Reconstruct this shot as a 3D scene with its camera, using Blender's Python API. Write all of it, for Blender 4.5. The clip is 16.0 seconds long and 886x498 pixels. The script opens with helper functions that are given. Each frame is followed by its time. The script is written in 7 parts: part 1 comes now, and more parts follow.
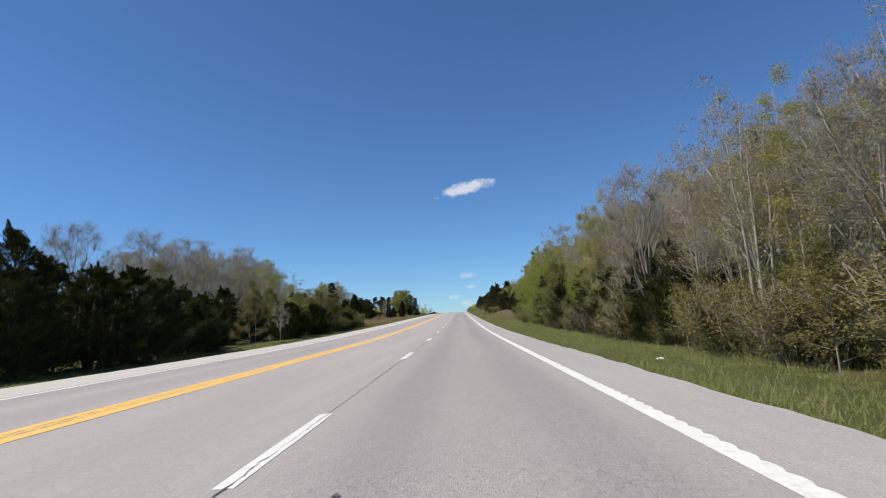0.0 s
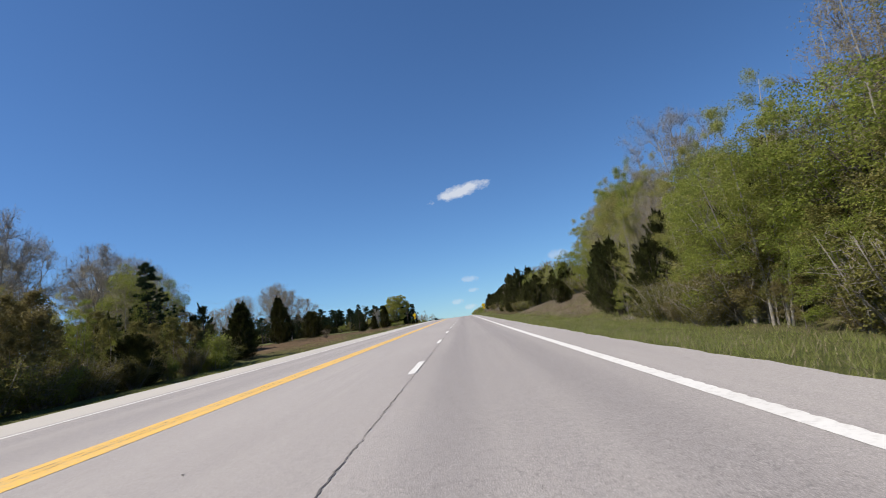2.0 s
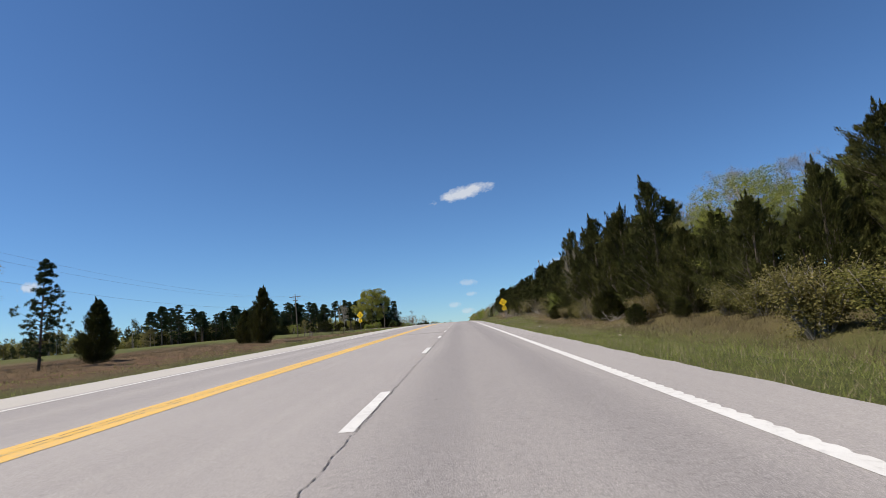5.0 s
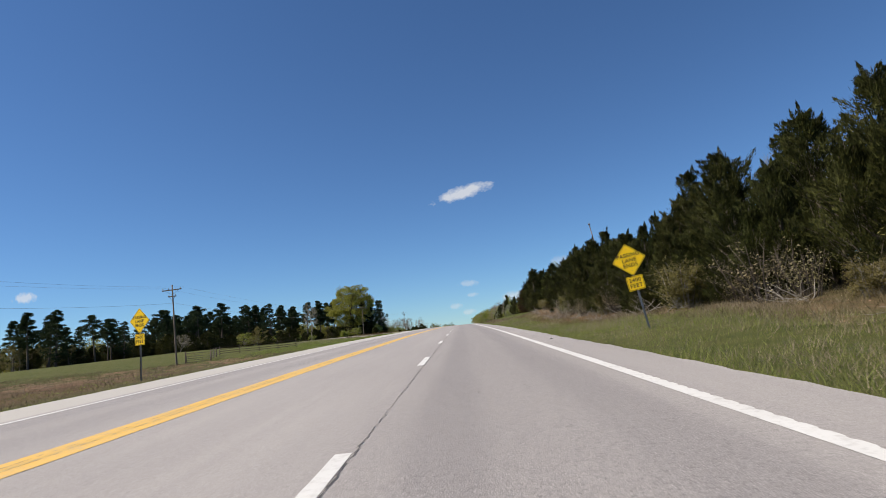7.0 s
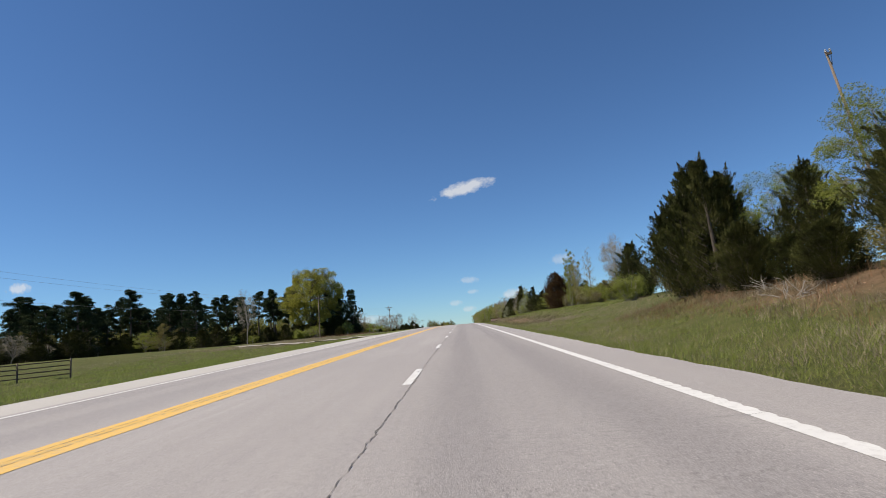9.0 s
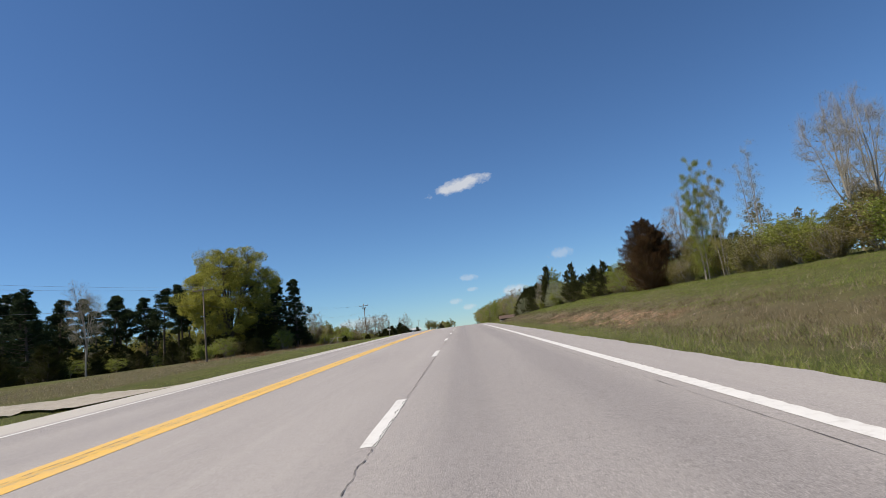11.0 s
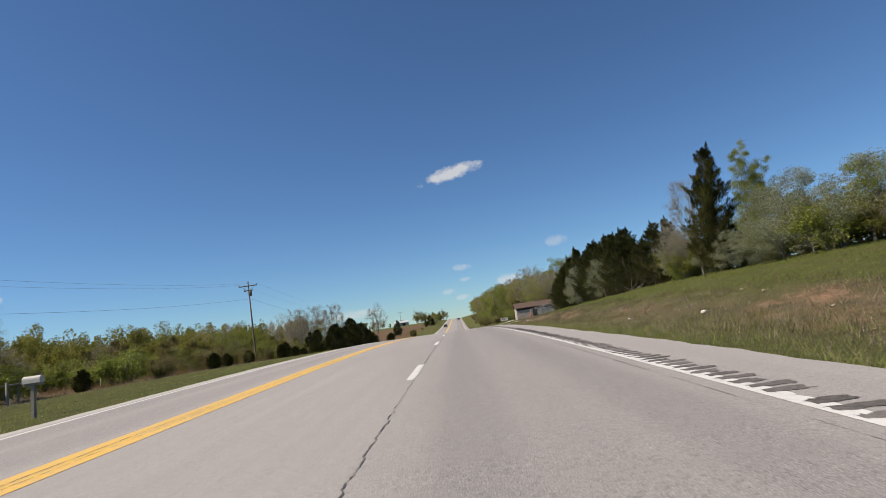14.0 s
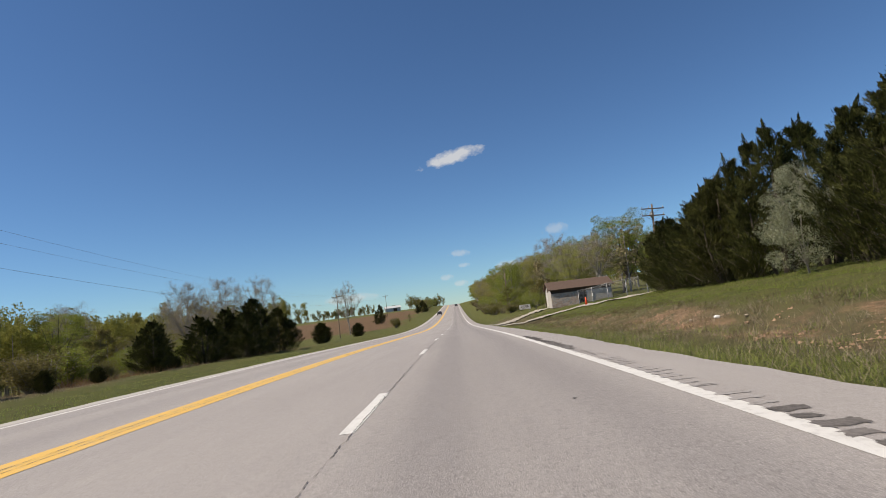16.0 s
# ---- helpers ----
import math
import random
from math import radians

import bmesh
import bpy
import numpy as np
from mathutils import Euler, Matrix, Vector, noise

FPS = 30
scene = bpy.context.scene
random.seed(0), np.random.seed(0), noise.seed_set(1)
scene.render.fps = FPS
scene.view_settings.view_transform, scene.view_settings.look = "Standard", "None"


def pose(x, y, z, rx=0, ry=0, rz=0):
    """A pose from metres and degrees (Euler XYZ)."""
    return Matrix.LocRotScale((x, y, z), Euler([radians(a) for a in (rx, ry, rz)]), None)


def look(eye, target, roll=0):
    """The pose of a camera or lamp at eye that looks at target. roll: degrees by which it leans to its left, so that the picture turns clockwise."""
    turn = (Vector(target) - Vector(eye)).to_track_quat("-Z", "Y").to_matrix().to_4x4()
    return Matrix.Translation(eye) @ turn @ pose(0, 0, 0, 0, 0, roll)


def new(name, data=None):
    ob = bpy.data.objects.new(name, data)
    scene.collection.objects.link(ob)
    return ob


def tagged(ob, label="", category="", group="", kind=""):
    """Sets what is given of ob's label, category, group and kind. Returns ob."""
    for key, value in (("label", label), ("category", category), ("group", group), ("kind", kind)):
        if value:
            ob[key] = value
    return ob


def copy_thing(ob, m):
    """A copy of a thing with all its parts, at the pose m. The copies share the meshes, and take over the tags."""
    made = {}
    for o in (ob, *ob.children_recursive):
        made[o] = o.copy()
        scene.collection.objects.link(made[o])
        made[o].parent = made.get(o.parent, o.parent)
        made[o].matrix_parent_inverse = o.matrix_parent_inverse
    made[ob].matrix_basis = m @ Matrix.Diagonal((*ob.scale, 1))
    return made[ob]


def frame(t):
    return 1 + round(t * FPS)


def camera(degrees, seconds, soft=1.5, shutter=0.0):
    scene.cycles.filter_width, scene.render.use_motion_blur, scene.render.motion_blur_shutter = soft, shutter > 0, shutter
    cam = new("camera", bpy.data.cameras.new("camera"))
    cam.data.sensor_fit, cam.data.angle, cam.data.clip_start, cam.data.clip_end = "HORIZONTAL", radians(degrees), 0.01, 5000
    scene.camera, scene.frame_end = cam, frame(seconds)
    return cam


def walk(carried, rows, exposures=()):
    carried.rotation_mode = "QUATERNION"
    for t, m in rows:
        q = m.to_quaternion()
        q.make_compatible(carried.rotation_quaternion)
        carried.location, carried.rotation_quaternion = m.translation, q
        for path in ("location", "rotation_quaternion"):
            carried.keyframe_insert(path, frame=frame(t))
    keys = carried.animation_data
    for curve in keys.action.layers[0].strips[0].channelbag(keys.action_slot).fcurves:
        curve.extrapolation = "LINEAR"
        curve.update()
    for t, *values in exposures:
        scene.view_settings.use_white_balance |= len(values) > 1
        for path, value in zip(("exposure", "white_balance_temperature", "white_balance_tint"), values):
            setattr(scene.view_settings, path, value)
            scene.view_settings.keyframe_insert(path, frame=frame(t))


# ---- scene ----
EXPOSURE, CLOUD_GLOW = 0.22, 0.75
cam = camera(76.5, 16.0, soft=0.85, shutter=0.03)
# seconds, x, y, z, then the turn about x, y and z in degrees
PATH = [
    (0.0, 1.65, -0.30, 1.07, 97.68, 3.21, 1.78),
    (0.5, 1.54, 12.60, 1.20, 97.72, 3.89, 2.02),
    (1.0, 1.40, 25.90, 1.35, 98.10, 4.46, 2.54),
    (1.5, 1.27, 39.25, 1.56, 98.23, 6.72, 2.58),
    (2.0, 1.21, 52.75, 1.86, 98.34, 7.71, 2.33),
    (2.5, 1.15, 66.00, 2.19, 98.52, 6.34, 2.19),
    (3.0, 1.12, 79.30, 2.54, 98.67, 6.36, 1.96),
    (3.5, 1.15, 92.50, 2.91, 98.52, 5.27, 1.57),
    (6.0, 1.19, 158.20, 4.75, 98.62, 4.38, 1.90),
    (6.5, 1.12, 171.30, 5.12, 98.71, 4.93, 2.09),
    (7.0, 1.10, 184.50, 5.49, 98.75, 5.65, 2.08),
    (7.5, 1.11, 197.80, 5.85, 98.73, 5.84, 2.02),
    (8.0, 1.11, 211.10, 6.21, 98.78, 5.00, 1.95),
    (8.5, 1.08, 224.20, 6.56, 98.52, 4.23, 1.98),
    (9.0, 1.01, 237.50, 6.88, 98.42, 4.86, 2.02),
    (11.5, 0.95, 304.15, 8.27, 98.23, 7.37, 2.29),
    (12.0, 0.87, 317.40, 8.53, 97.82, 7.70, 2.32),
    (12.5, 0.82, 330.75, 8.78, 98.04, 8.03, 1.92),
    (13.0, 0.83, 344.20, 9.02, 98.10, 8.02, 1.91),
    (13.5, 0.87, 357.80, 9.24, 97.97, 8.08, 1.52),
    (14.0, 0.93, 371.30, 9.45, 97.32, 8.02, 1.46),
    (14.5, 1.01, 384.60, 9.59, 97.15, 7.46, 1.25),
    (15.0, 1.11, 397.90, 9.65, 96.72, 7.18, 1.43),
    (15.5, 1.17, 411.30, 9.59, 96.39, 6.92, 1.53),
    (16.0, 1.20, 424.50, 9.43, 95.86, 6.76, 1.22),
]
walk(cam, [(t, pose(x, y, z, rx, ry, rz)) for t, x, y, z, rx, ry, rz in PATH], exposures=[(0.0, EXPOSURE + 0.10, 6950, 10), (3.0, EXPOSURE + 0.06, 7030, 10), (8.0, EXPOSURE, 7250, 10), (11.5, EXPOSURE - 0.04, 7350, 10), (13.0, EXPOSURE - 0.09, 7450, 10), (16.0, EXPOSURE - 0.08, 7700, 10)])

# ---- sky and sun ----
SUN_ELEVATION, SUN_TURN = 50.0, -103.0         # the sun stands to the left
world = bpy.data.worlds.new("sky")
scene.world = world
world.use_nodes = True
wn = world.node_tree.nodes
sky = wn.new("ShaderNodeTexSky")
sky.sky_type, sky.sun_disc = "NISHITA", False
sky.sun_elevation, sky.sun_rotation = radians(SUN_ELEVATION), radians(SUN_TURN)
sky.altitude, sky.air_density, sky.dust_density, sky.ozone_density = 0, 0.85, 0.0, 5.0
wn["Background"].inputs["Strength"].default_value = 0.096
deep = wn.new("ShaderNodeVectorMath")
deep.operation = "MULTIPLY"
deep.inputs[1].default_value = (0.588, 0.842, 1.085)      # a clear, deep blue spring sky
world.node_tree.links.new(sky.outputs["Color"], deep.inputs[0])
world.node_tree.links.new(deep.outputs["Vector"], wn["Background"].inputs["Color"])
lamp = bpy.data.lights.new("sun", "SUN")
lamp.energy, lamp.angle, lamp.color = 5.0, radians(0.53), (1.0, 0.96, 0.9)
a, e = radians(SUN_TURN), radians(SUN_ELEVATION)
to_sun = Vector((math.sin(a) * math.cos(e), math.cos(a) * math.cos(e), math.sin(e)))
sun = new("sun", lamp)
sun.matrix_world = look(to_sun * 50, (0, 0, 0))


# ---- materials ----
def material(name, rough=0.8, metal=0.0, spec=0.3):
    m = bpy.data.materials.new(name)
    m.use_nodes = True
    b = m.node_tree.nodes["Principled BSDF"]
    b.inputs["Roughness"].default_value, b.inputs["Metallic"].default_value = rough, metal
    b.inputs["Specular IOR Level"].default_value = spec
    return m, m.node_tree.nodes, m.node_tree.links, b


def coords(n, l, scale=(1, 1, 1), world_space=True):
    mp = n.new("ShaderNodeMapping")
    mp.inputs["Scale"].default_value = scale
    if world_space:
        l.new(n.new("ShaderNodeNewGeometry").outputs["Position"], mp.inputs["Vector"])
    else:
        l.new(n.new("ShaderNodeTexCoord").outputs["Object"], mp.inputs["Vector"])
    return mp.outputs["Vector"]


def noisy(n, l, vec, scale, detail=4.0, rough=0.6, lo=0.35, hi=0.65):
    t = n.new("ShaderNodeTexNoise")
    t.inputs["Scale"].default_value, t.inputs["Detail"].default_value, t.inputs["Roughness"].default_value = scale, detail, rough
    l.new(vec, t.inputs["Vector"])
    r = n.new("ShaderNodeMapRange")
    r.inputs["From Min"].default_value, r.inputs["From Max"].default_value = lo, hi
    l.new(t.outputs["Fac"], r.inputs["Value"])
    return r.outputs["Result"]


def mix(n, l, fac, a, b, mode="MIX"):
    x = n.new("ShaderNodeMix")
    x.data_type, x.blend_type = "RGBA", mode
    for key, v in (("Factor", fac), ("A", a), ("B", b)):
        s = [i for i in x.inputs if i.name == key and (i.type == "RGBA" or key == "Factor")][0]
        if isinstance(v, (int, float)):
            s.default_value = v
        elif isinstance(v, tuple):
            s.default_value = (*v, 1)
        else:
            l.new(v, s)
    return [o for o in x.outputs if o.type == "RGBA"][0]


def calc(n, l, op, a, b=0.0, clamp=False):
    x = n.new("ShaderNodeMath")
    x.operation, x.use_clamp = op, clamp
    for i, v in enumerate((a, b)):
        if isinstance(v, (int, float)):
            x.inputs[i].default_value = v
        else:
            l.new(v, x.inputs[i])
    return x.outputs[0]


def bump(n, l, b, height, strength, distance=0.02):
    x = n.new("ShaderNodeBump")
    x.inputs["Strength"].default_value, x.inputs["Distance"].default_value = strength, distance
    l.new(height, x.inputs["Height"])
    l.new(x.outputs["Normal"], b.inputs["Normal"])


def plain(name, c1, c2, scale=6.0, rough=0.7, metal=0.0, stretch=(1, 1, 1), relief=0.2, world_space=False):
    m, n, l, b = material(name, rough, metal)
    v = coords(n, l, stretch, world_space)
    f = noisy(n, l, v, scale, 6)
    g = noisy(n, l, v, scale * 7, 3)
    l.new(mix(n, l, calc(n, l, "MULTIPLY", calc(n, l, "ADD", f, g), 0.5), c1, c2), b.inputs["Base Color"])
    bump(n, l, b, g, relief, 0.01)
    return m


def leafy(name, c1, c2, c3, through_light=0.35, masses=0.24):
    """Foliage whose tint varies from leaf to leaf and from tree to tree, with clump shade painted on sprays and boughs.
    """
    m, n, l, b = material(name, 0.7, 0.0, 0.10)
    leaf = n.new("ShaderNodeNewGeometry").outputs["Random Per Island"]
    tree = n.new("ShaderNodeObjectInfo").outputs["Random"]
    c = mix(n, l, leaf, c1, c2)
    c = mix(n, l, calc(n, l, "MULTIPLY", tree, 0.75), c, c3)
    v = coords(n, l, (1, 1, 1), False)
    # noise darkens sprays and boughs: the shade of leaf clumps, put into the colour
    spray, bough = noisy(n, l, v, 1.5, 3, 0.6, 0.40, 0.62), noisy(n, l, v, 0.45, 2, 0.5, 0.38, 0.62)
    shaded = calc(n, l, "ADD", calc(n, l, "MULTIPLY", spray, masses), calc(n, l, "MULTIPLY", bough, masses * 0.5))
    c = mix(n, l, shaded, c, tuple(q * 0.35 for q in c1))
    l.new(c, b.inputs["Base Color"])
    t = n.new("ShaderNodeBsdfTranslucent")
    l.new(c, t.inputs["Color"])
    s = n.new("ShaderNodeMixShader")
    s.inputs["Fac"].default_value = through_light
    l.new(b.outputs[0], s.inputs[1])
    l.new(t.outputs[0], s.inputs[2])
    l.new(s.outputs[0], n["Material Output"].inputs["Surface"])
    return m


def asphalt():
    """Pale worn asphalt: aggregate grain, darker wheel tracks, lane-long stains."""
    m, n, l, b = material("asphalt", 0.85, 0.0, 0.3)
    v = coords(n, l)
    sep = n.new("ShaderNodeSeparateXYZ")
    l.new(v, sep.inputs[0])
    x = sep.outputs["X"]
    grain = noisy(n, l, v, 55, 3, 0.7, 0.3, 0.7)
    speck = noisy(n, l, v, 14, 4, 0.7, 0.35, 0.7)
    blot = noisy(n, l, coords(n, l, (0.5, 0.07, 0.5)), 1.0, 4)
    streak = noisy(n, l, coords(n, l, (4.0, 0.05, 1.0)), 1.0, 3)
    wob = calc(n, l, "ADD", x, calc(n, l, "MULTIPLY", blot, 0.12))

    def band(centre, width):
        d = calc(n, l, "ABSOLUTE", calc(n, l, "SUBTRACT", wob, centre))
        r = n.new("ShaderNodeMapRange")
        r.interpolation_type = "SMOOTHSTEP"
        r.inputs["From Min"].default_value, r.inputs["From Max"].default_value = width, width * 0.25
        l.new(d, r.inputs["Value"])
        return r.outputs["Result"]
    lane = band(1.75, 2.6)
    tracks = calc(n, l, "ADD", band(0.95, 0.55), band(2.75, 0.6))
    other = calc(n, l, "MULTIPLY", calc(n, l, "ADD", band(-5.0, 0.9), band(-6.6, 0.7)), 0.75)
    pores = noisy(n, l, v, 20, 5, 0.8, 0.50, 0.64)
    grit = noisy(n, l, v, 95, 2, 0.6, 0.45, 0.75)
    c = mix(n, l, blot, (0.350, 0.325, 0.308), (0.290, 0.268, 0.256))
    c = mix(n, l, calc(n, l, "MULTIPLY", streak, 0.4), c, (0.25, 0.230, 0.228))
    c = mix(n, l, calc(n, l, "MULTIPLY", lane, 0.42), c, (0.185, 0.168, 0.165))
    c = mix(n, l, calc(n, l, "MULTIPLY", tracks, 0.44), c, (0.14, 0.128, 0.132))
    c = mix(n, l, calc(n, l, "MULTIPLY", other, 0.40), c, (0.14, 0.132, 0.142))
    c = mix(n, l, calc(n, l, "MULTIPLY", grain, 0.36), c, (0.165, 0.148, 0.15))
    c = mix(n, l, calc(n, l, "MULTIPLY", pores, calc(n, l, "ADD", calc(n, l, "MULTIPLY", lane, 0.32), 0.19)), c, (0.075, 0.072, 0.074))
    c = mix(n, l, calc(n, l, "MULTIPLY", grit, 0.54), c, (0.63, 0.59, 0.57))
    c = mix(n, l, calc(n, l, "MULTIPLY", speck, 0.12), c, (0.48, 0.45, 0.43))
    verge = n.new("ShaderNodeMapRange")
    verge.inputs["From Min"].default_value, verge.inputs["From Max"].default_value = -7.35, -7.6
    l.new(wob, verge.inputs["Value"])
    c = mix(n, l, calc(n, l, "MULTIPLY", verge.outputs["Result"], 0.62), c, (0.50, 0.475, 0.43))
    l.new(c, b.inputs["Base Color"])
    bump(n, l, b, grain, 0.45, 0.007)
    return m


def paint(name, c, worn, amount):
    """Road paint, worn through to the asphalt in flakes."""
    m, n, l, b = material(name, 0.7, 0.0, 0.3)
    v = coords(n, l)
    f = noisy(n, l, v, 9, 6, 0.75, 0.50, 0.62)
    g = noisy(n, l, v, 1.2, 3)
    wear = calc(n, l, "MULTIPLY", calc(n, l, "ADD", calc(n, l, "MULTIPLY", f, 0.7), calc(n, l, "MULTIPLY", g, 0.3)), amount)
    l.new(mix(n, l, wear, c, worn), b.inputs["Base Color"])
    bump(n, l, b, noisy(n, l, v, 60, 3), 0.3, 0.004)
    return m


def scuff():
    """Rubber scuffed into milled grooves: some black, some almost worn away."""
    m, n, l, b = material("rubber_scuff", 0.85, 0.0, 0.3)
    v = coords(n, l)
    f = noisy(n, l, v, 22, 5, 0.75, 0.38, 0.62)
    own = calc(n, l, "POWER", n.new("ShaderNodeObjectInfo").outputs["Random"], 0.9)
    faded = calc(n, l, "ADD", calc(n, l, "MULTIPLY", own, 0.5), calc(n, l, "MULTIPLY", f, 0.5), True)
    l.new(mix(n, l, faded, (0.050, 0.045, 0.043), (0.20, 0.182, 0.172)), b.inputs["Base Color"])
    bump(n, l, b, f, 0.4, 0.006)
    return m


def turf():
    """Ground: grass, dry straw, red clay and tilled field, by the colour layer 'cover' and broken up by noise."""
    m, n, l, b = material("turf", 0.95, 0.0, 0.1)
    v = coords(n, l)
    at = n.new("ShaderNodeAttribute")
    at.attribute_name = "cover"
    sp = n.new("ShaderNodeSeparateColor")
    l.new(at.outputs["Color"], sp.inputs[0])
    big, mid, fine = noisy(n, l, v, 0.16, 5), noisy(n, l, v, 1.3, 5, 0.7), noisy(n, l, v, 11, 5, 0.75, 0.3, 0.7)
    green = mix(n, l, mid, (0.085, 0.105, 0.030), (0.138, 0.146, 0.046))
    straw = mix(n, l, mid, (0.195, 0.155, 0.10), (0.105, 0.092, 0.050))
    clay = mix(n, l, mid, (0.46, 0.285, 0.185), (0.28, 0.175, 0.115))
    field = mix(n, l, mid, (0.205, 0.120, 0.076), (0.118, 0.074, 0.048))
    c = mix(n, l, calc(n, l, "ADD", calc(n, l, "MULTIPLY", sp.outputs["Green"], 1.25), calc(n, l, "MULTIPLY", calc(n, l, "SUBTRACT", mid, 0.5), 0.7), True), green, straw)
    patchy = noisy(n, l, coords(n, l, (1.0, 0.5, 1.0)), 0.9, 6, 0.8, 0.45, 0.58)
    streak = noisy(n, l, coords(n, l, (2.2, 0.5, 5.0)), 1.6, 6, 0.8, 0.45, 0.62)
    clay = mix(n, l, calc(n, l, "MULTIPLY", streak, 0.62), clay, (0.115, 0.075, 0.05))
    soil = calc(n, l, "MULTIPLY", calc(n, l, "MULTIPLY", sp.outputs["Red"], patchy), calc(n, l, "ADD", calc(n, l, "MULTIPLY", fine, 0.7), 0.55))
    c = mix(n, l, calc(n, l, "MULTIPLY", soil, 1.5, True), c, clay)
    c = mix(n, l, sp.outputs["Blue"], c, field)
    c = mix(n, l, calc(n, l, "MULTIPLY", fine, 0.42), c, (0.045, 0.04, 0.02))
    c = mix(n, l, calc(n, l, "MULTIPLY", big, 0.25), c, (0.15, 0.13, 0.06))
    l.new(c, b.inputs["Base Color"])
    bump(n, l, b, calc(n, l, "ADD", mid, fine), 0.7, 0.10)
    return m


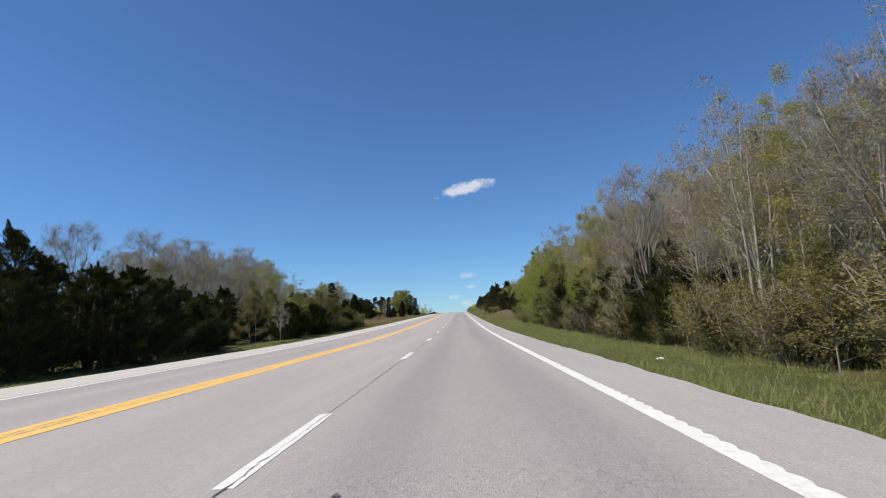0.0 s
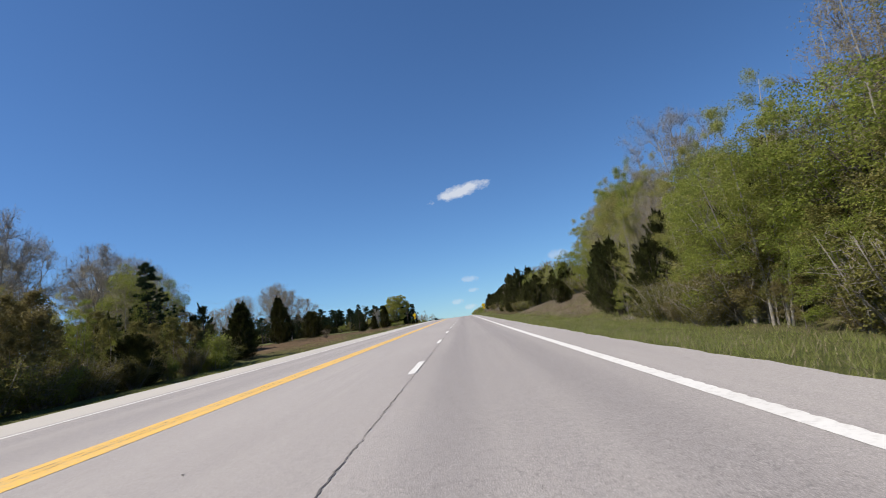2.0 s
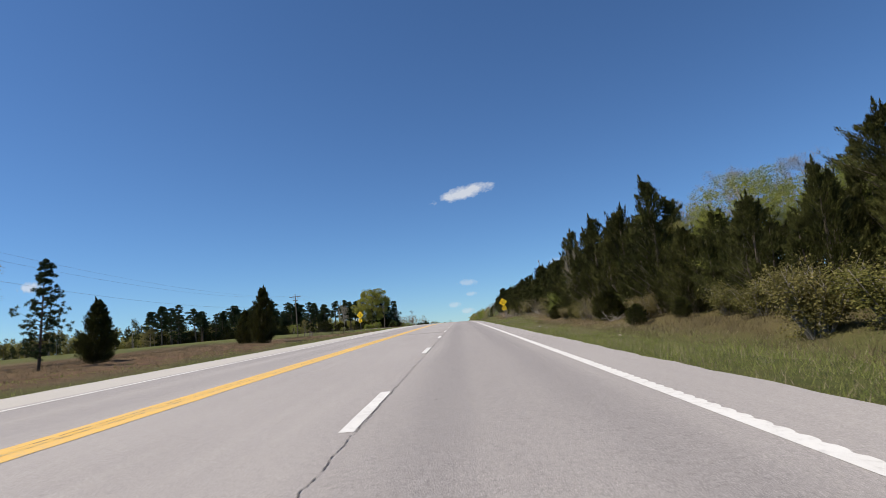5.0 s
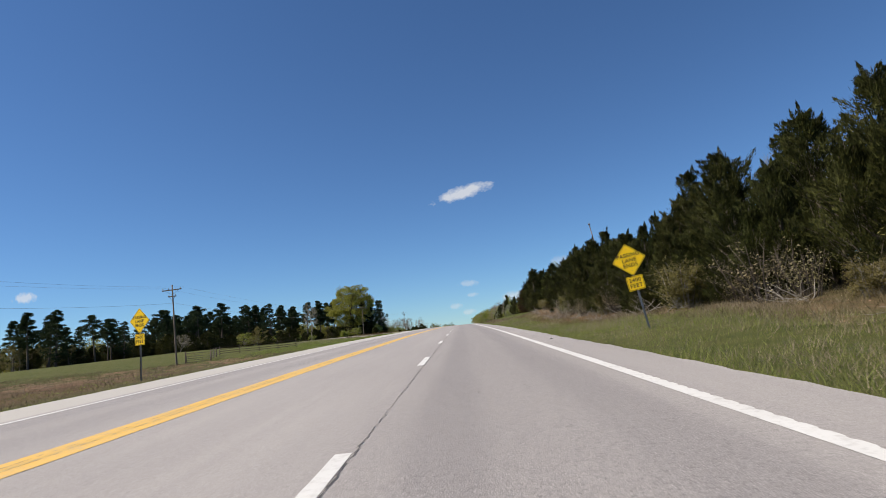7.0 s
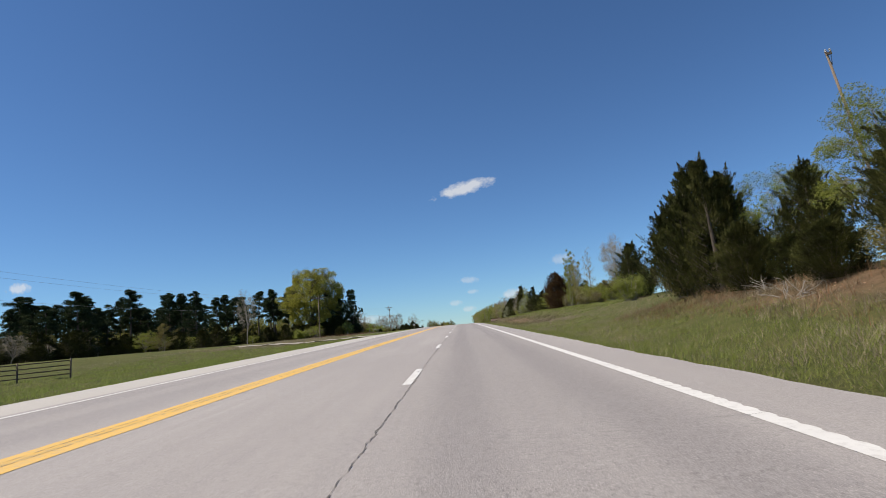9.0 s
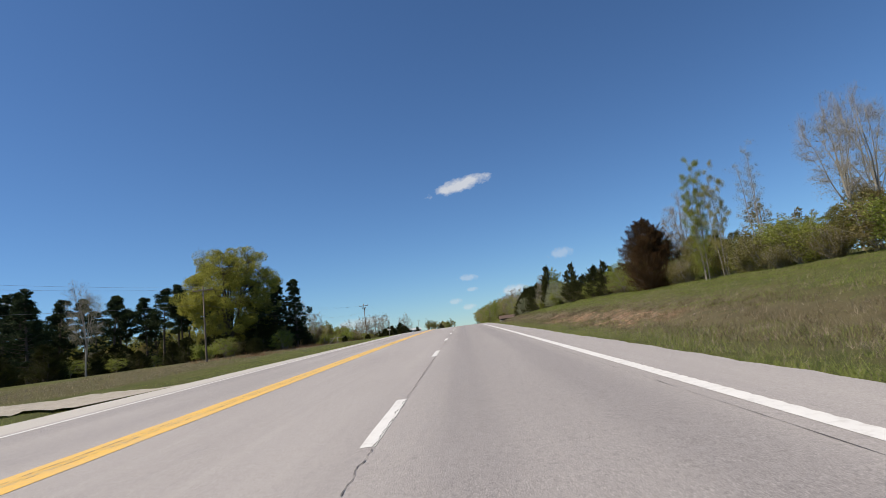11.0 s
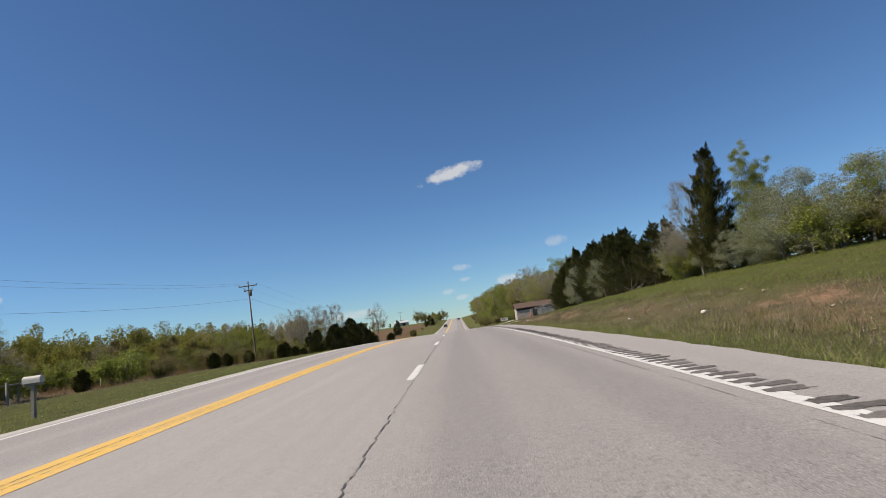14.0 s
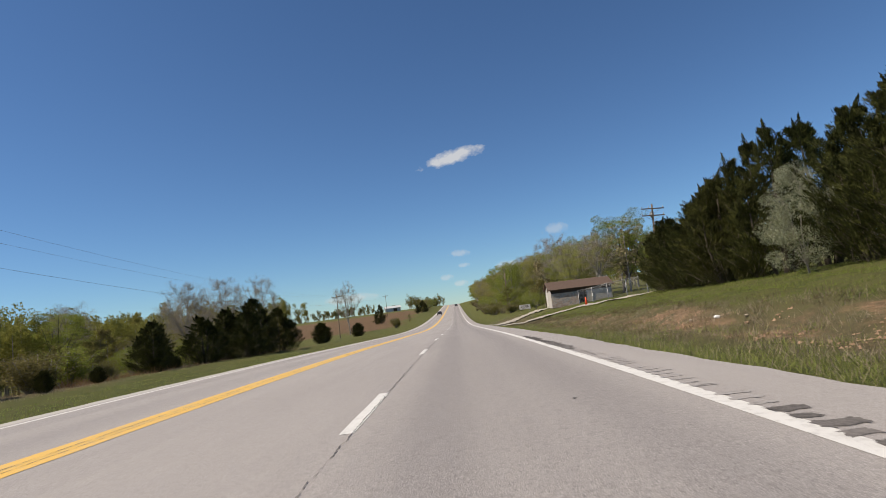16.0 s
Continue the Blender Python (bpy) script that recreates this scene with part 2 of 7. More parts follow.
MAT = dict(
    asphalt=asphalt(), turf=turf(),
    worn_yellow=paint("worn_yellow", (0.68, 0.45, 0.13), (0.42, 0.34, 0.22), 1.0),
    white_paint=paint("white_paint", (0.66, 0.65, 0.63), (0.40, 0.38, 0.36), 0.55),
    yellow_paint=paint("yellow_paint", (0.71, 0.43, 0.10), (0.50, 0.37, 0.20), 0.9),
    tar=plain("tar", (0.07, 0.064, 0.063), (0.15, 0.138, 0.132), 5, 0.8, world_space=True),
    rubber_scuff=scuff(),
    groove=plain("groove", (0.285, 0.268, 0.260), (0.36, 0.338, 0.328), 12, 0.85, world_space=True),
    worn_patch=plain("worn_patch", (0.17, 0.157, 0.155), (0.27, 0.25, 0.245), 1.6, 0.85, world_space=True),
    gravel=plain("gravel", (0.42, 0.38, 0.32), (0.27, 0.24, 0.20), 3, 0.95, relief=0.8, world_space=True),
    sign_yellow=plain("sign_yellow", (0.95, 0.62, 0.015), (0.90, 0.58, 0.015), 3, 0.45, relief=0.02),
    sign_black=plain("sign_black", (0.012, 0.012, 0.012), (0.02, 0.02, 0.02), 5, 0.5, relief=0.02),
    steel=plain("steel", (0.26, 0.27, 0.28), (0.22, 0.22, 0.22), 9, 0.45, 0.7),
    dark_steel=plain("dark_steel", (0.05, 0.04, 0.035), (0.10, 0.07, 0.05), 9, 0.6, 0.3),
    pole_wood=plain("pole_wood", (0.13, 0.10, 0.08), (0.22, 0.17, 0.13), 5, 0.9, stretch=(6, 6, 0.6), relief=0.5),
    grey_wood=plain("grey_wood", (0.22, 0.20, 0.17), (0.34, 0.31, 0.27), 6, 0.95, stretch=(5, 5, 0.7), relief=0.5),
    porcelain=plain("porcelain", (0.35, 0.33, 0.32), (0.45, 0.43, 0.42), 4, 0.25),
    wire=plain("wire", (0.16, 0.16, 0.17), (0.22, 0.22, 0.23), 4, 0.5),
    dark_bark=plain("dark_bark", (0.060, 0.048, 0.038), (0.12, 0.098, 0.08), 4, 0.95, stretch=(4, 4, 0.8), relief=0.8),
    stem_bark=plain("stem_bark", (0.20, 0.18, 0.155), (0.36, 0.33, 0.29), 4, 0.95, stretch=(4, 4, 0.8), relief=0.5),
    grey_bark=plain("grey_bark", (0.17, 0.15, 0.125), (0.30, 0.275, 0.245), 4, 0.95, stretch=(4, 4, 0.8), relief=0.7),
    pale_bark=plain("pale_bark", (0.155, 0.138, 0.118), (0.27, 0.245, 0.215), 4, 0.95, stretch=(4, 4, 0.8), relief=0.6),
    rock=plain("rock", (0.42, 0.36, 0.28), (0.28, 0.22, 0.17), 3, 0.9, relief=0.8),
    stone_wall=None,
    board=plain("board", (0.60, 0.58, 0.55), (0.48, 0.45, 0.42), 3, 0.7),
    # the cedars carry the strongest painted clump shade
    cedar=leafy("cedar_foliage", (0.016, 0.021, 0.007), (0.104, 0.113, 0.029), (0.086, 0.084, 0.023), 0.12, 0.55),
    rust_cedar=leafy("rust_cedar_foliage", (0.050, 0.028, 0.014), (0.125, 0.066, 0.030), (0.085, 0.052, 0.022), 0.2),
    pine=leafy("pine_needles", (0.018, 0.033, 0.016), (0.062, 0.088, 0.036), (0.05, 0.066, 0.026), 0.15),
    spring=leafy("spring_leaves", (0.225, 0.245, 0.050), (0.480, 0.490, 0.150), (0.38, 0.315, 0.14), 0.50),
    fresh=leafy("fresh_leaves", (0.145, 0.190, 0.034), (0.370, 0.415, 0.095), (0.30, 0.31, 0.075), 0.50),
    bud=leafy("bud_leaves", (0.25, 0.22, 0.10), (0.40, 0.37, 0.20), (0.32, 0.24, 0.17), 0.35, 0.25),
    oak=leafy("oak_leaves", (0.215, 0.220, 0.036), (0.500, 0.480, 0.110), (0.36, 0.35, 0.075), 0.55),
    blossom=leafy("blossom", (0.14, 0.16, 0.07), (0.50, 0.51, 0.38), (0.26, 0.28, 0.16), 0.35),
    spring_dull=leafy("dull_spring_leaves", (0.17, 0.178, 0.032), (0.33, 0.325, 0.075), (0.29, 0.25, 0.075), 0.4),
    brush=leafy("brush_leaves", (0.11, 0.115, 0.028), (0.26, 0.245, 0.075), (0.23, 0.175, 0.085), 0.38),
    grass=leafy("grass_blades", (0.165, 0.222, 0.052), (0.410, 0.450, 0.145), (0.30, 0.312, 0.105), 0.50, 0.22),
    lush=leafy("lush_grass_blades", (0.150, 0.215, 0.042), (0.370, 0.440, 0.115), (0.27, 0.295, 0.085), 0.50, 0.2),
    straw=leafy("straw_blades", (0.26, 0.21, 0.145), (0.48, 0.40, 0.285), (0.35, 0.285, 0.20), 0.30, 0.12),
    weed=leafy("weed_stalks", (0.27, 0.21, 0.165), (0.48, 0.39, 0.30), (0.34, 0.29, 0.18), 0.4, 0.12),
    brown_weed=leafy("brown_weed", (0.13, 0.098, 0.062), (0.235, 0.185, 0.115), (0.17, 0.14, 0.075), 0.3, 0.15),
    red_weed=leafy("red_weed", (0.23, 0.12, 0.065), (0.34, 0.20, 0.115), (0.28, 0.17, 0.09), 0.3, 0.12),
    clod=plain("clod", (0.50, 0.33, 0.22), (0.24, 0.15, 0.10), 6, 0.95, relief=0.8),
    dead_wood=plain("dead_wood", (0.22, 0.195, 0.165), (0.34, 0.31, 0.27), 6, 0.95, relief=0.4),
)


# ---- the lie of the land ----
# the road's grade in degrees along its length
GRADE = [(-200, .4), (10, .6), (23, .68), (36, 1.0), (50, 1.35), (63, 1.47), (76, 1.54), (90, 1.62), (168, 1.6), (195, 1.58), (221, 1.48), (248, 1.22), (314, 1.12), (341, 1.0), (368, .85), (381, .55), (395, .1),
         (408, -.4), (421, -.78), (434, -1.15), (460, -1.7), (500, -1.6), (550, -.4), (580, .2), (640, .75), (700, 1.0), (850, 1.0), (930, .3), (1000, -1), (1100, -1), (1300, 0), (6000, 0)]
ALONG = np.arange(-200, 6000, 1.0)
RISE = np.tan(np.radians(np.interp(ALONG, [g[0] for g in GRADE], [g[1] for g in GRADE])))
LEVEL = np.concatenate([[0], np.cumsum(RISE[:-1])])
LEVEL -= np.interp(0, ALONG, LEVEL)


def road_z(y):
    return np.interp(y, ALONG, LEVEL)


# cross-sections of the land beside the road: x, then height over the road at stations along it
ACROSS = np.array([-400, -150, -60, -31, -25, -20, -16, -12.5, -10.4, -9.0, 0, 4.9, 6.5, 9, 11, 13, 16, 20, 26, 60, 300.])
SECTIONS = {}


def section(y, left, right):
    SECTIONS[y] = left + right


section(-60, [-4, -3, -2, -0.7, -0.6, -0.5, -0.3, -0.25, -0.2, -0.12], [-0.12, -0.12, -0.35, -0.65, -0.7, -0.6, -0.3, 0.2, 0.8, 3, 6])
section(90, [-4, -3, -2, -0.7, -0.6, -0.5, -0.3, -0.25, -0.2, -0.12], [-0.12, -0.12, -0.35, -0.55, -0.6, -0.4, 0.1, 0.5, 1, 3, 6])
section(112, [-3, -2, -1, 0, 0.3, 0.45, 0.35, -0.05, -0.2, -0.12], [-0.12, -0.12, -0.3, -0.35, 0.15, 0.75, 1.4, 1.9, 2.5, 5, 8])
section(130, [-3, -2, -1, 0, 0.3, 0.5, 0.4, 0, -0.2, -0.12], [-0.12, -0.12, -0.3, -0.35, 0.2, 0.7, 1.3, 1.8, 2.4, 5, 8])
section(150, [-3, -2, -1, -0.3, 0, 0.1, 0.1, 0, -0.2, -0.12], [-0.12, -0.12, -0.3, -0.4, 0, 0.3, 0.8, 1.2, 1.6, 4, 8])
section(182, [-3, -1.7, -0.7, -0.3, -0.1, 0, 0, -0.1, -0.2, -0.12], [-0.12, -0.12, -0.3, -0.35, 0, 0.3, 0.8, 1.2, 1.6, 4, 8])
section(203, [-3, -1, -0.5, -0.3, -0.2, -0.1, -0.1, -0.15, -0.2, -0.12], [-0.12, -0.12, 0.1, 0.4, 0.6, 0.8, 1.1, 1.4, 1.7, 4, 8])
section(224, [-3, -1, -0.1, -0.3, -0.3, -0.3, -0.2, -0.2, -0.2, -0.12], [-0.12, -0.12, -0.25, -0.15, 0.2, 0.5, 0.9, 1.3, 1.7, 4, 8])
section(240, [-3, -1, -0.3, -0.9, -0.85, -0.7, -0.5, -0.3, -0.2, -0.12], [-0.12, -0.12, -0.25, 0, 0.4, 0.7, 1.1, 1.4, 1.8, 4, 8])
section(252, [-3, -1, -0.4, -1.1, -0.95, -0.75, -0.55, -0.3, -0.2, -0.12], [-0.12, -0.12, -0.15, 0.6, 1.3, 1.6, 1.8, 2, 2.3, 4, 8])
section(275, [-3, -1, -0.2, -0.65, -0.7, -0.65, -0.5, -0.3, -0.2, -0.12], [-0.12, -0.12, -0.25, 0.2, 0.8, 1.2, 1.6, 1.9, 2.3, 4, 8])
section(300, [-3, -1, 0.2, -0.2, -0.3, -0.4, -0.3, -0.2, -0.2, -0.12], [-0.12, -0.12, -0.3, -0.25, 0.2, 0.6, 1.1, 1.6, 2.1, 4, 8])
section(420, [-2, -2, -1, -0.3, -0.4, -0.3, -0.3, -0.2, -0.2, -0.12], [-0.12, -0.12, -0.35, -0.25, 0.4, 0.75, 1.2, 1.65, 2.1, 4, 8])
section(450, [-2, -2.5, -1.8, -0.7, -0.5, -0.4, -0.3, -0.2, -0.2, -0.12], [-0.12, -0.12, -0.35, -0.3, 0.3, 0.6, 0.95, 1.35, 1.7, 4, 8])
section(480, [-2, -2.5, -2, -0.8, -0.4, -0.2, -0.2, -0.2, -0.2, -0.12], [-0.12, -0.12, -0.3, -0.3, 0, 0.3, 0.8, 1.3, 1.8, 4, 9])
section(520, [-2, -2.5, -2, -0.8, -0.4, -0.2, -0.2, -0.2, -0.2, -0.12], [-0.12, -0.12, -0.2, 0.2, 0.6, 0.9, 1.2, 1.5, 1.9, 4, 9])
section(600, [-2, -2, -1.5, -0.8, -0.6, -0.6, -0.4, -0.3, -0.2, -0.12], [-0.12, -0.12, -0.2, 0.1, 0.4, 0.6, 0.8, 1.2, 2, 5, 11])
section(700, [-6, -2, 0, 0.5, 0.3, 0.2, 0.3, 0.2, 0, -0.12], [-0.12, -0.12, 0, 0.4, 0.8, 1.1, 1.4, 2, 3, 6, 12])
section(900, [-4, -1, 0, 0.5, 0.5, 0.5, 0.5, 0.3, 0, -0.12], [-0.12, -0.12, 0, 0.4, 0.8, 1.1, 1.4, 2, 3, 6, 12])
STATIONS = np.array(sorted(SECTIONS), float)
HEIGHTS = np.array([SECTIONS[k] for k in sorted(SECTIONS)], float)


def beside(x, y):
    """Height of the ground over the road, without its small bumps."""
    x, y = np.asarray(x, float), np.asarray(y, float)
    i = np.clip(np.searchsorted(ACROSS, x) - 1, 0, len(ACROSS) - 2)
    j = np.clip(np.searchsorted(STATIONS, y) - 1, 0, len(STATIONS) - 2)
    u = np.clip((x - ACROSS[i]) / (ACROSS[i + 1] - ACROSS[i]), 0, 1)
    v = np.clip((y - STATIONS[j]) / (STATIONS[j + 1] - STATIONS[j]), 0, 1)
    v = v * v * (3 - 2 * v)
    h = (HEIGHTS[j, i] * (1 - u) + HEIGHTS[j, i + 1] * u) * (1 - v) + (HEIGHTS[j + 1, i] * (1 - u) + HEIGHTS[j + 1, i + 1] * u) * v
    off_road = np.clip((np.abs(x + 2.4) - 8.0) / 3, 0, 1)
    return h + off_road * (0.07 * np.sin(x * 1.9 + y * .7) * np.sin(y * 1.3 - x * .4) + 0.05 * np.sin(x * 4.1 - y * 2.2) * np.sin(y * 3.7 + 1))


def ground_z(x, y):
    return road_z(y) + beside(x, y)


def left_edge(y):
    return np.interp(y, [290, 335], [-9.5, -8.0])


RIGHT_EDGE = 4.8


# ---- mesh helpers ----
def mesh_of(name, verts, faces, mats, smooth=False, which=None):
    me = bpy.data.meshes.new(name)
    me.from_pydata([tuple(map(float, v)) for v in verts], [], [tuple(map(int, f)) for f in faces])
    for m in mats if isinstance(mats, (list, tuple)) else [mats]:
        me.materials.append(m)
    if which is not None:
        me.polygons.foreach_set("material_index", which)
    if smooth:
        me.polygons.foreach_set("use_smooth", [True] * len(me.polygons))
    me.update()
    return me


def many(name, verts, size, mat):
    """A mesh of loose triangles or quads, size corners each, from an array of corners."""
    verts = np.asarray(verts, np.float32).reshape(-1, 3)
    count = len(verts) // size
    me = bpy.data.meshes.new(name)
    me.vertices.add(len(verts))
    me.vertices.foreach_set("co", verts.ravel())
    me.loops.add(len(verts))
    me.loops.foreach_set("vertex_index", np.arange(len(verts), dtype=np.int32))
    me.polygons.add(count)
    me.polygons.foreach_set("loop_start", np.arange(0, len(verts), size, dtype=np.int32))
    me.polygons.foreach_set("loop_total", np.full(count, size, np.int32))
    me.materials.append(mat)
    me.update(calc_edges=True)
    return me


def part(name, data, parent, label="", at=None):
    ob = new(name, data)
    ob.parent = parent
    if at is not None:
        ob.matrix_local = at
    return tagged(ob, label)


def from_bm(name, bm, mat, smooth=False):
    me = bpy.data.meshes.new(name)
    bm.to_mesh(me)
    bm.free()
    me.materials.append(mat)
    if smooth:
        me.polygons.foreach_set("use_smooth", [True] * len(me.polygons))
    return me


def block(sx, sy, sz, bevel=0.0, at=(0, 0, 0)):
    """A bevelled block in a new bmesh, standing on z = 0 of its place."""
    bm = bmesh.new()
    bmesh.ops.create_cube(bm, size=1, matrix=Matrix.Translation((at[0], at[1], at[2] + sz / 2)) @ Matrix.Diagonal((sx, sy, sz, 1)))
    if bevel:
        bmesh.ops.bevel(bm, geom=bm.edges[:], offset=bevel, segments=2, affect="EDGES", profile=0.7)
    return bm


class Tubes:
    """Gathers tapering tubes along paths into one mesh."""

    def __init__(self):
        self.v, self.f = [], []

    def add(self, path, radii, sides):
        path = [np.asarray(p, float) for p in path]
        start = len(self.v)
        for i, (p, r) in enumerate(zip(path, radii)):
            d = path[min(i + 1, len(path) - 1)] - path[max(i - 1, 0)]
            d = d / (np.linalg.norm(d) + 1e-9)
            s = np.cross(d, (0, 0, 1) if abs(d[2]) < 0.9 else (1, 0, 0))
            s = s / np.linalg.norm(s)
            u = np.cross(s, d)
            for k in range(sides):
                w = 2 * math.pi * k / sides
                self.v.append(p + r * (math.cos(w) * s + math.sin(w) * u))
        for i in range(len(path) - 1):
            for k in range(sides):
                a, b = start + i * sides + k, start + i * sides + (k + 1) % sides
                self.f.append((a, b, b + sides, a + sides))
        self.f.append(tuple(start + (len(path) - 1) * sides + k for k in range(sides)))

    def mesh(self, name, mat):
        return mesh_of(name, self.v, self.f, mat, smooth=True)


def scatter_tris(rng, centres, outward, length, width, jitter):
    """Small pointed leaves or sprays at the centres, roughly along outward."""
    n = len(centres)
    d = outward + rng.normal(0, jitter, (n, 3))
    d /= np.linalg.norm(d, axis=1)[:, None] + 1e-9
    s = np.cross(d, rng.normal(0, 1, (n, 3)))
    s /= np.linalg.norm(s, axis=1)[:, None] + 1e-9
    ln = (length * rng.uniform(0.6, 1.4, n))[:, None]
    wd = (width * rng.uniform(0.7, 1.3, n))[:, None]
    return np.stack([centres - d * ln * .45 - s * wd * .5, centres - d * ln * .45 + s * wd * .5, centres + d * ln * .55], 1)


# ---- ground ----
def steps(*runs):
    out = []
    for lo, hi, step in runs:
        out += list(np.arange(lo, hi, step))
    return np.array(out)


def bump_of(v, lo, hi, soft):
    return np.clip((v - lo) / soft, 0, 1) * np.clip((hi - v) / soft, 0, 1)


def build_ground():
    xs = steps((-3600, -600, 300), (-600, -150, 50), (-150, -60, 10), (-60, -32, 2.5), (-32, -8, .6), (-8, 4, 3), (4, 24, .5), (24, 60, 3), (60, 200, 14), (200, 700, 80), (700, 3800, 300))
    ys = steps((-400, -60, 40), (-60, -8, 4), (-8, 520, 1.2), (520, 760, 4), (760, 1300, 12), (1300, 4900, 150))
    X, Y = np.meshgrid(xs, ys)
    Z = road_z(Y) + beside(X, Y)
    far = np.clip((np.hypot(X, Y - 300) - 900) / 900, 0, 1)
    Z = Z * (1 - far) + far * (-2 + 5 * np.sin(X / 700) * np.sin(Y / 900))
    v = np.c_[X.ravel(), Y.ravel(), Z.ravel()]
    nx = len(xs)
    j, i = np.meshgrid(np.arange(len(ys) - 1), np.arange(nx - 1), indexing="ij")
    a = (j * nx + i).ravel()
    me = mesh_of("ground", v, np.c_[a, a + 1, a + 1 + nx, a + nx], MAT["turf"], smooth=True)
    x, y = v[:, 0].copy(), v[:, 1].copy()
    # the patches of cover have wandering outlines
    sway = np.clip((np.abs(x) - 9) / 22, 0, 1)
    x, y = x + sway * (5 * np.sin(y * .11) + 3 * np.sin(y * .37 + x * .1)), y + (1 + 9 * sway) * (np.sin(x * .23 + 1) + .5 * np.sin(x * .61))
    # clay: the cut bank, bare patches on the left, disturbed earth under the cedars
    clay = 2.0 * bump_of(x, 7.8, 11.0, .8) * bump_of(y, 314, 350, 5) + 1.1 * bump_of(x, 7.9, 11.0, .9) * bump_of(y, 350, 484, 12) * np.clip(np.sin(y * .41 + 1.3 * np.sin(x * .9)) + .8 * np.sin(y * 1.13 + x * 1.7), 0, 1) + 1.3 * bump_of(x, 7.9, 10.6, .8) * bump_of(y, 416, 470, 4) * np.clip(.35 + .8 * np.sin(y * .55 + 1.1 * np.sin(x * 1.3)) + .6 * np.sin(y * 1.37 + x * 1.9), 0, 1)
    clay += .6 * bump_of(x, 8.6, 12.5, 1.2) * bump_of(y, 165, 262, 8) + .9 * bump_of(x, 7.9, 11.4, .8) * bump_of(y, 228, 248, 3) + 1.0 * bump_of(x, -36, -12.5, 2) * bump_of(y, 98, 232, 8)
    clay += .5 * bump_of(x, -34, -20, 4) * bump_of(y, 395, 520, 20)
    # straw: dry grass on the banks and the open land on the left
    dry = 0.9 * bump_of(x, 8.8, 15.5, 1.8) * (bump_of(y, 98, 136, 5) + bump_of(y, 205, 262, 8)) + .80 * bump_of(x, 6.2, 14.0, 2.5) * bump_of(y, 286, 372, 10) + .75 * bump_of(x, 6.4, 11.6, 2.0) * bump_of(y, 366, 520, 10)
    dry += .75 * np.clip((x + 62) / 18, 0, 1) * np.clip((-11.5 - x) / 2, 0, 1) * bump_of(y, 95, 222, 14) + .55 * bump_of(x, -40, -19, 4) * bump_of(y, 300, 520, 15) + .12 * bump_of(x, -14, -9, 1) * bump_of(y, 100, 270, 10)
    dry += .5 * np.clip((x - 9) / 2, 0, 1) * np.clip((70 - x) / 30, 0, 1) * bump_of(y, -60, 108, 14)
    field = bump_of(x, -200, -16, 6) * bump_of(y, 585, 820, 15)
    # bare brown soil under the weeds
    field += .85 * np.clip((x + 75) / 20, 0, 1) * np.clip((-11.8 - x) / 2, 0, 1) * bump_of(y, 92, 215, 14) + .40 * bump_of(x, 9.4, 16, 1.5) * bump_of(y, 100, 138, 6) + .5 * bump_of(x, 8.8, 14, 1.5) * bump_of(y, 142, 266, 8)
    col = np.ones((len(v), 4), np.float32)
    col[:, 0], col[:, 1], col[:, 2] = np.clip(clay, 0, 1), np.clip(dry, 0, 1), np.clip(field, 0, 1)
    layer = me.color_attributes.new("cover", "FLOAT_COLOR", "POINT")
    layer.data.foreach_set("color", col.ravel())
    tagged(new("ground", me), "rolling roadside land with grass, dry straw and red clay", "ground", kind="structure")


build_ground()


# ---- road ----
def ribbon(name, ys, left, right, lift, mat, thick=0.0):
    """A strip along the road between the lines left(y) and right(y), lift metres over the road's surface."""
    v, f = [], []
    for y in ys:
        z = float(road_z(y)) + lift
        v += [(left(y), y, z), (right(y), y, z)]
        if thick:
            v += [(left(y) - .05, y, z - thick), (right(y) + .05, y, z - thick)]
    k = 4 if thick else 2
    for i in range(len(ys) - 1):
        a = i * k
        f.append((a, a + 1, a + 1 + k, a + k))
        if thick:
            f += [(a + 2, a, a + k, a + 2 + k), (a + 1, a + 3, a + 3 + k, a + 1 + k)]
    return mesh_of(name, v, f, mat)


def ragged(y, size, seed=0.0):
    return size * (math.sin(y * 2.3 + seed) * .5 + math.sin(y * 5.9 + seed * 3) * .3 + math.sin(y * .41 + seed) * .6)


ROAD_Y = list(np.arange(-150, 520, .5)) + list(np.arange(520, 1400, 5))
road = new("road", ribbon("road", ROAD_Y, lambda y: float(left_edge(y)) + ragged(y, .05), lambda y: RIGHT_EDGE + ragged(y, .06, 2), 0, MAT["asphalt"], .15))
tagged(road, "three-lane highway of pale worn asphalt with painted lines", "road", kind="structure")
LINE_Y = list(np.arange(-60, 520, .4)) + list(np.arange(520, 1400, 5))
EDGE_Y = list(np.arange(-30, 520, .0508)) + list(np.arange(520, 1400, 5))


def rumble(y):
    """How far the edge line is eaten by the milled grooves at y, 0 to 1; the stretches differ."""
    depth = 0.8 + 0.4 * math.sin(y * .045 + 1.2) * math.sin(y * .013 + .4) + 0.9 * math.exp(-((y - 101) / 12) ** 2)
    return max(0.0, math.sin(2 * math.pi * y / .305)) * depth if y < 520 else 0


part("edge_line", ribbon("edge_line", EDGE_Y, lambda y: 3.46, lambda y: 3.66 - .034 * rumble(y), .004, MAT["white_paint"]), road, "white edge line with a scalloped outer rim")
part("edge_line", ribbon("edge_line", LINE_Y, lambda y: -7.36 + ragged(y, .008), lambda y: -7.21 + ragged(y, .008, 4), .004, MAT["white_paint"]), road, "thin white edge line")


def centre(y):
    return float(np.interp(y, [290, 345], [-3.68, -3.74]))


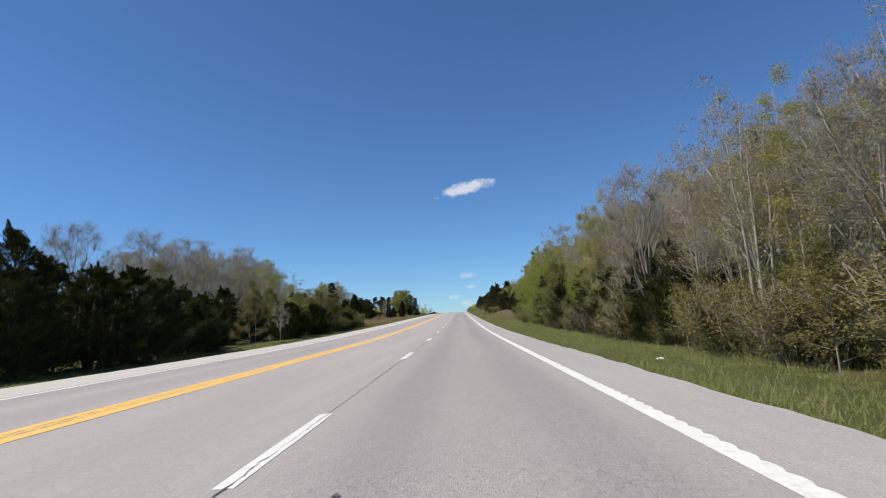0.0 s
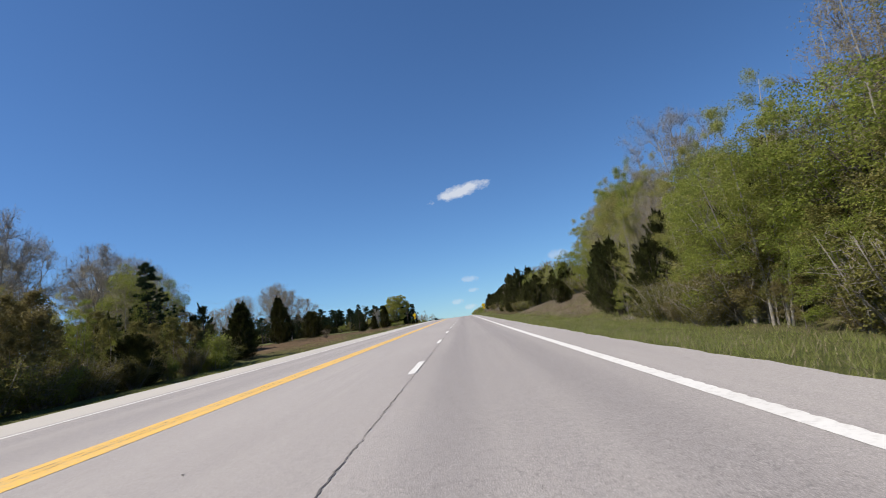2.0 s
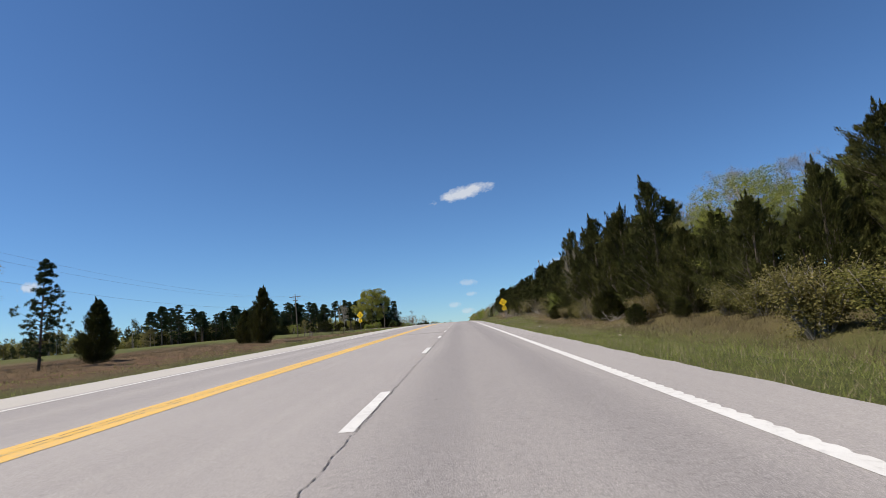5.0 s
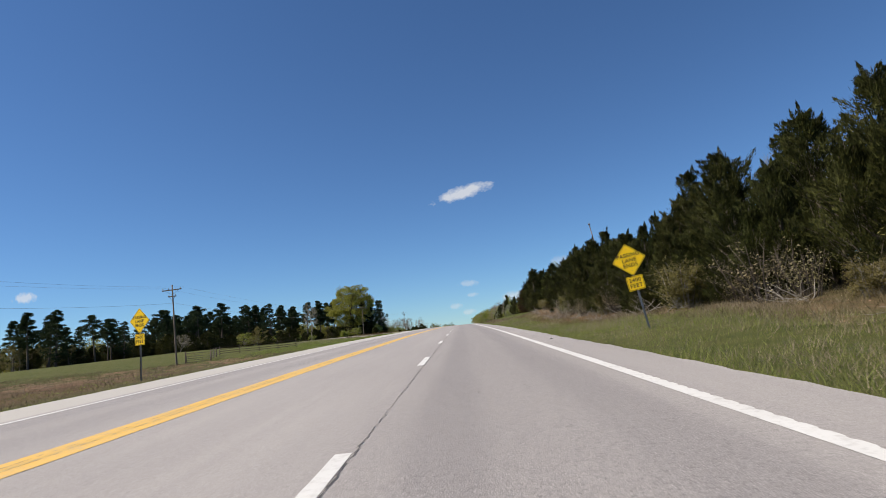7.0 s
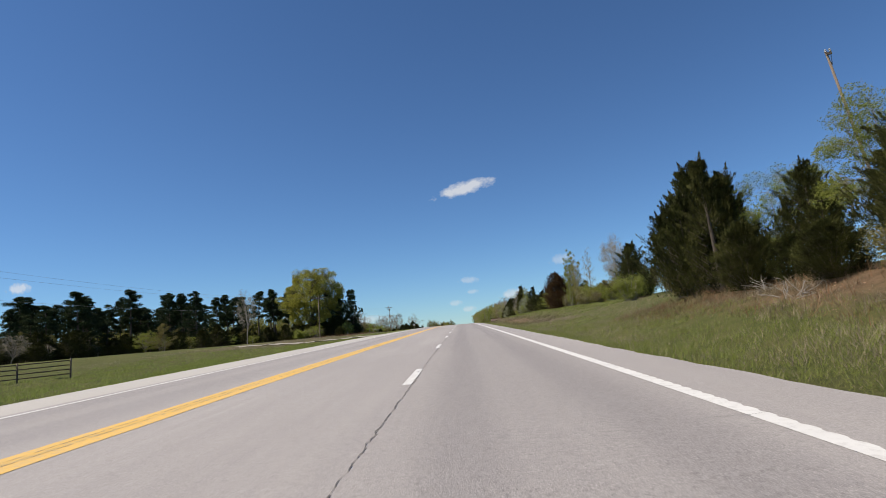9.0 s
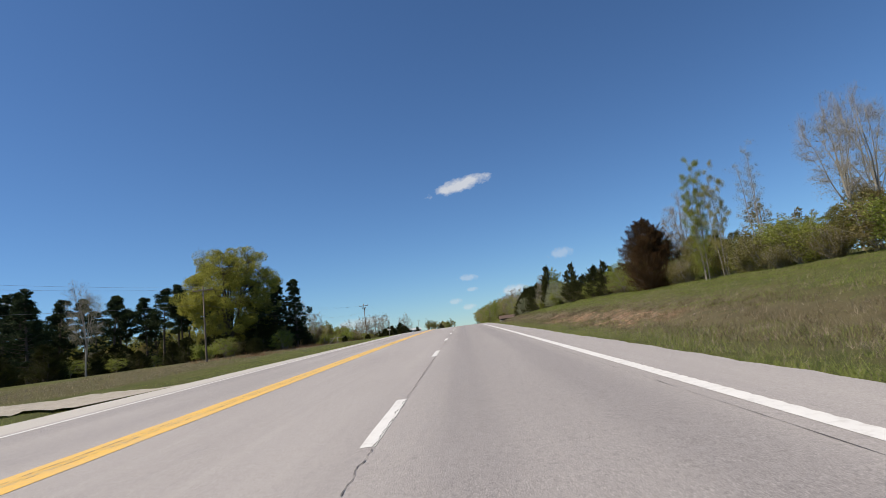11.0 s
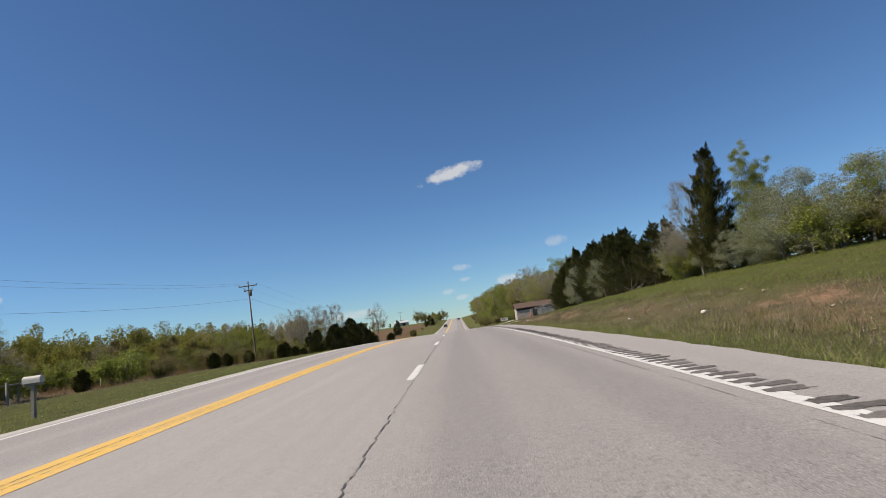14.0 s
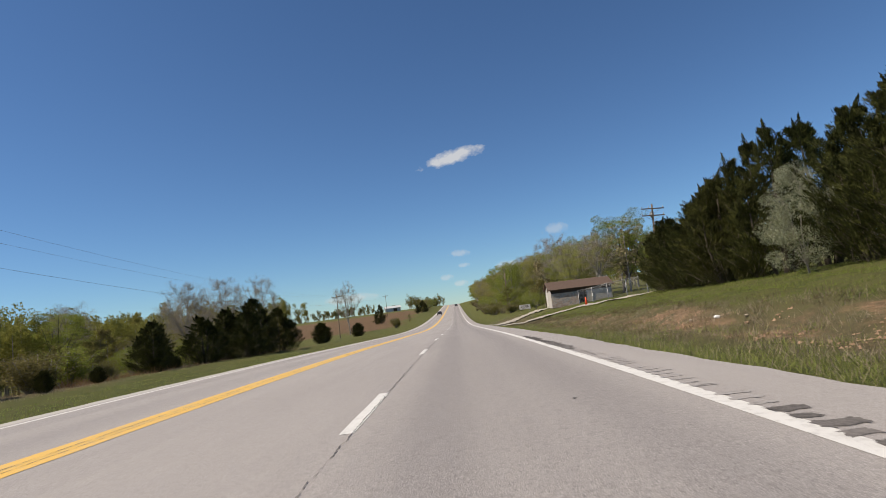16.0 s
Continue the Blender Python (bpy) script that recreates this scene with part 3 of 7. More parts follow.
part("centre_line", ribbon("centre_line", LINE_Y, lambda y: centre(y) - .31 + ragged(y, .010, 7), lambda y: centre(y) - .025 + ragged(y, .008, 3), .004, MAT["yellow_paint"]), road, "worn yellow line")
part("centre_line", ribbon("centre_line", LINE_Y, lambda y: centre(y) + .025 + ragged(y, .008, 5), lambda y: centre(y) + .31 + ragged(y, .010, 9), .004, MAT["yellow_paint"]), road, "worn yellow line")
part("centre_gap", ribbon("centre_gap", LINE_Y, lambda y: centre(y) - .06, lambda y: centre(y) + .06, .0025, MAT["worn_yellow"]), road, "worn yellow paint smeared between the lines")
for k in range(-4, 78):
    y0 = 3.68 + 12.19 * k
    part("lane_dash", ribbon("lane_dash", list(np.linspace(y0, y0 + 3.05, 5)), lambda y: -.13 + ragged(y, .006), lambda y: .03 + ragged(y, .006, 1), .004, MAT["white_paint"]), road)


def crack(name, x0, y0, y1, width, wander, seed, step=.25):
    rng = np.random.default_rng(seed)
    ys = np.arange(y0, y1, step)
    n = np.cumsum(rng.normal(0, 1, len(ys)))
    n = n - np.convolve(n, np.ones(15) / 15, "same") + rng.normal(0, .4, len(ys))
    xs = x0 + wander * n
    w = width * np.clip(rng.normal(.55, .45, len(ys)) + .35 * np.sin(ys * .9 + seed) * np.sin(ys * .37), .0, 1.3)
    at = lambda s: (lambda y: float(np.interp(y, ys, xs + s * w)))
    part(name, ribbon(name, list(ys), at(-.5), at(.5), .006, MAT["tar"]), road)


crack("joint_crack", -.03, -30, 38, .017, .009, 6, .055)
crack("joint_crack", .05, 38, 250, .017, .009, 1, .055)
crack("joint_crack", .01, 250, 520, .016, .009, 2, .055)
for x, seed in ((-3.80, 14), (-3.64, 15)):
    crack("centre_crack", x, -10, 470, .014, .006, seed, .09)
part("seam", ribbon("seam", list(np.arange(290, 405, .25)), lambda y: 3.263 + ragged(y, .006), lambda y: 3.269 + ragged(y, .009, 1), .005, MAT["tar"]), road, "faint paving seam")
crack("joint_crack", -.45, 335, 372, .004, .02, 5, .1)


def cross_crack(x0, x1, y, seed, width=.02):
    rng = np.random.default_rng(seed)
    xs = np.arange(x0, x1, .12)
    yy = y + np.cumsum(rng.normal(0, .035, len(xs)))
    v, f = [], []
    for i, (x, yv) in enumerate(zip(xs, yy)):
        w = width * rng.uniform(.3, 1)
        v += [(x, yv - w, float(road_z(yv - w)) + .007), (x, yv + w, float(road_z(yv + w)) + .007)]
        if i:
            a = 2 * i
            f.append((a - 2, a - 1, a + 1, a))
    part("cross_crack", mesh_of("cross_crack", v, f, MAT["tar"]), road)


rng = np.random.default_rng(11)
for k in range(22):
    y = rng.uniform(5, 470)
    x = rng.choice([-6.5, -3, -2.2, .4, 1.5, 2.5])
    cross_crack(x, x + rng.uniform(.5, 1.6), y, 40 + k, rng.uniform(.003, .008))


def stain(x, y, r, long, seed, name="tar_spot", mat="tar"):
    rng = np.random.default_rng(seed)
    v, k = [], 23
    for i in range(k):
        w = 2 * math.pi * i / k
        q = .45 * r * (.8 + .25 * math.sin(3 * w + seed) + rng.uniform(-.15, .15))
        yy = y + math.sin(w) * q * long
        v.append((x + math.cos(w) * q, yy, float(road_z(yy)) + .008))
    part(name, mesh_of(name, v, [tuple(range(k))], MAT[mat]), road)


for k in range(70):
    stain(rng.uniform(-7, 3.3), rng.uniform(3, 460), rng.uniform(.025, .075), rng.uniform(1, 2.2), 200 + k)
for x, y, r in ((.8, 3.4, .07), (2.0, 12.0, .09), (.61, 30.2, .12), (1.87, 307.7, .11), (2.03, 307.86, .10), (2.19, 307.98, .08), (1.9, 334.6, .07), (2.4, 352.4, .08), (1.6, 339.2, .07)):
    stain(x, y, r, 1.5, int(y * 10))


# a long transverse patch and the scuffed rumble strip beside the edge line
def smear(x0, x1, y0, y1, seed):
    """A worn dark stain across the lane with an uneven outline."""
    rng = np.random.default_rng(seed)
    rim = [(x0 + (x1 - x0) * i / 24, y1 + rng.normal(0, .05)) for i in range(25)] + [(x1 - (x1 - x0) * i / 24, y0 + .35 * (y1 - y0) * rng.random()) for i in range(25)]
    part("patch", mesh_of("patch", [(x, y, float(road_z(y)) + .003) for x, y in rim], [tuple(range(50))], MAT["worn_patch"]), road, "dark worn repair across the lane")


smear(-3.3, -.05, 172.9, 174.35, 61)
smear(-6.9, -4.2, 173.4, 174.7, 62)
cross_crack(-4.6, 0, 174.4, 63, .012)
for k in range(262):
    y = 367.0 + k * .305
    faint = 429.5 < y < 437.5
    if rng.random() < (.35 if faint else .03):
        continue
    w0, w1, half = (3.50 if y < 425 else 3.60) + rng.uniform(0, .05), 3.89 + rng.uniform(-.07, .10), rng.uniform(.03, .055) if faint else rng.uniform(.08, .105)
    pts = [(w0 + (w1 - w0) * (.5 - .5 * math.copysign(abs(math.cos(a)) ** .45, math.cos(a))) + rng.normal(0, .018), y + half * math.copysign(abs(math.sin(a)) ** .35, math.sin(a)) + rng.normal(0, .016)) for a in np.arange(28) * math.pi / 14]
    part("rumble_groove", mesh_of("rumble_groove", [(x, yy, float(road_z(yy)) + .0055) for x, yy in pts], [tuple(range(28))], MAT["groove" if faint else "rubber_scuff"]), road, "" if k else "scuffed rumble groove")


# ---- plants ----
def build_broadleaf(seed, H, spread, first, limbs, leaves, leaf, bark, mat, twigs=4, clump=.35, thick=.013, drop=0.0):
    """Trunk with limbs, branches and twigs, and leaves gathered at the twigs. Returns both meshes."""
    rng = np.random.default_rng(seed)
    t = Tubes()
    n = 9
    top = H * .93
    lean = rng.normal(0, .02, 2)
    wob = np.cumsum(rng.normal(0, .012 * H, (n, 2)), 0) * np.linspace(0, 1, n)[:, None]
    trunk = [np.array([wob[i, 0] + lean[0] * top * i / (n - 1), wob[i, 1] + lean[1] * top * i / (n - 1), top * i / (n - 1) - (.15 if i == 0 else 0)]) for i in range(n)]
    R = H * thick
    rad = [R * (1.35 if i == 0 else (1 - i / (n - 1)) ** .85 + .06) for i in range(n)]
    t.add(trunk, rad, 7)
    zs = [p[2] for p in trunk]
    ends = []
    for k in range(limbs):
        h = first + (1 - first) * ((k + rng.uniform(.1, .9)) / limbs) ** .9 * .98
        z = h * top
        base = np.array([np.interp(z, zs, [p[j] for p in trunk]) for j in range(3)])
        r0 = float(np.interp(z, zs, rad)) * .55
        az = k * 2.4 + rng.normal(0, .35)
        q = (h - first) / (1 - first)
        L = spread * H * (.45 + .85 * math.sin(math.pi * min(.97, q * .72 + .22)) ** 1.2) * rng.uniform(.75, 1.2) * (1 - .45 * q)
        up = .55 + .75 * q + rng.normal(0, .12)
        d = np.array([math.cos(az), math.sin(az), up])
        d /= np.linalg.norm(d)
        path, p = [base], base.copy()
        for s in range(4):
            d = d + rng.normal(0, .13, 3) + (0, 0, .07 - drop * s)
            d /= np.linalg.norm(d)
            p = p + d * L / 4
            path.append(p.copy())
        t.add(path, [r0 * (1 - s / 4.6) for s in range(5)], 5)
        for b in range(5):
            f = .3 + .7 * (b + rng.uniform(0, .9)) / 5
            i = min(3, int(f * 4))
            o = path[i] + (path[i + 1] - path[i]) * (f * 4 - i)
            e = (path[i + 1] - path[i]) / (L / 4) + rng.normal(0, .55, 3) + (0, 0, .15)
            e /= np.linalg.norm(e)
            l2 = L * rng.uniform(.28, .5) * (1.15 - f * .4)
            m1 = o + e * l2 * .5 + rng.normal(0, .05 * l2, 3)
            m2 = o + e * l2 + (0, 0, .06 * l2 - drop * l2) + rng.normal(0, .06 * l2, 3)
            t.add([o, m1, m2], [r0 * .38, r0 * .24, r0 * .1], 3)
            for w in range(twigs):
                o2 = o + (m2 - o) * rng.uniform(.3, 1)
                g = e + rng.normal(0, .7, 3) + (0, 0, .15)
                g /= np.linalg.norm(g)
                e2 = o2 + g * l2 * rng.uniform(.25, .55)
                t.add([o2, e2], [r0 * .20, r0 * .07], 3)
                ends.append((o2, e2))
    ends = np.array(ends)
    pick = rng.integers(0, len(ends), leaves)
    dens = rng.uniform(.2, 1, len(ends))
    pick = pick[rng.random(leaves) < dens[pick]]
    f = rng.uniform(.2, 1.1, len(pick))[:, None]
    c = ends[pick, 0] * (1 - f) + ends[pick, 1] * f + rng.normal(0, clump, (len(pick), 3)) * (H / 14)
    q = scatter_tris(rng, c, rng.normal(0, 1, (len(pick), 3)), leaf, leaf * .9, .5)
    return t.mesh("trunk", MAT[bark]), many("crown", q, 3, MAT[mat])


def build_cedar(seed, H, width, count, size, mat, base=.03, leaders=3, taper=1.7, shaggy=.25, plume=.048):
    """Ragged cedar: a few leaders, each clad in upswept plumes that end in points, with gaps between them."""
    rng = np.random.default_rng(seed)
    t = Tubes()
    axes = [(0.0, 0.0, H, 1.0)]
    for k in range(leaders):
        az, off = k * 2.2 + rng.uniform(0, 1.5), width * H * rng.uniform(.14, .30)
        axes.append((math.cos(az) * off, math.sin(az) * off, H * rng.uniform(.66, .93), rng.uniform(.55, .8)))
    for ax, ay, top, share in axes:
        t.add([(ax * .3, ay * .3, -.1), (ax * .9, ay * .9, top * .45), (ax, ay, top * .98)], [H * .02 * share, H * .012 * share, .006], 6)
    p1, p2 = rng.uniform(0, 6.28, 2)
    plumes = count // 190
    c, o = [], []
    for k in range(plumes):
        ax, ay, top, share = axes[0] if rng.random() < .5 or leaders == 0 else axes[rng.integers(1, len(axes))]
        h = base + (.93 - base) * rng.random() ** 1.1
        az = rng.uniform(0, 6.28)
        R = width * H * .5 * share * min(1, .55 + h / .35) * (1 - h ** taper) + .01 * H
        R *= 1 + shaggy * (math.sin(3 * az + p1 + 6 * h) + .8 * math.sin(5 * az + p2 - 11 * h))
        R *= rng.uniform(.72, 1.05) if k % 4 else rng.uniform(1.0, 1.0 + shaggy)
        R = max(R, .02 * H)
        u = np.array([math.cos(az), math.sin(az), 0])
        s0 = h * top
        root = np.array([ax, ay, max(.05, s0 - R * .3)]) + u * R * .25
        tip = np.array([ax, ay, s0 + R * rng.uniform(.15, .5) + .035 * H * rng.random()]) + u * R
        t.add([root, root * .2 + tip * .8], [.004 * H * (1 - h) + .004, .003], 3)
        m = count // plumes
        f = rng.beta(1.5, 1.15, m)[:, None]
        wide = (plume * width * H * (.35 + share * (1 - h)) + .010 * H) * (1.03 - f) ** .75
        c.append(root + (tip - root) * f + rng.normal(0, 1, (m, 3)) * wide * (1, 1, .75))
        d = (tip - root) / (np.linalg.norm(tip - root) + 1e-6)
        o.append(np.repeat((d * .9 + (0, 0, .35))[None], m, 0))
    # upright spikes round the tops
    for ax, ay, top, share in axes:
        for k in range(9):
            h = 1.0 if k == 0 else rng.uniform(.66, .93)
            R = 0 if k == 0 else width * H * .5 * share * (1 - h ** taper) * rng.uniform(.3, .9)
            az, m = rng.uniform(0, 6.28), count // (260 if k else 90)
            foot = np.array([ax + math.cos(az) * R, ay + math.sin(az) * R, h * top - (.17 if k == 0 else .05) * H])
            d = np.array([math.cos(az) * .25, math.sin(az) * .25, 1.0]) * (.185 if k == 0 else rng.uniform(.05, .12)) * H
            f = rng.random(m)[:, None] ** 1.2
            c.append(foot + d * f + rng.normal(0, 1, (m, 3)) * ((.022 if k == 0 else .014) * H) * (1.04 - f))
            o.append(np.repeat((d / np.linalg.norm(d))[None], m, 0))
    c, o = np.concatenate(c), np.concatenate(o)
    c[:, 2] = np.maximum(c[:, 2], .03)
    q = scatter_tris(rng, c, o, size * 1.25, size * .27, .26)
    return t.mesh("trunk", MAT["dark_bark"]), many("crown", q, 3, MAT[mat])


def build_crowned(seed, H, wide, low, clumps, leaves, leaf, bark, mat, twigs=8, limbs=9, thick=.014, fork=.25, ball=.085, fine=1.0, up=.25):
    """Spreading tree: limbs from a fork to the dome of the crown, twigs fanning from them, leaves in rounded masses."""
    rng = np.random.default_rng(seed)
    t = Tubes()
    z0, r0 = fork * H, H * thick
    lean = rng.normal(0, .02 * H, 2)
    t.add([(0, 0, -.15), (lean[0] * .4, lean[1] * .4, z0 * .5), (lean[0], lean[1], z0)], [r0 * 1.4, r0 * 1.05, r0 * .95], 8)
    hub = np.array([lean[0], lean[1], z0])
    mid, half = (1 + low) / 2 * H, (1 - low) / 2 * H
    p1, p2, p3 = rng.uniform(0, 6.28, 3)

    def dome(az, el, depth):
        lump = 1 + .13 * math.sin(3 * az + p1 + 2 * el) + .10 * math.sin(5 * az + p2) * math.cos(3 * el + p3)
        return np.array([math.cos(az) * math.cos(el) * wide * H * .5 * lump, math.sin(az) * math.cos(el) * wide * H * .5 * lump, math.sin(el) * half * (lump * .5 + .5)]) * depth + (lean[0], lean[1], mid)
    bones = []
    for k in range(limbs):
        az, el = k * 2.399 + rng.normal(0, .2), (-.25 + 1.65 * (k + .5) / limbs)
        end = dome(az, el, .72)
        start = hub * (1, 1, rng.uniform(.72, 1.0)) if k < limbs * .6 else hub
        way = [start]
        for s in (.33, .66, 1.0):
            sag = np.array([0, 0, .10 * H * math.sin(math.pi * s) * (1 if el > .4 else .3)])
            way.append(start + (end - start) * s + sag * (1 - s) + rng.normal(0, .016 * H, 3))
        t.add(way, [r0 * .62, r0 * .45, r0 * .3, r0 * .16], 6)
        bones.append(way)
    nodes = np.array([w[i] * (1 - f) + w[i + 1] * f for w in bones for i in (0, 1, 2) for f in (.3, .65, 1.0)])
    c = []
    for k in range(clumps):
        az, el = rng.uniform(0, 6.28), math.asin(rng.uniform(-.93, 1.0))
        at = dome(az, el, rng.uniform(.68, .98) if k % 4 else rng.uniform(.3, .7))
        dist = np.linalg.norm(nodes - at, axis=1) + np.maximum(0, nodes[:, 2] - at[2]) * .6
        o = nodes[dist.argmin()]
        m1 = (o + at) / 2 + rng.normal(0, .012 * H, 3) + (0, 0, .01 * H)
        t.add([o, m1, at], [r0 * .14, r0 * .09, r0 * .04], 4)
        out = at - np.array([lean[0], lean[1], mid * .75])
        out /= np.linalg.norm(out)
        for w in range(twigs):
            f = rng.uniform(.25, 1)
            b = m1 + (at - m1) * f if rng.random() < .6 else o + (m1 - o) * f
            d = out * .8 + rng.normal(0, .5, 3) + (0, 0, up)
            d /= np.linalg.norm(d)
            e = b + d * H * ball * rng.uniform(.6, 1.4)
            t.add([b, (b + e) / 2 + rng.normal(0, .006 * H, 3), e], [r0 * .045 * fine, r0 * .032 * fine, r0 * .016 * fine], 3)
        m = int(leaves * rng.uniform(.45, 1.5))
        q = rng.normal(0, 1, (m, 3))
        q *= (rng.uniform(.3, 1.0, m) ** .5 / (np.linalg.norm(q, axis=1) + 1e-6))[:, None]
        c.append(at + q * H * ball * rng.uniform(.75, 1.25) * (1, 1, .72))
    c = np.concatenate(c)
    q = scatter_tris(rng, c, rng.normal(0, 1, (len(c), 3)) + (0, 0, .3), leaf, leaf * .85, .5)
    return t.mesh("trunk", MAT[bark]), many("crown", q, 3, MAT[mat])


def build_poles(seed, H, stems, leaves, leaf, bark, mat, low=.3):
    """A clump of thin straight stems with short rising branches, as grows crowded at a wood's edge."""
    rng = np.random.default_rng(seed)
    t = Tubes()
    ends = []
    for k in range(stems):
        az, off, top = k * 2.4 + rng.uniform(0, 1), rng.uniform(.1, .45), H * (1 if k == 0 else rng.uniform(.72, .95))
        way = np.array([math.cos(az), math.sin(az), 0])
        n = 9
        bend = np.cumsum(rng.normal(0, .008 * H, (n, 2)), 0)
        path = [way * (off + .05 * H * (i / (n - 1)) ** 1.4) + (bend[i, 0] * i / n, bend[i, 1] * i / n, top * i / (n - 1) - (.15 if i == 0 else 0)) for i in range(n)]
        r = H * rng.uniform(.0050, .0072)
        rad = [r * (1.25 if i == 0 else (1 - i / (n - 1)) ** .8 + .08) for i in range(n)]
        t.add(path, rad, 6)
        zs, pts = [p[2] for p in path], np.array(path)
        for b in range(20):
            h = low + (1 - low) * (b + rng.random()) / 20 * .99
            o = np.array([np.interp(h * top, zs, pts[:, j]) for j in range(3)])
            d = np.array([math.cos(b * 2.4 + k), math.sin(b * 2.4 + k), rng.uniform(.5, 1.3)])
            d /= np.linalg.norm(d)
            ln = H * (.05 + .11 * (1.05 - h)) * rng.uniform(.6, 1.3)
            e = o + d * ln + rng.normal(0, .05 * ln, 3)
            rb = float(np.interp(h * top, zs, rad)) * .42
            t.add([o, (o + e) / 2 + rng.normal(0, .04 * ln, 3) - (0, 0, .04 * ln), e], [rb, rb * .65, rb * .25], 4)
            for w in range(5):
                o2 = o + (e - o) * rng.uniform(.25, 1)
                g = d + rng.normal(0, .65, 3)
                e2 = o2 + g / np.linalg.norm(g) * ln * rng.uniform(.25, .6)
                t.add([o2, e2], [rb * .3, rb * .1], 3)
                ends.append((o2, e2))
    ends = np.array(ends)
    dens = rng.uniform(.1, 1, len(ends)) ** 1.5
    pick = rng.choice(len(ends), leaves, p=dens / dens.sum())
    f = rng.uniform(.1, 1.15, leaves)[:, None]
    c = ends[pick, 0] * (1 - f) + ends[pick, 1] * f + rng.normal(0, .012 * H, (leaves, 3))
    return t.mesh("trunk", MAT[bark]), many("crown", scatter_tris(rng, c, rng.normal(0, 1, (leaves, 3)), leaf, leaf * .9, .5), 3, MAT[mat])


def build_pine(seed, H, width, clumps, needles, size, first=.38, tuft=.023, tufts=7):
    """Tall pine: bare lower stem, irregular flat boughs with needle tufts."""
    rng = np.random.default_rng(seed)
    t = Tubes()
    b = rng.normal(0, .025 * H, 2)
    stem = [np.array([b[0] * s * s, b[1] * s, s * H - (.15 if s == 0 else 0)]) for s in (0, .25, .5, .75, 1)]
    t.add(stem, [H * .016, H * .0125, H * .009, H * .005, .02], 7)
    c, o = [], []
    for k in range(clumps):
        h = first + (1 - first) * ((k + rng.random()) / clumps)
        q = (h - first) / (1 - first)
        L = width * H * .5 * (1 - q) ** .55 * (.45 + .55 * min(1, q / .25)) * rng.uniform(.45, 1.25)
        az = k * 2.399 + rng.normal(0, .5)
        root = np.array([b[0] * h * h, b[1] * h, h * H])
        tip = root + (math.cos(az) * L, math.sin(az) * L, L * rng.uniform(.0, .45))
        t.add([root, (root + tip) / 2 + (0, 0, -.04 * L), tip], [.03 + .05 * (1 - q), .02, .008], 4)
        for s in range(tufts):
            g = root + (tip - root) * rng.uniform(.45, 1.05) + rng.normal(0, .22 * L * .6 + .08, 3) * (1, 1, .5)
            m = needles // tufts
            dv = rng.normal(0, 1, (m, 3)) + (0, 0, .45)
            dv /= np.linalg.norm(dv, axis=1)[:, None]
            c.append(g + dv * rng.uniform(.1, 1, m)[:, None] ** .6 * (tuft * H) * (1, 1, .8))
            o.append(dv)
    c, o = np.concatenate(c), np.concatenate(o)
    q = scatter_tris(rng, c, o, size, size * .30, .3)
    return t.mesh("trunk", MAT["dark_bark"]), many("crown", q, 3, MAT["pine"])


def build_shrub(seed, H, width, stems, count, leaf, bark, mat):
    """Many-stemmed shrub with loose leaves."""
    rng = np.random.default_rng(seed)
    t = Tubes()
    ends = []
    for k in range(stems):
        az, out = rng.uniform(0, 6.28), rng.uniform(.1, .5) * width * H
        foot = np.array([math.cos(az) * .12 * H, math.sin(az) * .12 * H, -.05])
        tip = np.array([math.cos(az) * out, math.sin(az) * out, H * rng.uniform(.55, 1)])
        mid = (foot + tip) / 2 + rng.normal(0, .06 * H, 3)
        t.add([foot, mid, tip], [.010 * H + .004, .007 * H, .002 * H], 4)
        for w in range(6):
            o2 = mid + (tip - mid) * rng.uniform(-.4, .9)
            e2 = o2 + rng.normal(0, .15 * H, 3) + (0, 0, .06 * H)
            t.add([o2, e2], [.004 * H, .0015 * H], 3)
            ends.append((o2, e2))
    ends = np.array(ends)
    pick = rng.integers(0, len(ends), count)
    f = rng.uniform(0, 1.15, count)[:, None]
    c = ends[pick, 0] * (1 - f) + ends[pick, 1] * f + rng.normal(0, .05 * H, (count, 3))
    c[:, 2] = np.maximum(c[:, 2], .02)
    return t.mesh("trunk", MAT[bark]), many("crown", scatter_tris(rng, c, rng.normal(0, 1, (count, 3)) + (0, 0, .4), leaf, leaf * .9, .5), 3, MAT[mat])


# kind: builder, its own height, label, category
KINDS = {}


def kind_of_plant(name, build, own, label, category):
    KINDS[name] = (build, own, label, category)


kind_of_plant("spring_a", lambda: build_broadleaf(1, 13, .30, .20, 16, 50000, .062, "grey_bark", "spring", twigs=5, clump=.22, thick=.009), 13, "slender roadside tree with sparse yellow-green spring leaves", "tree")
kind_of_plant("spring_b", lambda: build_crowned(2, 13, .58, .20, 110, 330, .082, "grey_bark", "spring", 9, 9, .009, .22, .066), 13, "open-crowned tree with young yellow-green leaves", "tree")
kind_of_plant("fresh_a", lambda: build_crowned(3, 12, .60, .12, 115, 240, .098, "dark_bark", "fresh", 6, 10, .010, .20, .066), 12, "leafy tree in fresh light green", "tree")
kind_of_plant("fresh_b", lambda: build_crowned(4, 9, .80, .02, 115, 260, .078, "grey_bark", "fresh", 6, 9, .011, .14, .072), 9, "low spreading tree in fresh light green", "tree")
kind_of_plant("bare_a", lambda: build_crowned(5, 14, .46, .26, 130, 34, .085, "stem_bark", "bud", 16, 10, .008, .30, .056, 1.5, .35), 14, "bare pale-barked tree just coming into bud", "tree")
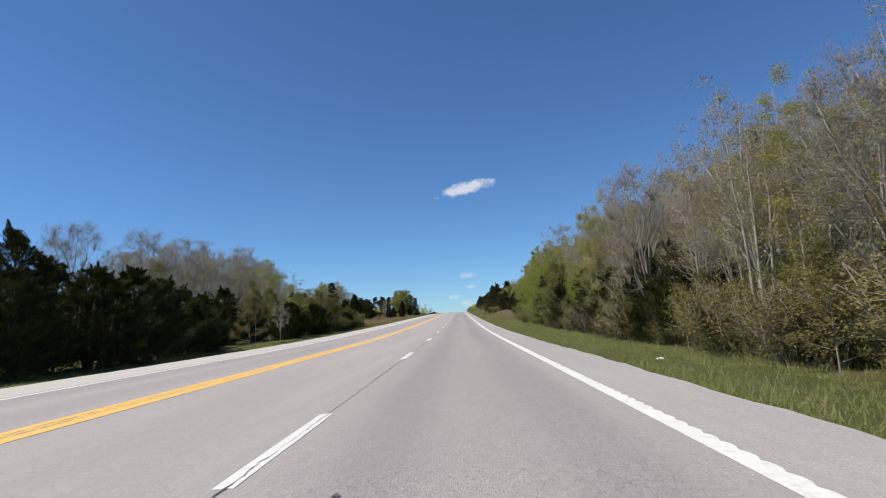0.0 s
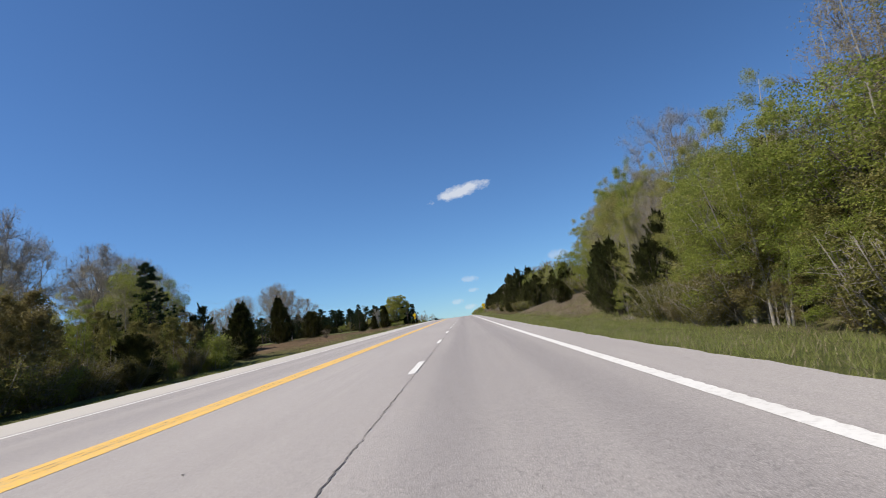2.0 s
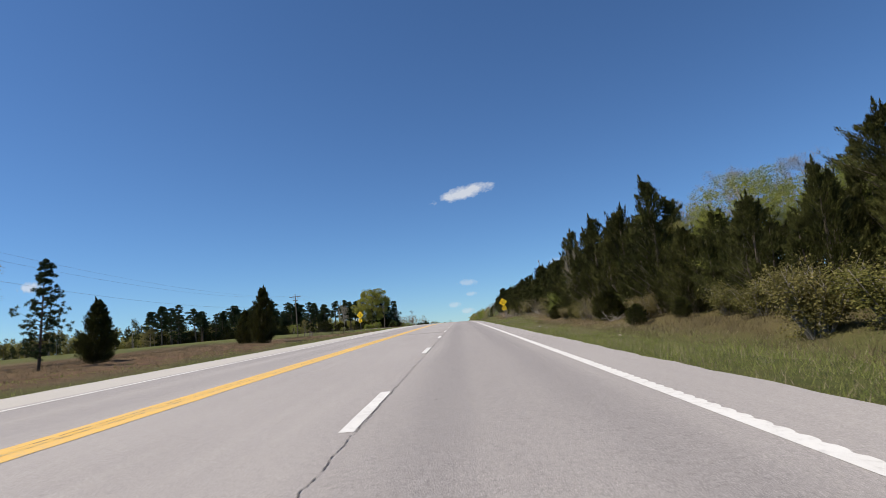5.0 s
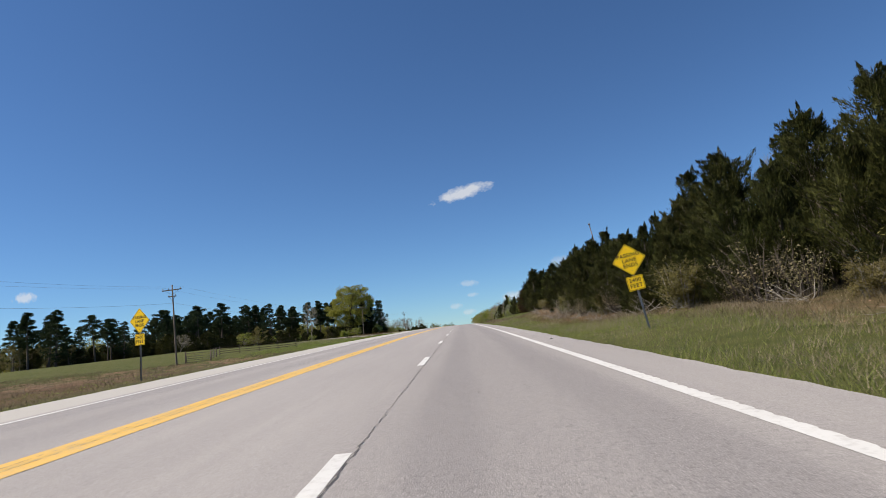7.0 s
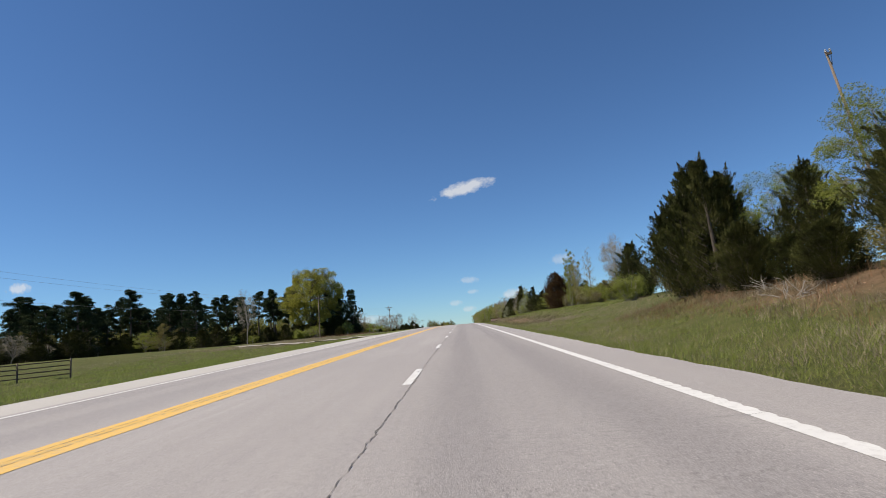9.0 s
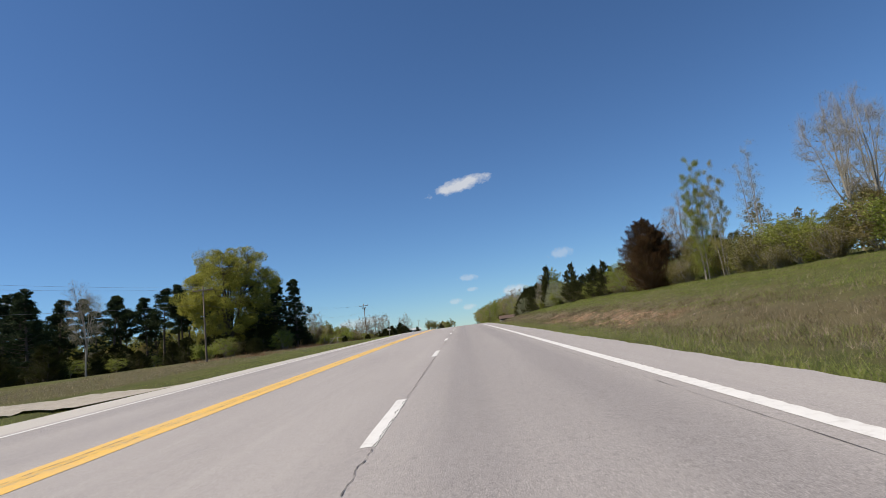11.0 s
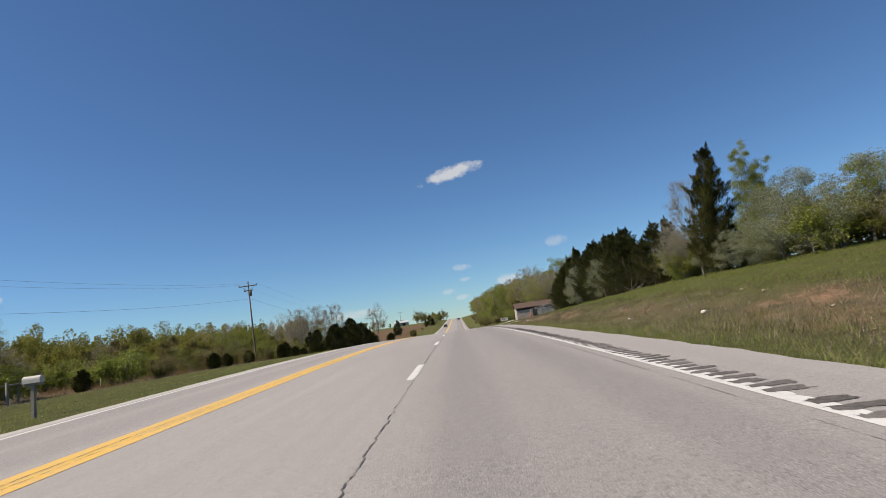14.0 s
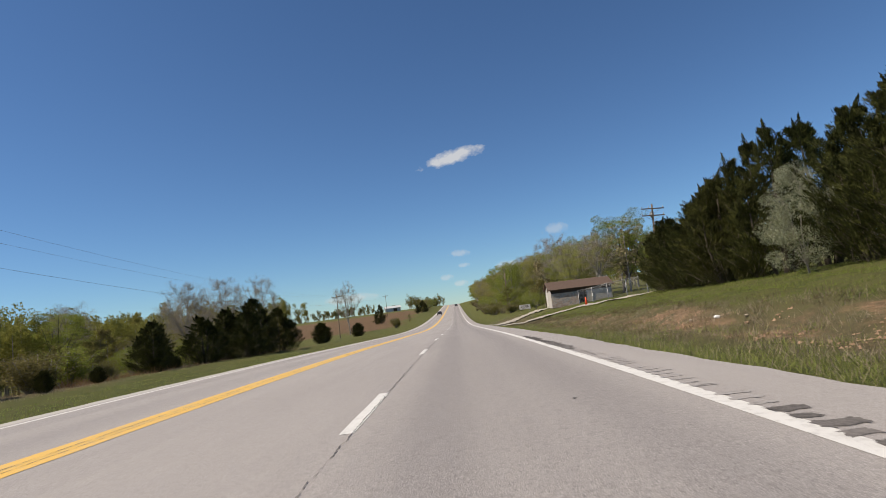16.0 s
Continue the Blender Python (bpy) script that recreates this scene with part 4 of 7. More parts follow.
kind_of_plant("bare_b", lambda: build_crowned(6, 14, .58, .22, 180, 42, .085, "grey_bark", "bud", 17, 13, .010, .24, .054, 1.5, .3), 14, "bare grey tree with fine twigs in bud", "tree")
kind_of_plant("bare_c", lambda: build_crowned(9, 14, .56, .28, 160, 46, .085, "grey_bark", "bud", 14, 11, .011, .34, .056, 1.6, .25), 14, "tall leafless tree with grey limbs and tan buds", "tree")
kind_of_plant("thicket", lambda: build_broadleaf(7, 7, .30, .06, 15, 11000, .092, "grey_bark", "brush", twigs=5, thick=.007, clump=.26), 7, "young understorey tree with thin stems and dull green leaves", "tree")
kind_of_plant("pole_bud", lambda: build_poles(51, 11, 3, 4200, .062, "stem_bark", "bud", .32), 11, "cluster of thin pale stems just coming into bud", "tree")
kind_of_plant("pole_spring", lambda: build_poles(52, 11, 3, 30000, .054, "stem_bark", "spring", .18), 11, "thin pale-stemmed tree with loose yellow-green leaves", "tree")
kind_of_plant("pole_green", lambda: build_poles(53, 11, 4, 36000, .058, "grey_bark", "fresh", .10), 11, "many-stemmed young tree with fresh green leaves", "tree")
kind_of_plant("bramble", lambda: build_shrub(54, 2.0, 1.25, 60, 9000, .055, "grey_bark", "brush"), 2.0, "tangled bramble of grey stems and dull leaves", "shrub")
kind_of_plant("oak", lambda: build_crowned(18, 17, .86, .12, 260, 420, .15, "dark_bark", "oak", 9, 14, .020, .18, .070), 17, "broad aged oak with yellow-green spring foliage", "tree")
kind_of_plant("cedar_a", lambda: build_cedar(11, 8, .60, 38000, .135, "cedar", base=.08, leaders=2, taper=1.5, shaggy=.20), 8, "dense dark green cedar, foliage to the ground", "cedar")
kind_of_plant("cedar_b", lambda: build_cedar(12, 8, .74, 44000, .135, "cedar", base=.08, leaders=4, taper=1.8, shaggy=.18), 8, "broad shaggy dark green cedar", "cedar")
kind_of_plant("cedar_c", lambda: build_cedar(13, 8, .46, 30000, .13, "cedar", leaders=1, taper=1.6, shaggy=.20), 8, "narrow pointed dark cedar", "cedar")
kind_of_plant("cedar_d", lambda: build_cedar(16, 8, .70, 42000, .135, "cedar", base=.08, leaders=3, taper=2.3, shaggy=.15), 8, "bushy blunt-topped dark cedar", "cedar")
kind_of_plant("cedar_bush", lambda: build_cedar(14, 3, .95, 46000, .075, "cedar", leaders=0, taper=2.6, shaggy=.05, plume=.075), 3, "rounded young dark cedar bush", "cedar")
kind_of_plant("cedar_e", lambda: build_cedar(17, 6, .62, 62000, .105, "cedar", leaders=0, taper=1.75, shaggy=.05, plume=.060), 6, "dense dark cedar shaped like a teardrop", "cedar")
kind_of_plant("rust_cedar", lambda: build_cedar(15, 7.5, .86, 90000, .12, "rust_cedar", leaders=2, taper=2.2, shaggy=.10, plume=.075), 7.5, "broad cedar with rust-brown winter foliage", "cedar")
kind_of_plant("pine_a", lambda: build_pine(21, 14, .40, 24, 720, .25, .42, .042, 4), 14, "tall dark pine with a bare lower stem", "pine")
kind_of_plant("pine_b", lambda: build_pine(22, 14, .46, 20, 760, .25, .50, .046, 4), 14, "tall pine with an irregular tufted crown", "pine")
kind_of_plant("pine_c", lambda: build_pine(23, 12, .50, 66, 300, .23, .10), 12, "pine branched almost to the ground", "pine")
kind_of_plant("blossom", lambda: build_crowned(31, 6, .80, -.06, 95, 220, .070, "grey_bark", "blossom", 8, 9, .010, .10, .10), 6, "small tree in whitish spring blossom", "tree")
kind_of_plant("shrub_a", lambda: build_shrub(41, 2.2, 1.1, 26, 7500, .075, "grey_bark", "brush"), 2.2, "tangled roadside shrub with small dull leaves", "shrub")
kind_of_plant("shrub_b", lambda: build_shrub(42, 2.4, 1.2, 24, 8500, .078, "grey_bark", "fresh"), 2.4, "bright green leafy roadside shrub", "shrub")
kind_of_plant("shrub_dry", lambda: build_shrub(43, 1.6, 1.1, 22, 500, .06, "dark_bark", "bud"), 1.6, "leafless brushy grey roadside shrub", "shrub")
BUILT = {}
plant_rng = np.random.default_rng(77)


def plant(kind, x, y, height, squeeze=1.0, sink=0.0, turn=None, lean=None):
    if height > 2.7:
        kind = {"shrub_a": "thicket", "shrub_b": "fresh_b", "shrub_dry": "thicket", "bramble": "thicket", "cedar_bush": "cedar_bush" if height < 3.9 else "cedar_d"}.get(kind, kind)
    build, own, label, category = KINDS[kind]
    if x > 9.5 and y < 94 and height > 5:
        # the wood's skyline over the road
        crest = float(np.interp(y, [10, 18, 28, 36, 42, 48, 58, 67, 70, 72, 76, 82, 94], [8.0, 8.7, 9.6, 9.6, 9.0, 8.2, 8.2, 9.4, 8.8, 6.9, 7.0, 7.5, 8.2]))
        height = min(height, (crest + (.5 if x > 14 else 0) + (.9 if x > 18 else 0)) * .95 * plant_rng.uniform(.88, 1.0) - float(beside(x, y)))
    s = height / own
    z = float(ground_z(x, y)) - sink
    turn = plant_rng.uniform(0, 360) if turn is None else turn
    lx, ly = plant_rng.normal(0, 1.5, 2) if lean is None else lean
    m = pose(x, y, z, lx, ly, 0) @ pose(0, 0, 0, 0, 0, turn) @ Matrix.Diagonal((s * squeeze, s * squeeze, s, 1))
    if kind not in BUILT:
        stem, crown = build()
        name = {"cedar": "cedar_tree", "pine": "pine_tree", "shrub": "shrub"}.get(category, {"bare": "bare_tree", "oak": "oak_tree", "blossom": "blossom_tree", "thicket": "sapling", "pole": "sapling"}.get(kind.split("_")[0], "leafy_tree"))
        ob = new(name)
        part(stem.name, stem, ob)
        part("crown", crown, ob)
        tagged(ob, label, category, "roadside " + {"tree": "trees", "cedar": "cedars", "pine": "pines", "shrub": "shrubs"}[category])
        ob.matrix_basis = m
        BUILT[kind] = ob
        return ob
    ob = copy_thing(BUILT[kind], Matrix.Identity(4))
    ob.matrix_basis = m
    return ob


def row(kinds, y0, y1, step, x, dx, h, dh, squeeze=1.0, seed=0):
    """Plants in a loose row beside the road."""
    rng = np.random.default_rng(seed)
    y = y0
    while y < y1:
        plant(kinds[rng.integers(len(kinds))], x + rng.normal(0, dx), y, max(.5, h + rng.normal(0, dh)), squeeze * rng.uniform(.88, 1.15))
        y += step * rng.uniform(.7, 1.3)


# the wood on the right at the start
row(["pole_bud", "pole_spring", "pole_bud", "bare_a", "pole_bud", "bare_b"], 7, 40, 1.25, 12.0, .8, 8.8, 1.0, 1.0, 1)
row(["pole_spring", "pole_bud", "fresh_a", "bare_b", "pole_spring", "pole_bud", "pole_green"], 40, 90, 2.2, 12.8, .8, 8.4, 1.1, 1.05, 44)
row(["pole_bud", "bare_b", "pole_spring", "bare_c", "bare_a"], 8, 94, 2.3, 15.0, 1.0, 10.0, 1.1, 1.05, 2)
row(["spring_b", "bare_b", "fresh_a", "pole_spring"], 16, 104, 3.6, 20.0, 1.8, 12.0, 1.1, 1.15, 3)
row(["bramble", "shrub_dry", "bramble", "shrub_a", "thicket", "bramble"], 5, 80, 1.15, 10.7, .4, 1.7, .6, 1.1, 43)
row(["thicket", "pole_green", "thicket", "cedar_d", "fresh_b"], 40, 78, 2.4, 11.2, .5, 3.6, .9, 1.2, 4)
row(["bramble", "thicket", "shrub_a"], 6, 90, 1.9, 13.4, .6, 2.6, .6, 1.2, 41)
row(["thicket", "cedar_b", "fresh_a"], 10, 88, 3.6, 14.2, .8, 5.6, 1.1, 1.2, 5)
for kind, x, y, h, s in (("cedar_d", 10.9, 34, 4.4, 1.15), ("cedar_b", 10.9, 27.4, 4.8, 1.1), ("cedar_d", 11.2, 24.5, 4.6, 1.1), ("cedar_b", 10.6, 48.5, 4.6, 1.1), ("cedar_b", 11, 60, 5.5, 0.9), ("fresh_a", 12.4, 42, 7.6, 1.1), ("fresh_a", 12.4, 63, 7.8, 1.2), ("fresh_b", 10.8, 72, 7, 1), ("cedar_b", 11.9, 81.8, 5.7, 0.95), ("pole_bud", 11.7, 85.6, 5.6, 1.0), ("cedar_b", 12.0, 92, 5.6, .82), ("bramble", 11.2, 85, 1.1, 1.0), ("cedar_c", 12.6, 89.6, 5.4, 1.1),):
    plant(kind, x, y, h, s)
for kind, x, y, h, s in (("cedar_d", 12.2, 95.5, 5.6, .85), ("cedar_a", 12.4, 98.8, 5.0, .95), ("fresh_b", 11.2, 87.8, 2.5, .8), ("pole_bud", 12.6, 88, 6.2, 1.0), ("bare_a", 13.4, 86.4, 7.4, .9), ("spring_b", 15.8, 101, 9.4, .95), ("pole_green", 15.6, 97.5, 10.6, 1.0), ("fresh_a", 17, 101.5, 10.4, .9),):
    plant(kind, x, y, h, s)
# trees behind the open bank
row(["bramble", "shrub_b", "bramble", "shrub_a"], 99, 136, 1.2, 17.4, .6, 1.7, .4, 1.2, 63)
row(["fresh_b", "thicket", "cedar_d", "fresh_b"], 103, 132, 3.0, 20.6, .8, 3.4, .6, 1.3, 50)
row(["fresh_b", "shrub_b", "thicket", "fresh_b"], 103, 130, 3.6, 19.2, 1.0, 3.6, .8, 1.2, 45)
row(["pole_bud", "bare_b", "pole_spring"], 104, 134, 2.4, 20, 1.2, 9.8, .8, 1.15, 66)
row(["pole_green", "spring_b", "pole_spring"], 104, 128, 2.6, 22.5, 1.4, 10.4, .9, 1.1, 46)
for kind, x, y, h, s in (("pole_green", 17.5, 107, 9.6, 1.2), ("pole_green", 18.5, 112, 10.6, 1.2), ("pole_spring", 19.5, 115, 10.4, 1.2), ("spring_b", 20, 118, 10.6, 1.1), ("pole_spring", 20.5, 121.5, 10, 1.2), ("fresh_b", 19.5, 123.5, 8, 1.1), ("fresh_a", 22, 127, 8.5, 1.1), ("pole_spring", 23, 112, 12, 1.2), ("pole_spring", 18.8, 127, 9.8, 1.3), ("pole_green", 20.4, 131, 9.4, 1.3), ("pole_bud", 21, 124, 10.2, 1.2), ("cedar_b", 19, 109.5, 5.5, 1.2), ("spring_a", 21, 118, 8, 1.3), ("cedar_bush", 12.6, 116.8, 2.3, 1),):
    plant(kind, x, y, h, s)
for kind, x, y, h, s in (("fresh_b", 17, 131, 6.6, 1), ("cedar_b", 15.8, 130.5, 5, 1), ("cedar_bush", 14.4, 129, 2.8, 0.9), ("shrub_dry", 12.9, 122, 1.8, 1), ("cedar_a", 15, 137, 4.8, 1), ("shrub_b", 18, 109, 3, 1.2), ("shrub_b", 17, 115, 2.6, 1.2), ("shrub_dry", 14, 126, 1.6, 1),):
    plant(kind, x, y, h, s)
# the cedars on the right
row(["cedar_a", "thicket", "cedar_d", "spring_b", "cedar_b"], 140, 165, 2.6, 13.4, .7, 4.7, .6, 1.0, 6)
row(["cedar_a", "cedar_b", "cedar_d", "cedar_c", "cedar_b"], 165, 206, 3.3, 12.9, .6, 5.9, .9, 1.0, 69)
row(["cedar_b", "cedar_a", "cedar_d", "cedar_b"], 206, 249, 3.0, 12.6, .6, 4.9, .5, 1.15, 62)
row(["fresh_b", "cedar_d", "spring_b", "cedar_c"], 144, 166, 3.2, 16.6, 1.0, 5.6, .7, 1.1, 70)
row(["cedar_a", "cedar_d", "cedar_b", "cedar_c"], 166, 247, 4.2, 16.6, 1.0, 5.9, .7, 1.1, 7)
row(["cedar_a", "bare_b", "cedar_b"], 150, 250, 7, 21, 1.5, 7.8, .9, 1.1, 8)
row(["shrub_dry", "shrub_a", "cedar_bush", "shrub_a"], 142, 264, 2.6, 11.3, .5, 1.4, .35, 1.2, 9)
for kind, x, y, h, s in (("cedar_a", 12.2, 176.5, 8.2, 1.05), ("cedar_b", 12.6, 180.5, 7.6, 1), ("bare_b", 11.9, 183.4, 6.4, 0.7), ("bare_a", 12.4, 182.2, 6.6, 0.7), ("cedar_d", 12.6, 169.5, 7.6, 0.9), ("cedar_b", 12.3, 187, 5.2, 1), ("shrub_b", 11.5, 190.5, 2.2, 1.0), ("cedar_a", 12.9, 188.2, 8.6, .92), ("cedar_d", 13.6, 194, 6.2, 1.15), ("cedar_b", 13.2, 203, 6.2, 1.1),):
    plant(kind, x, y, h, s)
for kind, x, y, h, s in (("cedar_d", 13, 208, 6.4, 1.1), ("cedar_a", 13.4, 213, 6.9, 1.1), ("cedar_b", 14.5, 240, 6.9, 1.0), ("cedar_a", 14, 246, 6.6, 1.1), ("cedar_c", 14.6, 235, 7.0, 1.1), ("cedar_d", 13, 263.5, 5.6, 1.2), ("cedar_a", 12.4, 226, 5.6, 1.2), ("cedar_b", 12.6, 231, 5.8, 1.1), ("cedar_b", 11.6, 262.2, 5.9, 1.05), ("cedar_c", 11.2, 259.6, 5.6, 1.1),):
    plant(kind, x, y, h, s)
for kind, x, y, h, s in (("cedar_b", 12.4, 265.5, 5.2, 1.2), ("cedar_bush", 10.8, 256.8, 2.4, 1), ("cedar_d", 12.8, 256, 3.8, 1), ("fresh_b", 13.8, 259, 4.6, 1), ("fresh_b", 14, 254.2, 5.4, .95), ("cedar_d", 13.6, 252.5, 4.6, 1.1), ("cedar_b", 12.2, 249.5, 5.2, 0.9), ("cedar_b", 16.2, 287, 5.2, 1.2), ("cedar_a", 18, 291, 4.4, 1.1), ("shrub_b", 14.9, 284, 2.2, 1.2),):
    plant(kind, x, y, h, s)
# the crest of the grassy slope
for kind, x, y, h, s in (("bare_a", 24.5, 322, 9.5, 0.9), ("bare_a", 26, 326, 10.5, 0.9), ("pole_green", 20, 334.4, 9.6, 0.8), ("pole_spring", 20.8, 333, 8.2, 0.8), ("pole_bud", 22.6, 331, 8.8, 0.9), ("rust_cedar", 19.6, 345.5, 6.9, 1.1), ("bare_a", 23.2, 345.2, 8.8, 0.9), ("bare_b", 23.4, 349.5, 6.4, 0.9), ("cedar_a", 22.5, 337.5, 3.6, 1.2), ("fresh_b", 19.6, 355.5, 3.9, 1.2), ("bare_a", 21.6, 357.5, 6, 0.9),):
    plant(kind, x, y, h, s)
for kind, x, y, h, s in (("shrub_b", 20, 350.5, 2.6, 1.2), ("cedar_d", 20.8, 373.6, 4.9, 1), ("cedar_a", 21.4, 370, 5.1, 1.3), ("cedar_a", 20.2, 387.5, 6.8, 1.1), ("cedar_d", 21, 383, 4.2, 1.1), ("cedar_a", 19.8, 410.4, 9.0, 0.95), ("pole_green", 20.6, 407.6, 7.4, 1.1), ("bare_b", 18.6, 416, 4.6, 1), ("fresh_b", 21, 396.5, 4.2, 1.0), ("blossom", 19.8, 403.5, 4.4, 1.2),):
    plant(kind, x, y, h, s)
for kind, x, y, h, s in (("blossom", 20.6, 397.5, 4.2, 1.2), ("blossom", 20.6, 392.5, 3.4, 1.3), ("bare_b", 19.6, 413.5, 7.6, 0.9), ("blossom", 19.6, 400.5, 4.6, 1.1), ("cedar_a", 20.6, 421, 5.8, 1), ("blossom", 19.7, 417.5, 4, 1), ("blossom", 21, 395, 2.6, 1.2), ("blossom", 19.2, 404.5, 2.6, 1.3), ("blossom", 19.2, 408, 2.6, 1.2), ("shrub_b", 19.8, 399, 2.6, 1.3), ("blossom", 20, 412.5, 2.6, 1.3), ("shrub_b", 19.2, 416, 2.4, 1.3), ("pole_green", 21.4, 407.5, 7.6, 1.1), ("pole_spring", 22.5, 396, 4.6, 1.2), ("shrub_a", 21.5, 378, 2.5, 1.3), ("shrub_a", 21.5, 364, 2.4, 1.3),):
    plant(kind, x, y, h, s)
row(["shrub_b", "shrub_a", "thicket", "shrub_b"], 302, 352, 1.7, 22.4, .8, 2.6, .3, 1.4, 10)
row(["thicket", "shrub_a", "pole_green", "thicket"], 336, 378, 1.8, 22.6, .7, 3.5, .5, 1.3, 64)
row(["bramble", "shrub_b", "shrub_a", "bramble"], 322, 428, 1.3, 21.6, .5, 1.9, .4, 1.25, 67)
row(["thicket", "shrub_b", "shrub_a", "thicket"], 352, 430, 3.4, 25, 1.4, 4.0, .7, 1.4, 12)
for kind, x, y, h, s in (("cedar_d", 19, 433.5, 7, 1.1), ("blossom", 18.2, 436.6, 4.6, 1), ("cedar_a", 19.4, 439.5, 6.4, 1.1), ("cedar_b", 20.2, 446.5, 8, 1.1), ("blossom", 18.4, 452, 5.6, .85), ("cedar_a", 20, 456.5, 8.8, 1), ("cedar_c", 20.8, 460.5, 9, 1.1), ("cedar_b", 20.6, 465, 7.6, 1.1), ("cedar_a", 20.9, 470.5, 7, 1.1), ("cedar_b", 22, 476.5, 6.8, 1.1),):
    plant(kind, x, y, h, s)
for kind, x, y, h, s in (("cedar_a", 23, 482, 7.4, 1.3), ("cedar_a", 23, 450, 9, 1), ("cedar_b", 24, 459, 9.4, 1.1), ("cedar_a", 23.5, 443, 8.4, 1.1), ("cedar_a", 22, 428, 6.4, 1.2), ("cedar_a", 25, 471, 7.5, 1.2), ("cedar_d", 20.6, 442.5, 6.8, 1.2), ("cedar_b", 20.2, 450, 7.6, 1.1), ("cedar_d", 19.6, 462.5, 7.6, 1.1), ("cedar_b", 20.4, 467.5, 6.8, 1.2),):
    plant(kind, x, y, h, s)
for kind, x, y, h, s in (("cedar_d", 20.4, 474, 5.8, 1.3), ("cedar_d", 19.8, 431, 6.2, 1.3), ("cedar_b", 20.5, 426, 5.6, 1.3), ("cedar_d", 21.5, 437, 7.6, 1.2),):
    plant(kind, x, y, h, s)

# the left side at the start: dark cedars, then bare trees behind brush
for kind, x, y, h, s in (("cedar_a", -16.4, 22, 6.3, 1.3), ("cedar_b", -14.9, 24.6, 4.7, 1.6), ("cedar_b", -14.6, 27.6, 4.9, 1.6), ("cedar_b", -14.8, 30.6, 4.7, 1.5), ("cedar_b", -15, 33.2, 4.2, 1.4), ("cedar_bush", -15.2, 36.4, 3, 1.2), ("cedar_a", -17, 17.5, 5.8, 1.4), ("cedar_b", -18, 26, 5.4, 1.5), ("cedar_b", -15, 20.5, 4.4, 1.5), ("cedar_bush", -15.2, 55.3, 3.6, 1.3),):
    plant(kind, x, y, h, s)
for kind, x, y, h, s in (("cedar_d", -14.9, 52, 3.2, 1.2), ("cedar_bush", -14.8, 62.5, 3.6, 1.4), ("shrub_a", -14.4, 66, 3, 1.2), ("shrub_a", -14.6, 69.4, 2.8, 1.3), ("thicket", -15, 73.5, 4.4, 1.3), ("thicket", -16, 71, 5.2, 1), ("cedar_bush", -14.4, 78.8, 2.5, 1.25), ("thicket", -17.5, 52, 5, 1.1), ("thicket", -18.5, 59, 5.4, 1.1), ("bare_a", -13.8, 47.8, 3.6, 1),):
    plant(kind, x, y, h, s)
row(["thicket", "pole_green", "shrub_a", "thicket", "bramble"], 56, 82, 1.7, -16.6, .7, 3.6, .8, 1.1, 60)
row(["thicket", "shrub_a", "thicket", "pole_green", "bramble"], 67, 89, 1.3, -15.4, .6, 3.3, .6, 1.3, 71)
row(["bramble", "shrub_a", "bramble", "shrub_b"], 66, 90, 1.1, -14.5, .4, 1.4, .35, 1.2, 72)
row(["pole_spring", "bare_c", "pole_bud"], 64, 96, 3.0, -21, 1.2, 7.4, .8, 1.1, 61)
row(["bare_c", "bare_b", "bare_c"], 60, 150, 9.0, -47, 3.5, 14.5, 1.2, 1.1, 13)
for x, y, h, s in ((-30.5, 66, 11.5, 1.05), (-36, 97, 14, .85), (-34, 88, 12, .9), (-37, 111, 12.5, .95), (-40, 104, 13, .85), (-44, 120, 12.5, 1), (-33, 78, 11, 1), (-29.5, 55, 10.8, 1), (-42, 95, 12.5, 1), (-36, 72, 12, 1)):
    plant("bare_c", x, y, h * 1.12, s)
row(["thicket", "shrub_a", "cedar_d", "thicket", "cedar_b"], 38, 100, 3.2, -19.5, 1.6, 4.4, .7, 1.25, 14)
row(["thicket", "shrub_a", "bare_b"], 45, 120, 6.5, -29, 3, 6.5, 1.2, 1.2, 15)
for kind, x, y, h, s in (("fresh_a", -38, 121, 12.5, 1), ("pine_c", -18, 87, 7.2, 1.0), ("fresh_b", -19.6, 88.5, 7.6, .9), ("thicket", -15.2, 84, 3.4, 1.3), ("cedar_c", -16.5, 91, 4.6, 1.2), ("cedar_e", -16.2, 96, 4.5, 1.15), ("cedar_e", -20, 106, 4.5, 1.15), ("cedar_e", -20.4, 119, 5.6, 1.0), ("cedar_b", -17.6, 99.5, 3.2, 1.1), ("cedar_bush", -19.3, 128.8, 3.7, 0.95), ("pine_c", -18.4, 157.8, 5.2, 0.9),):
    plant(kind, x, y, h, s)
for kind, x, y, h, s in (("cedar_e", -18.8, 162.5, 3.6, 1.0), ("cedar_e", -20.4, 188.4, 3.6, 1.05), ("cedar_e", -17.2, 184, 5.3, .9), ("shrub_dry", -16, 122, 1.2, 1),):
    plant(kind, x, y, h, s)
for x, y, h in ((-31, 152, 9.5), (-33, 156, 11), (-35.5, 161, 11), (-34, 167, 10.5), (-40, 159, 10), (-44, 166, 10), (-49, 170, 9), (-30, 166, 8), (-47, 158, 6)):
    plant("bare_c", x, y, h + .6, 1.0)
plant("shrub_b", -36, 148, 2.2, 1.4)
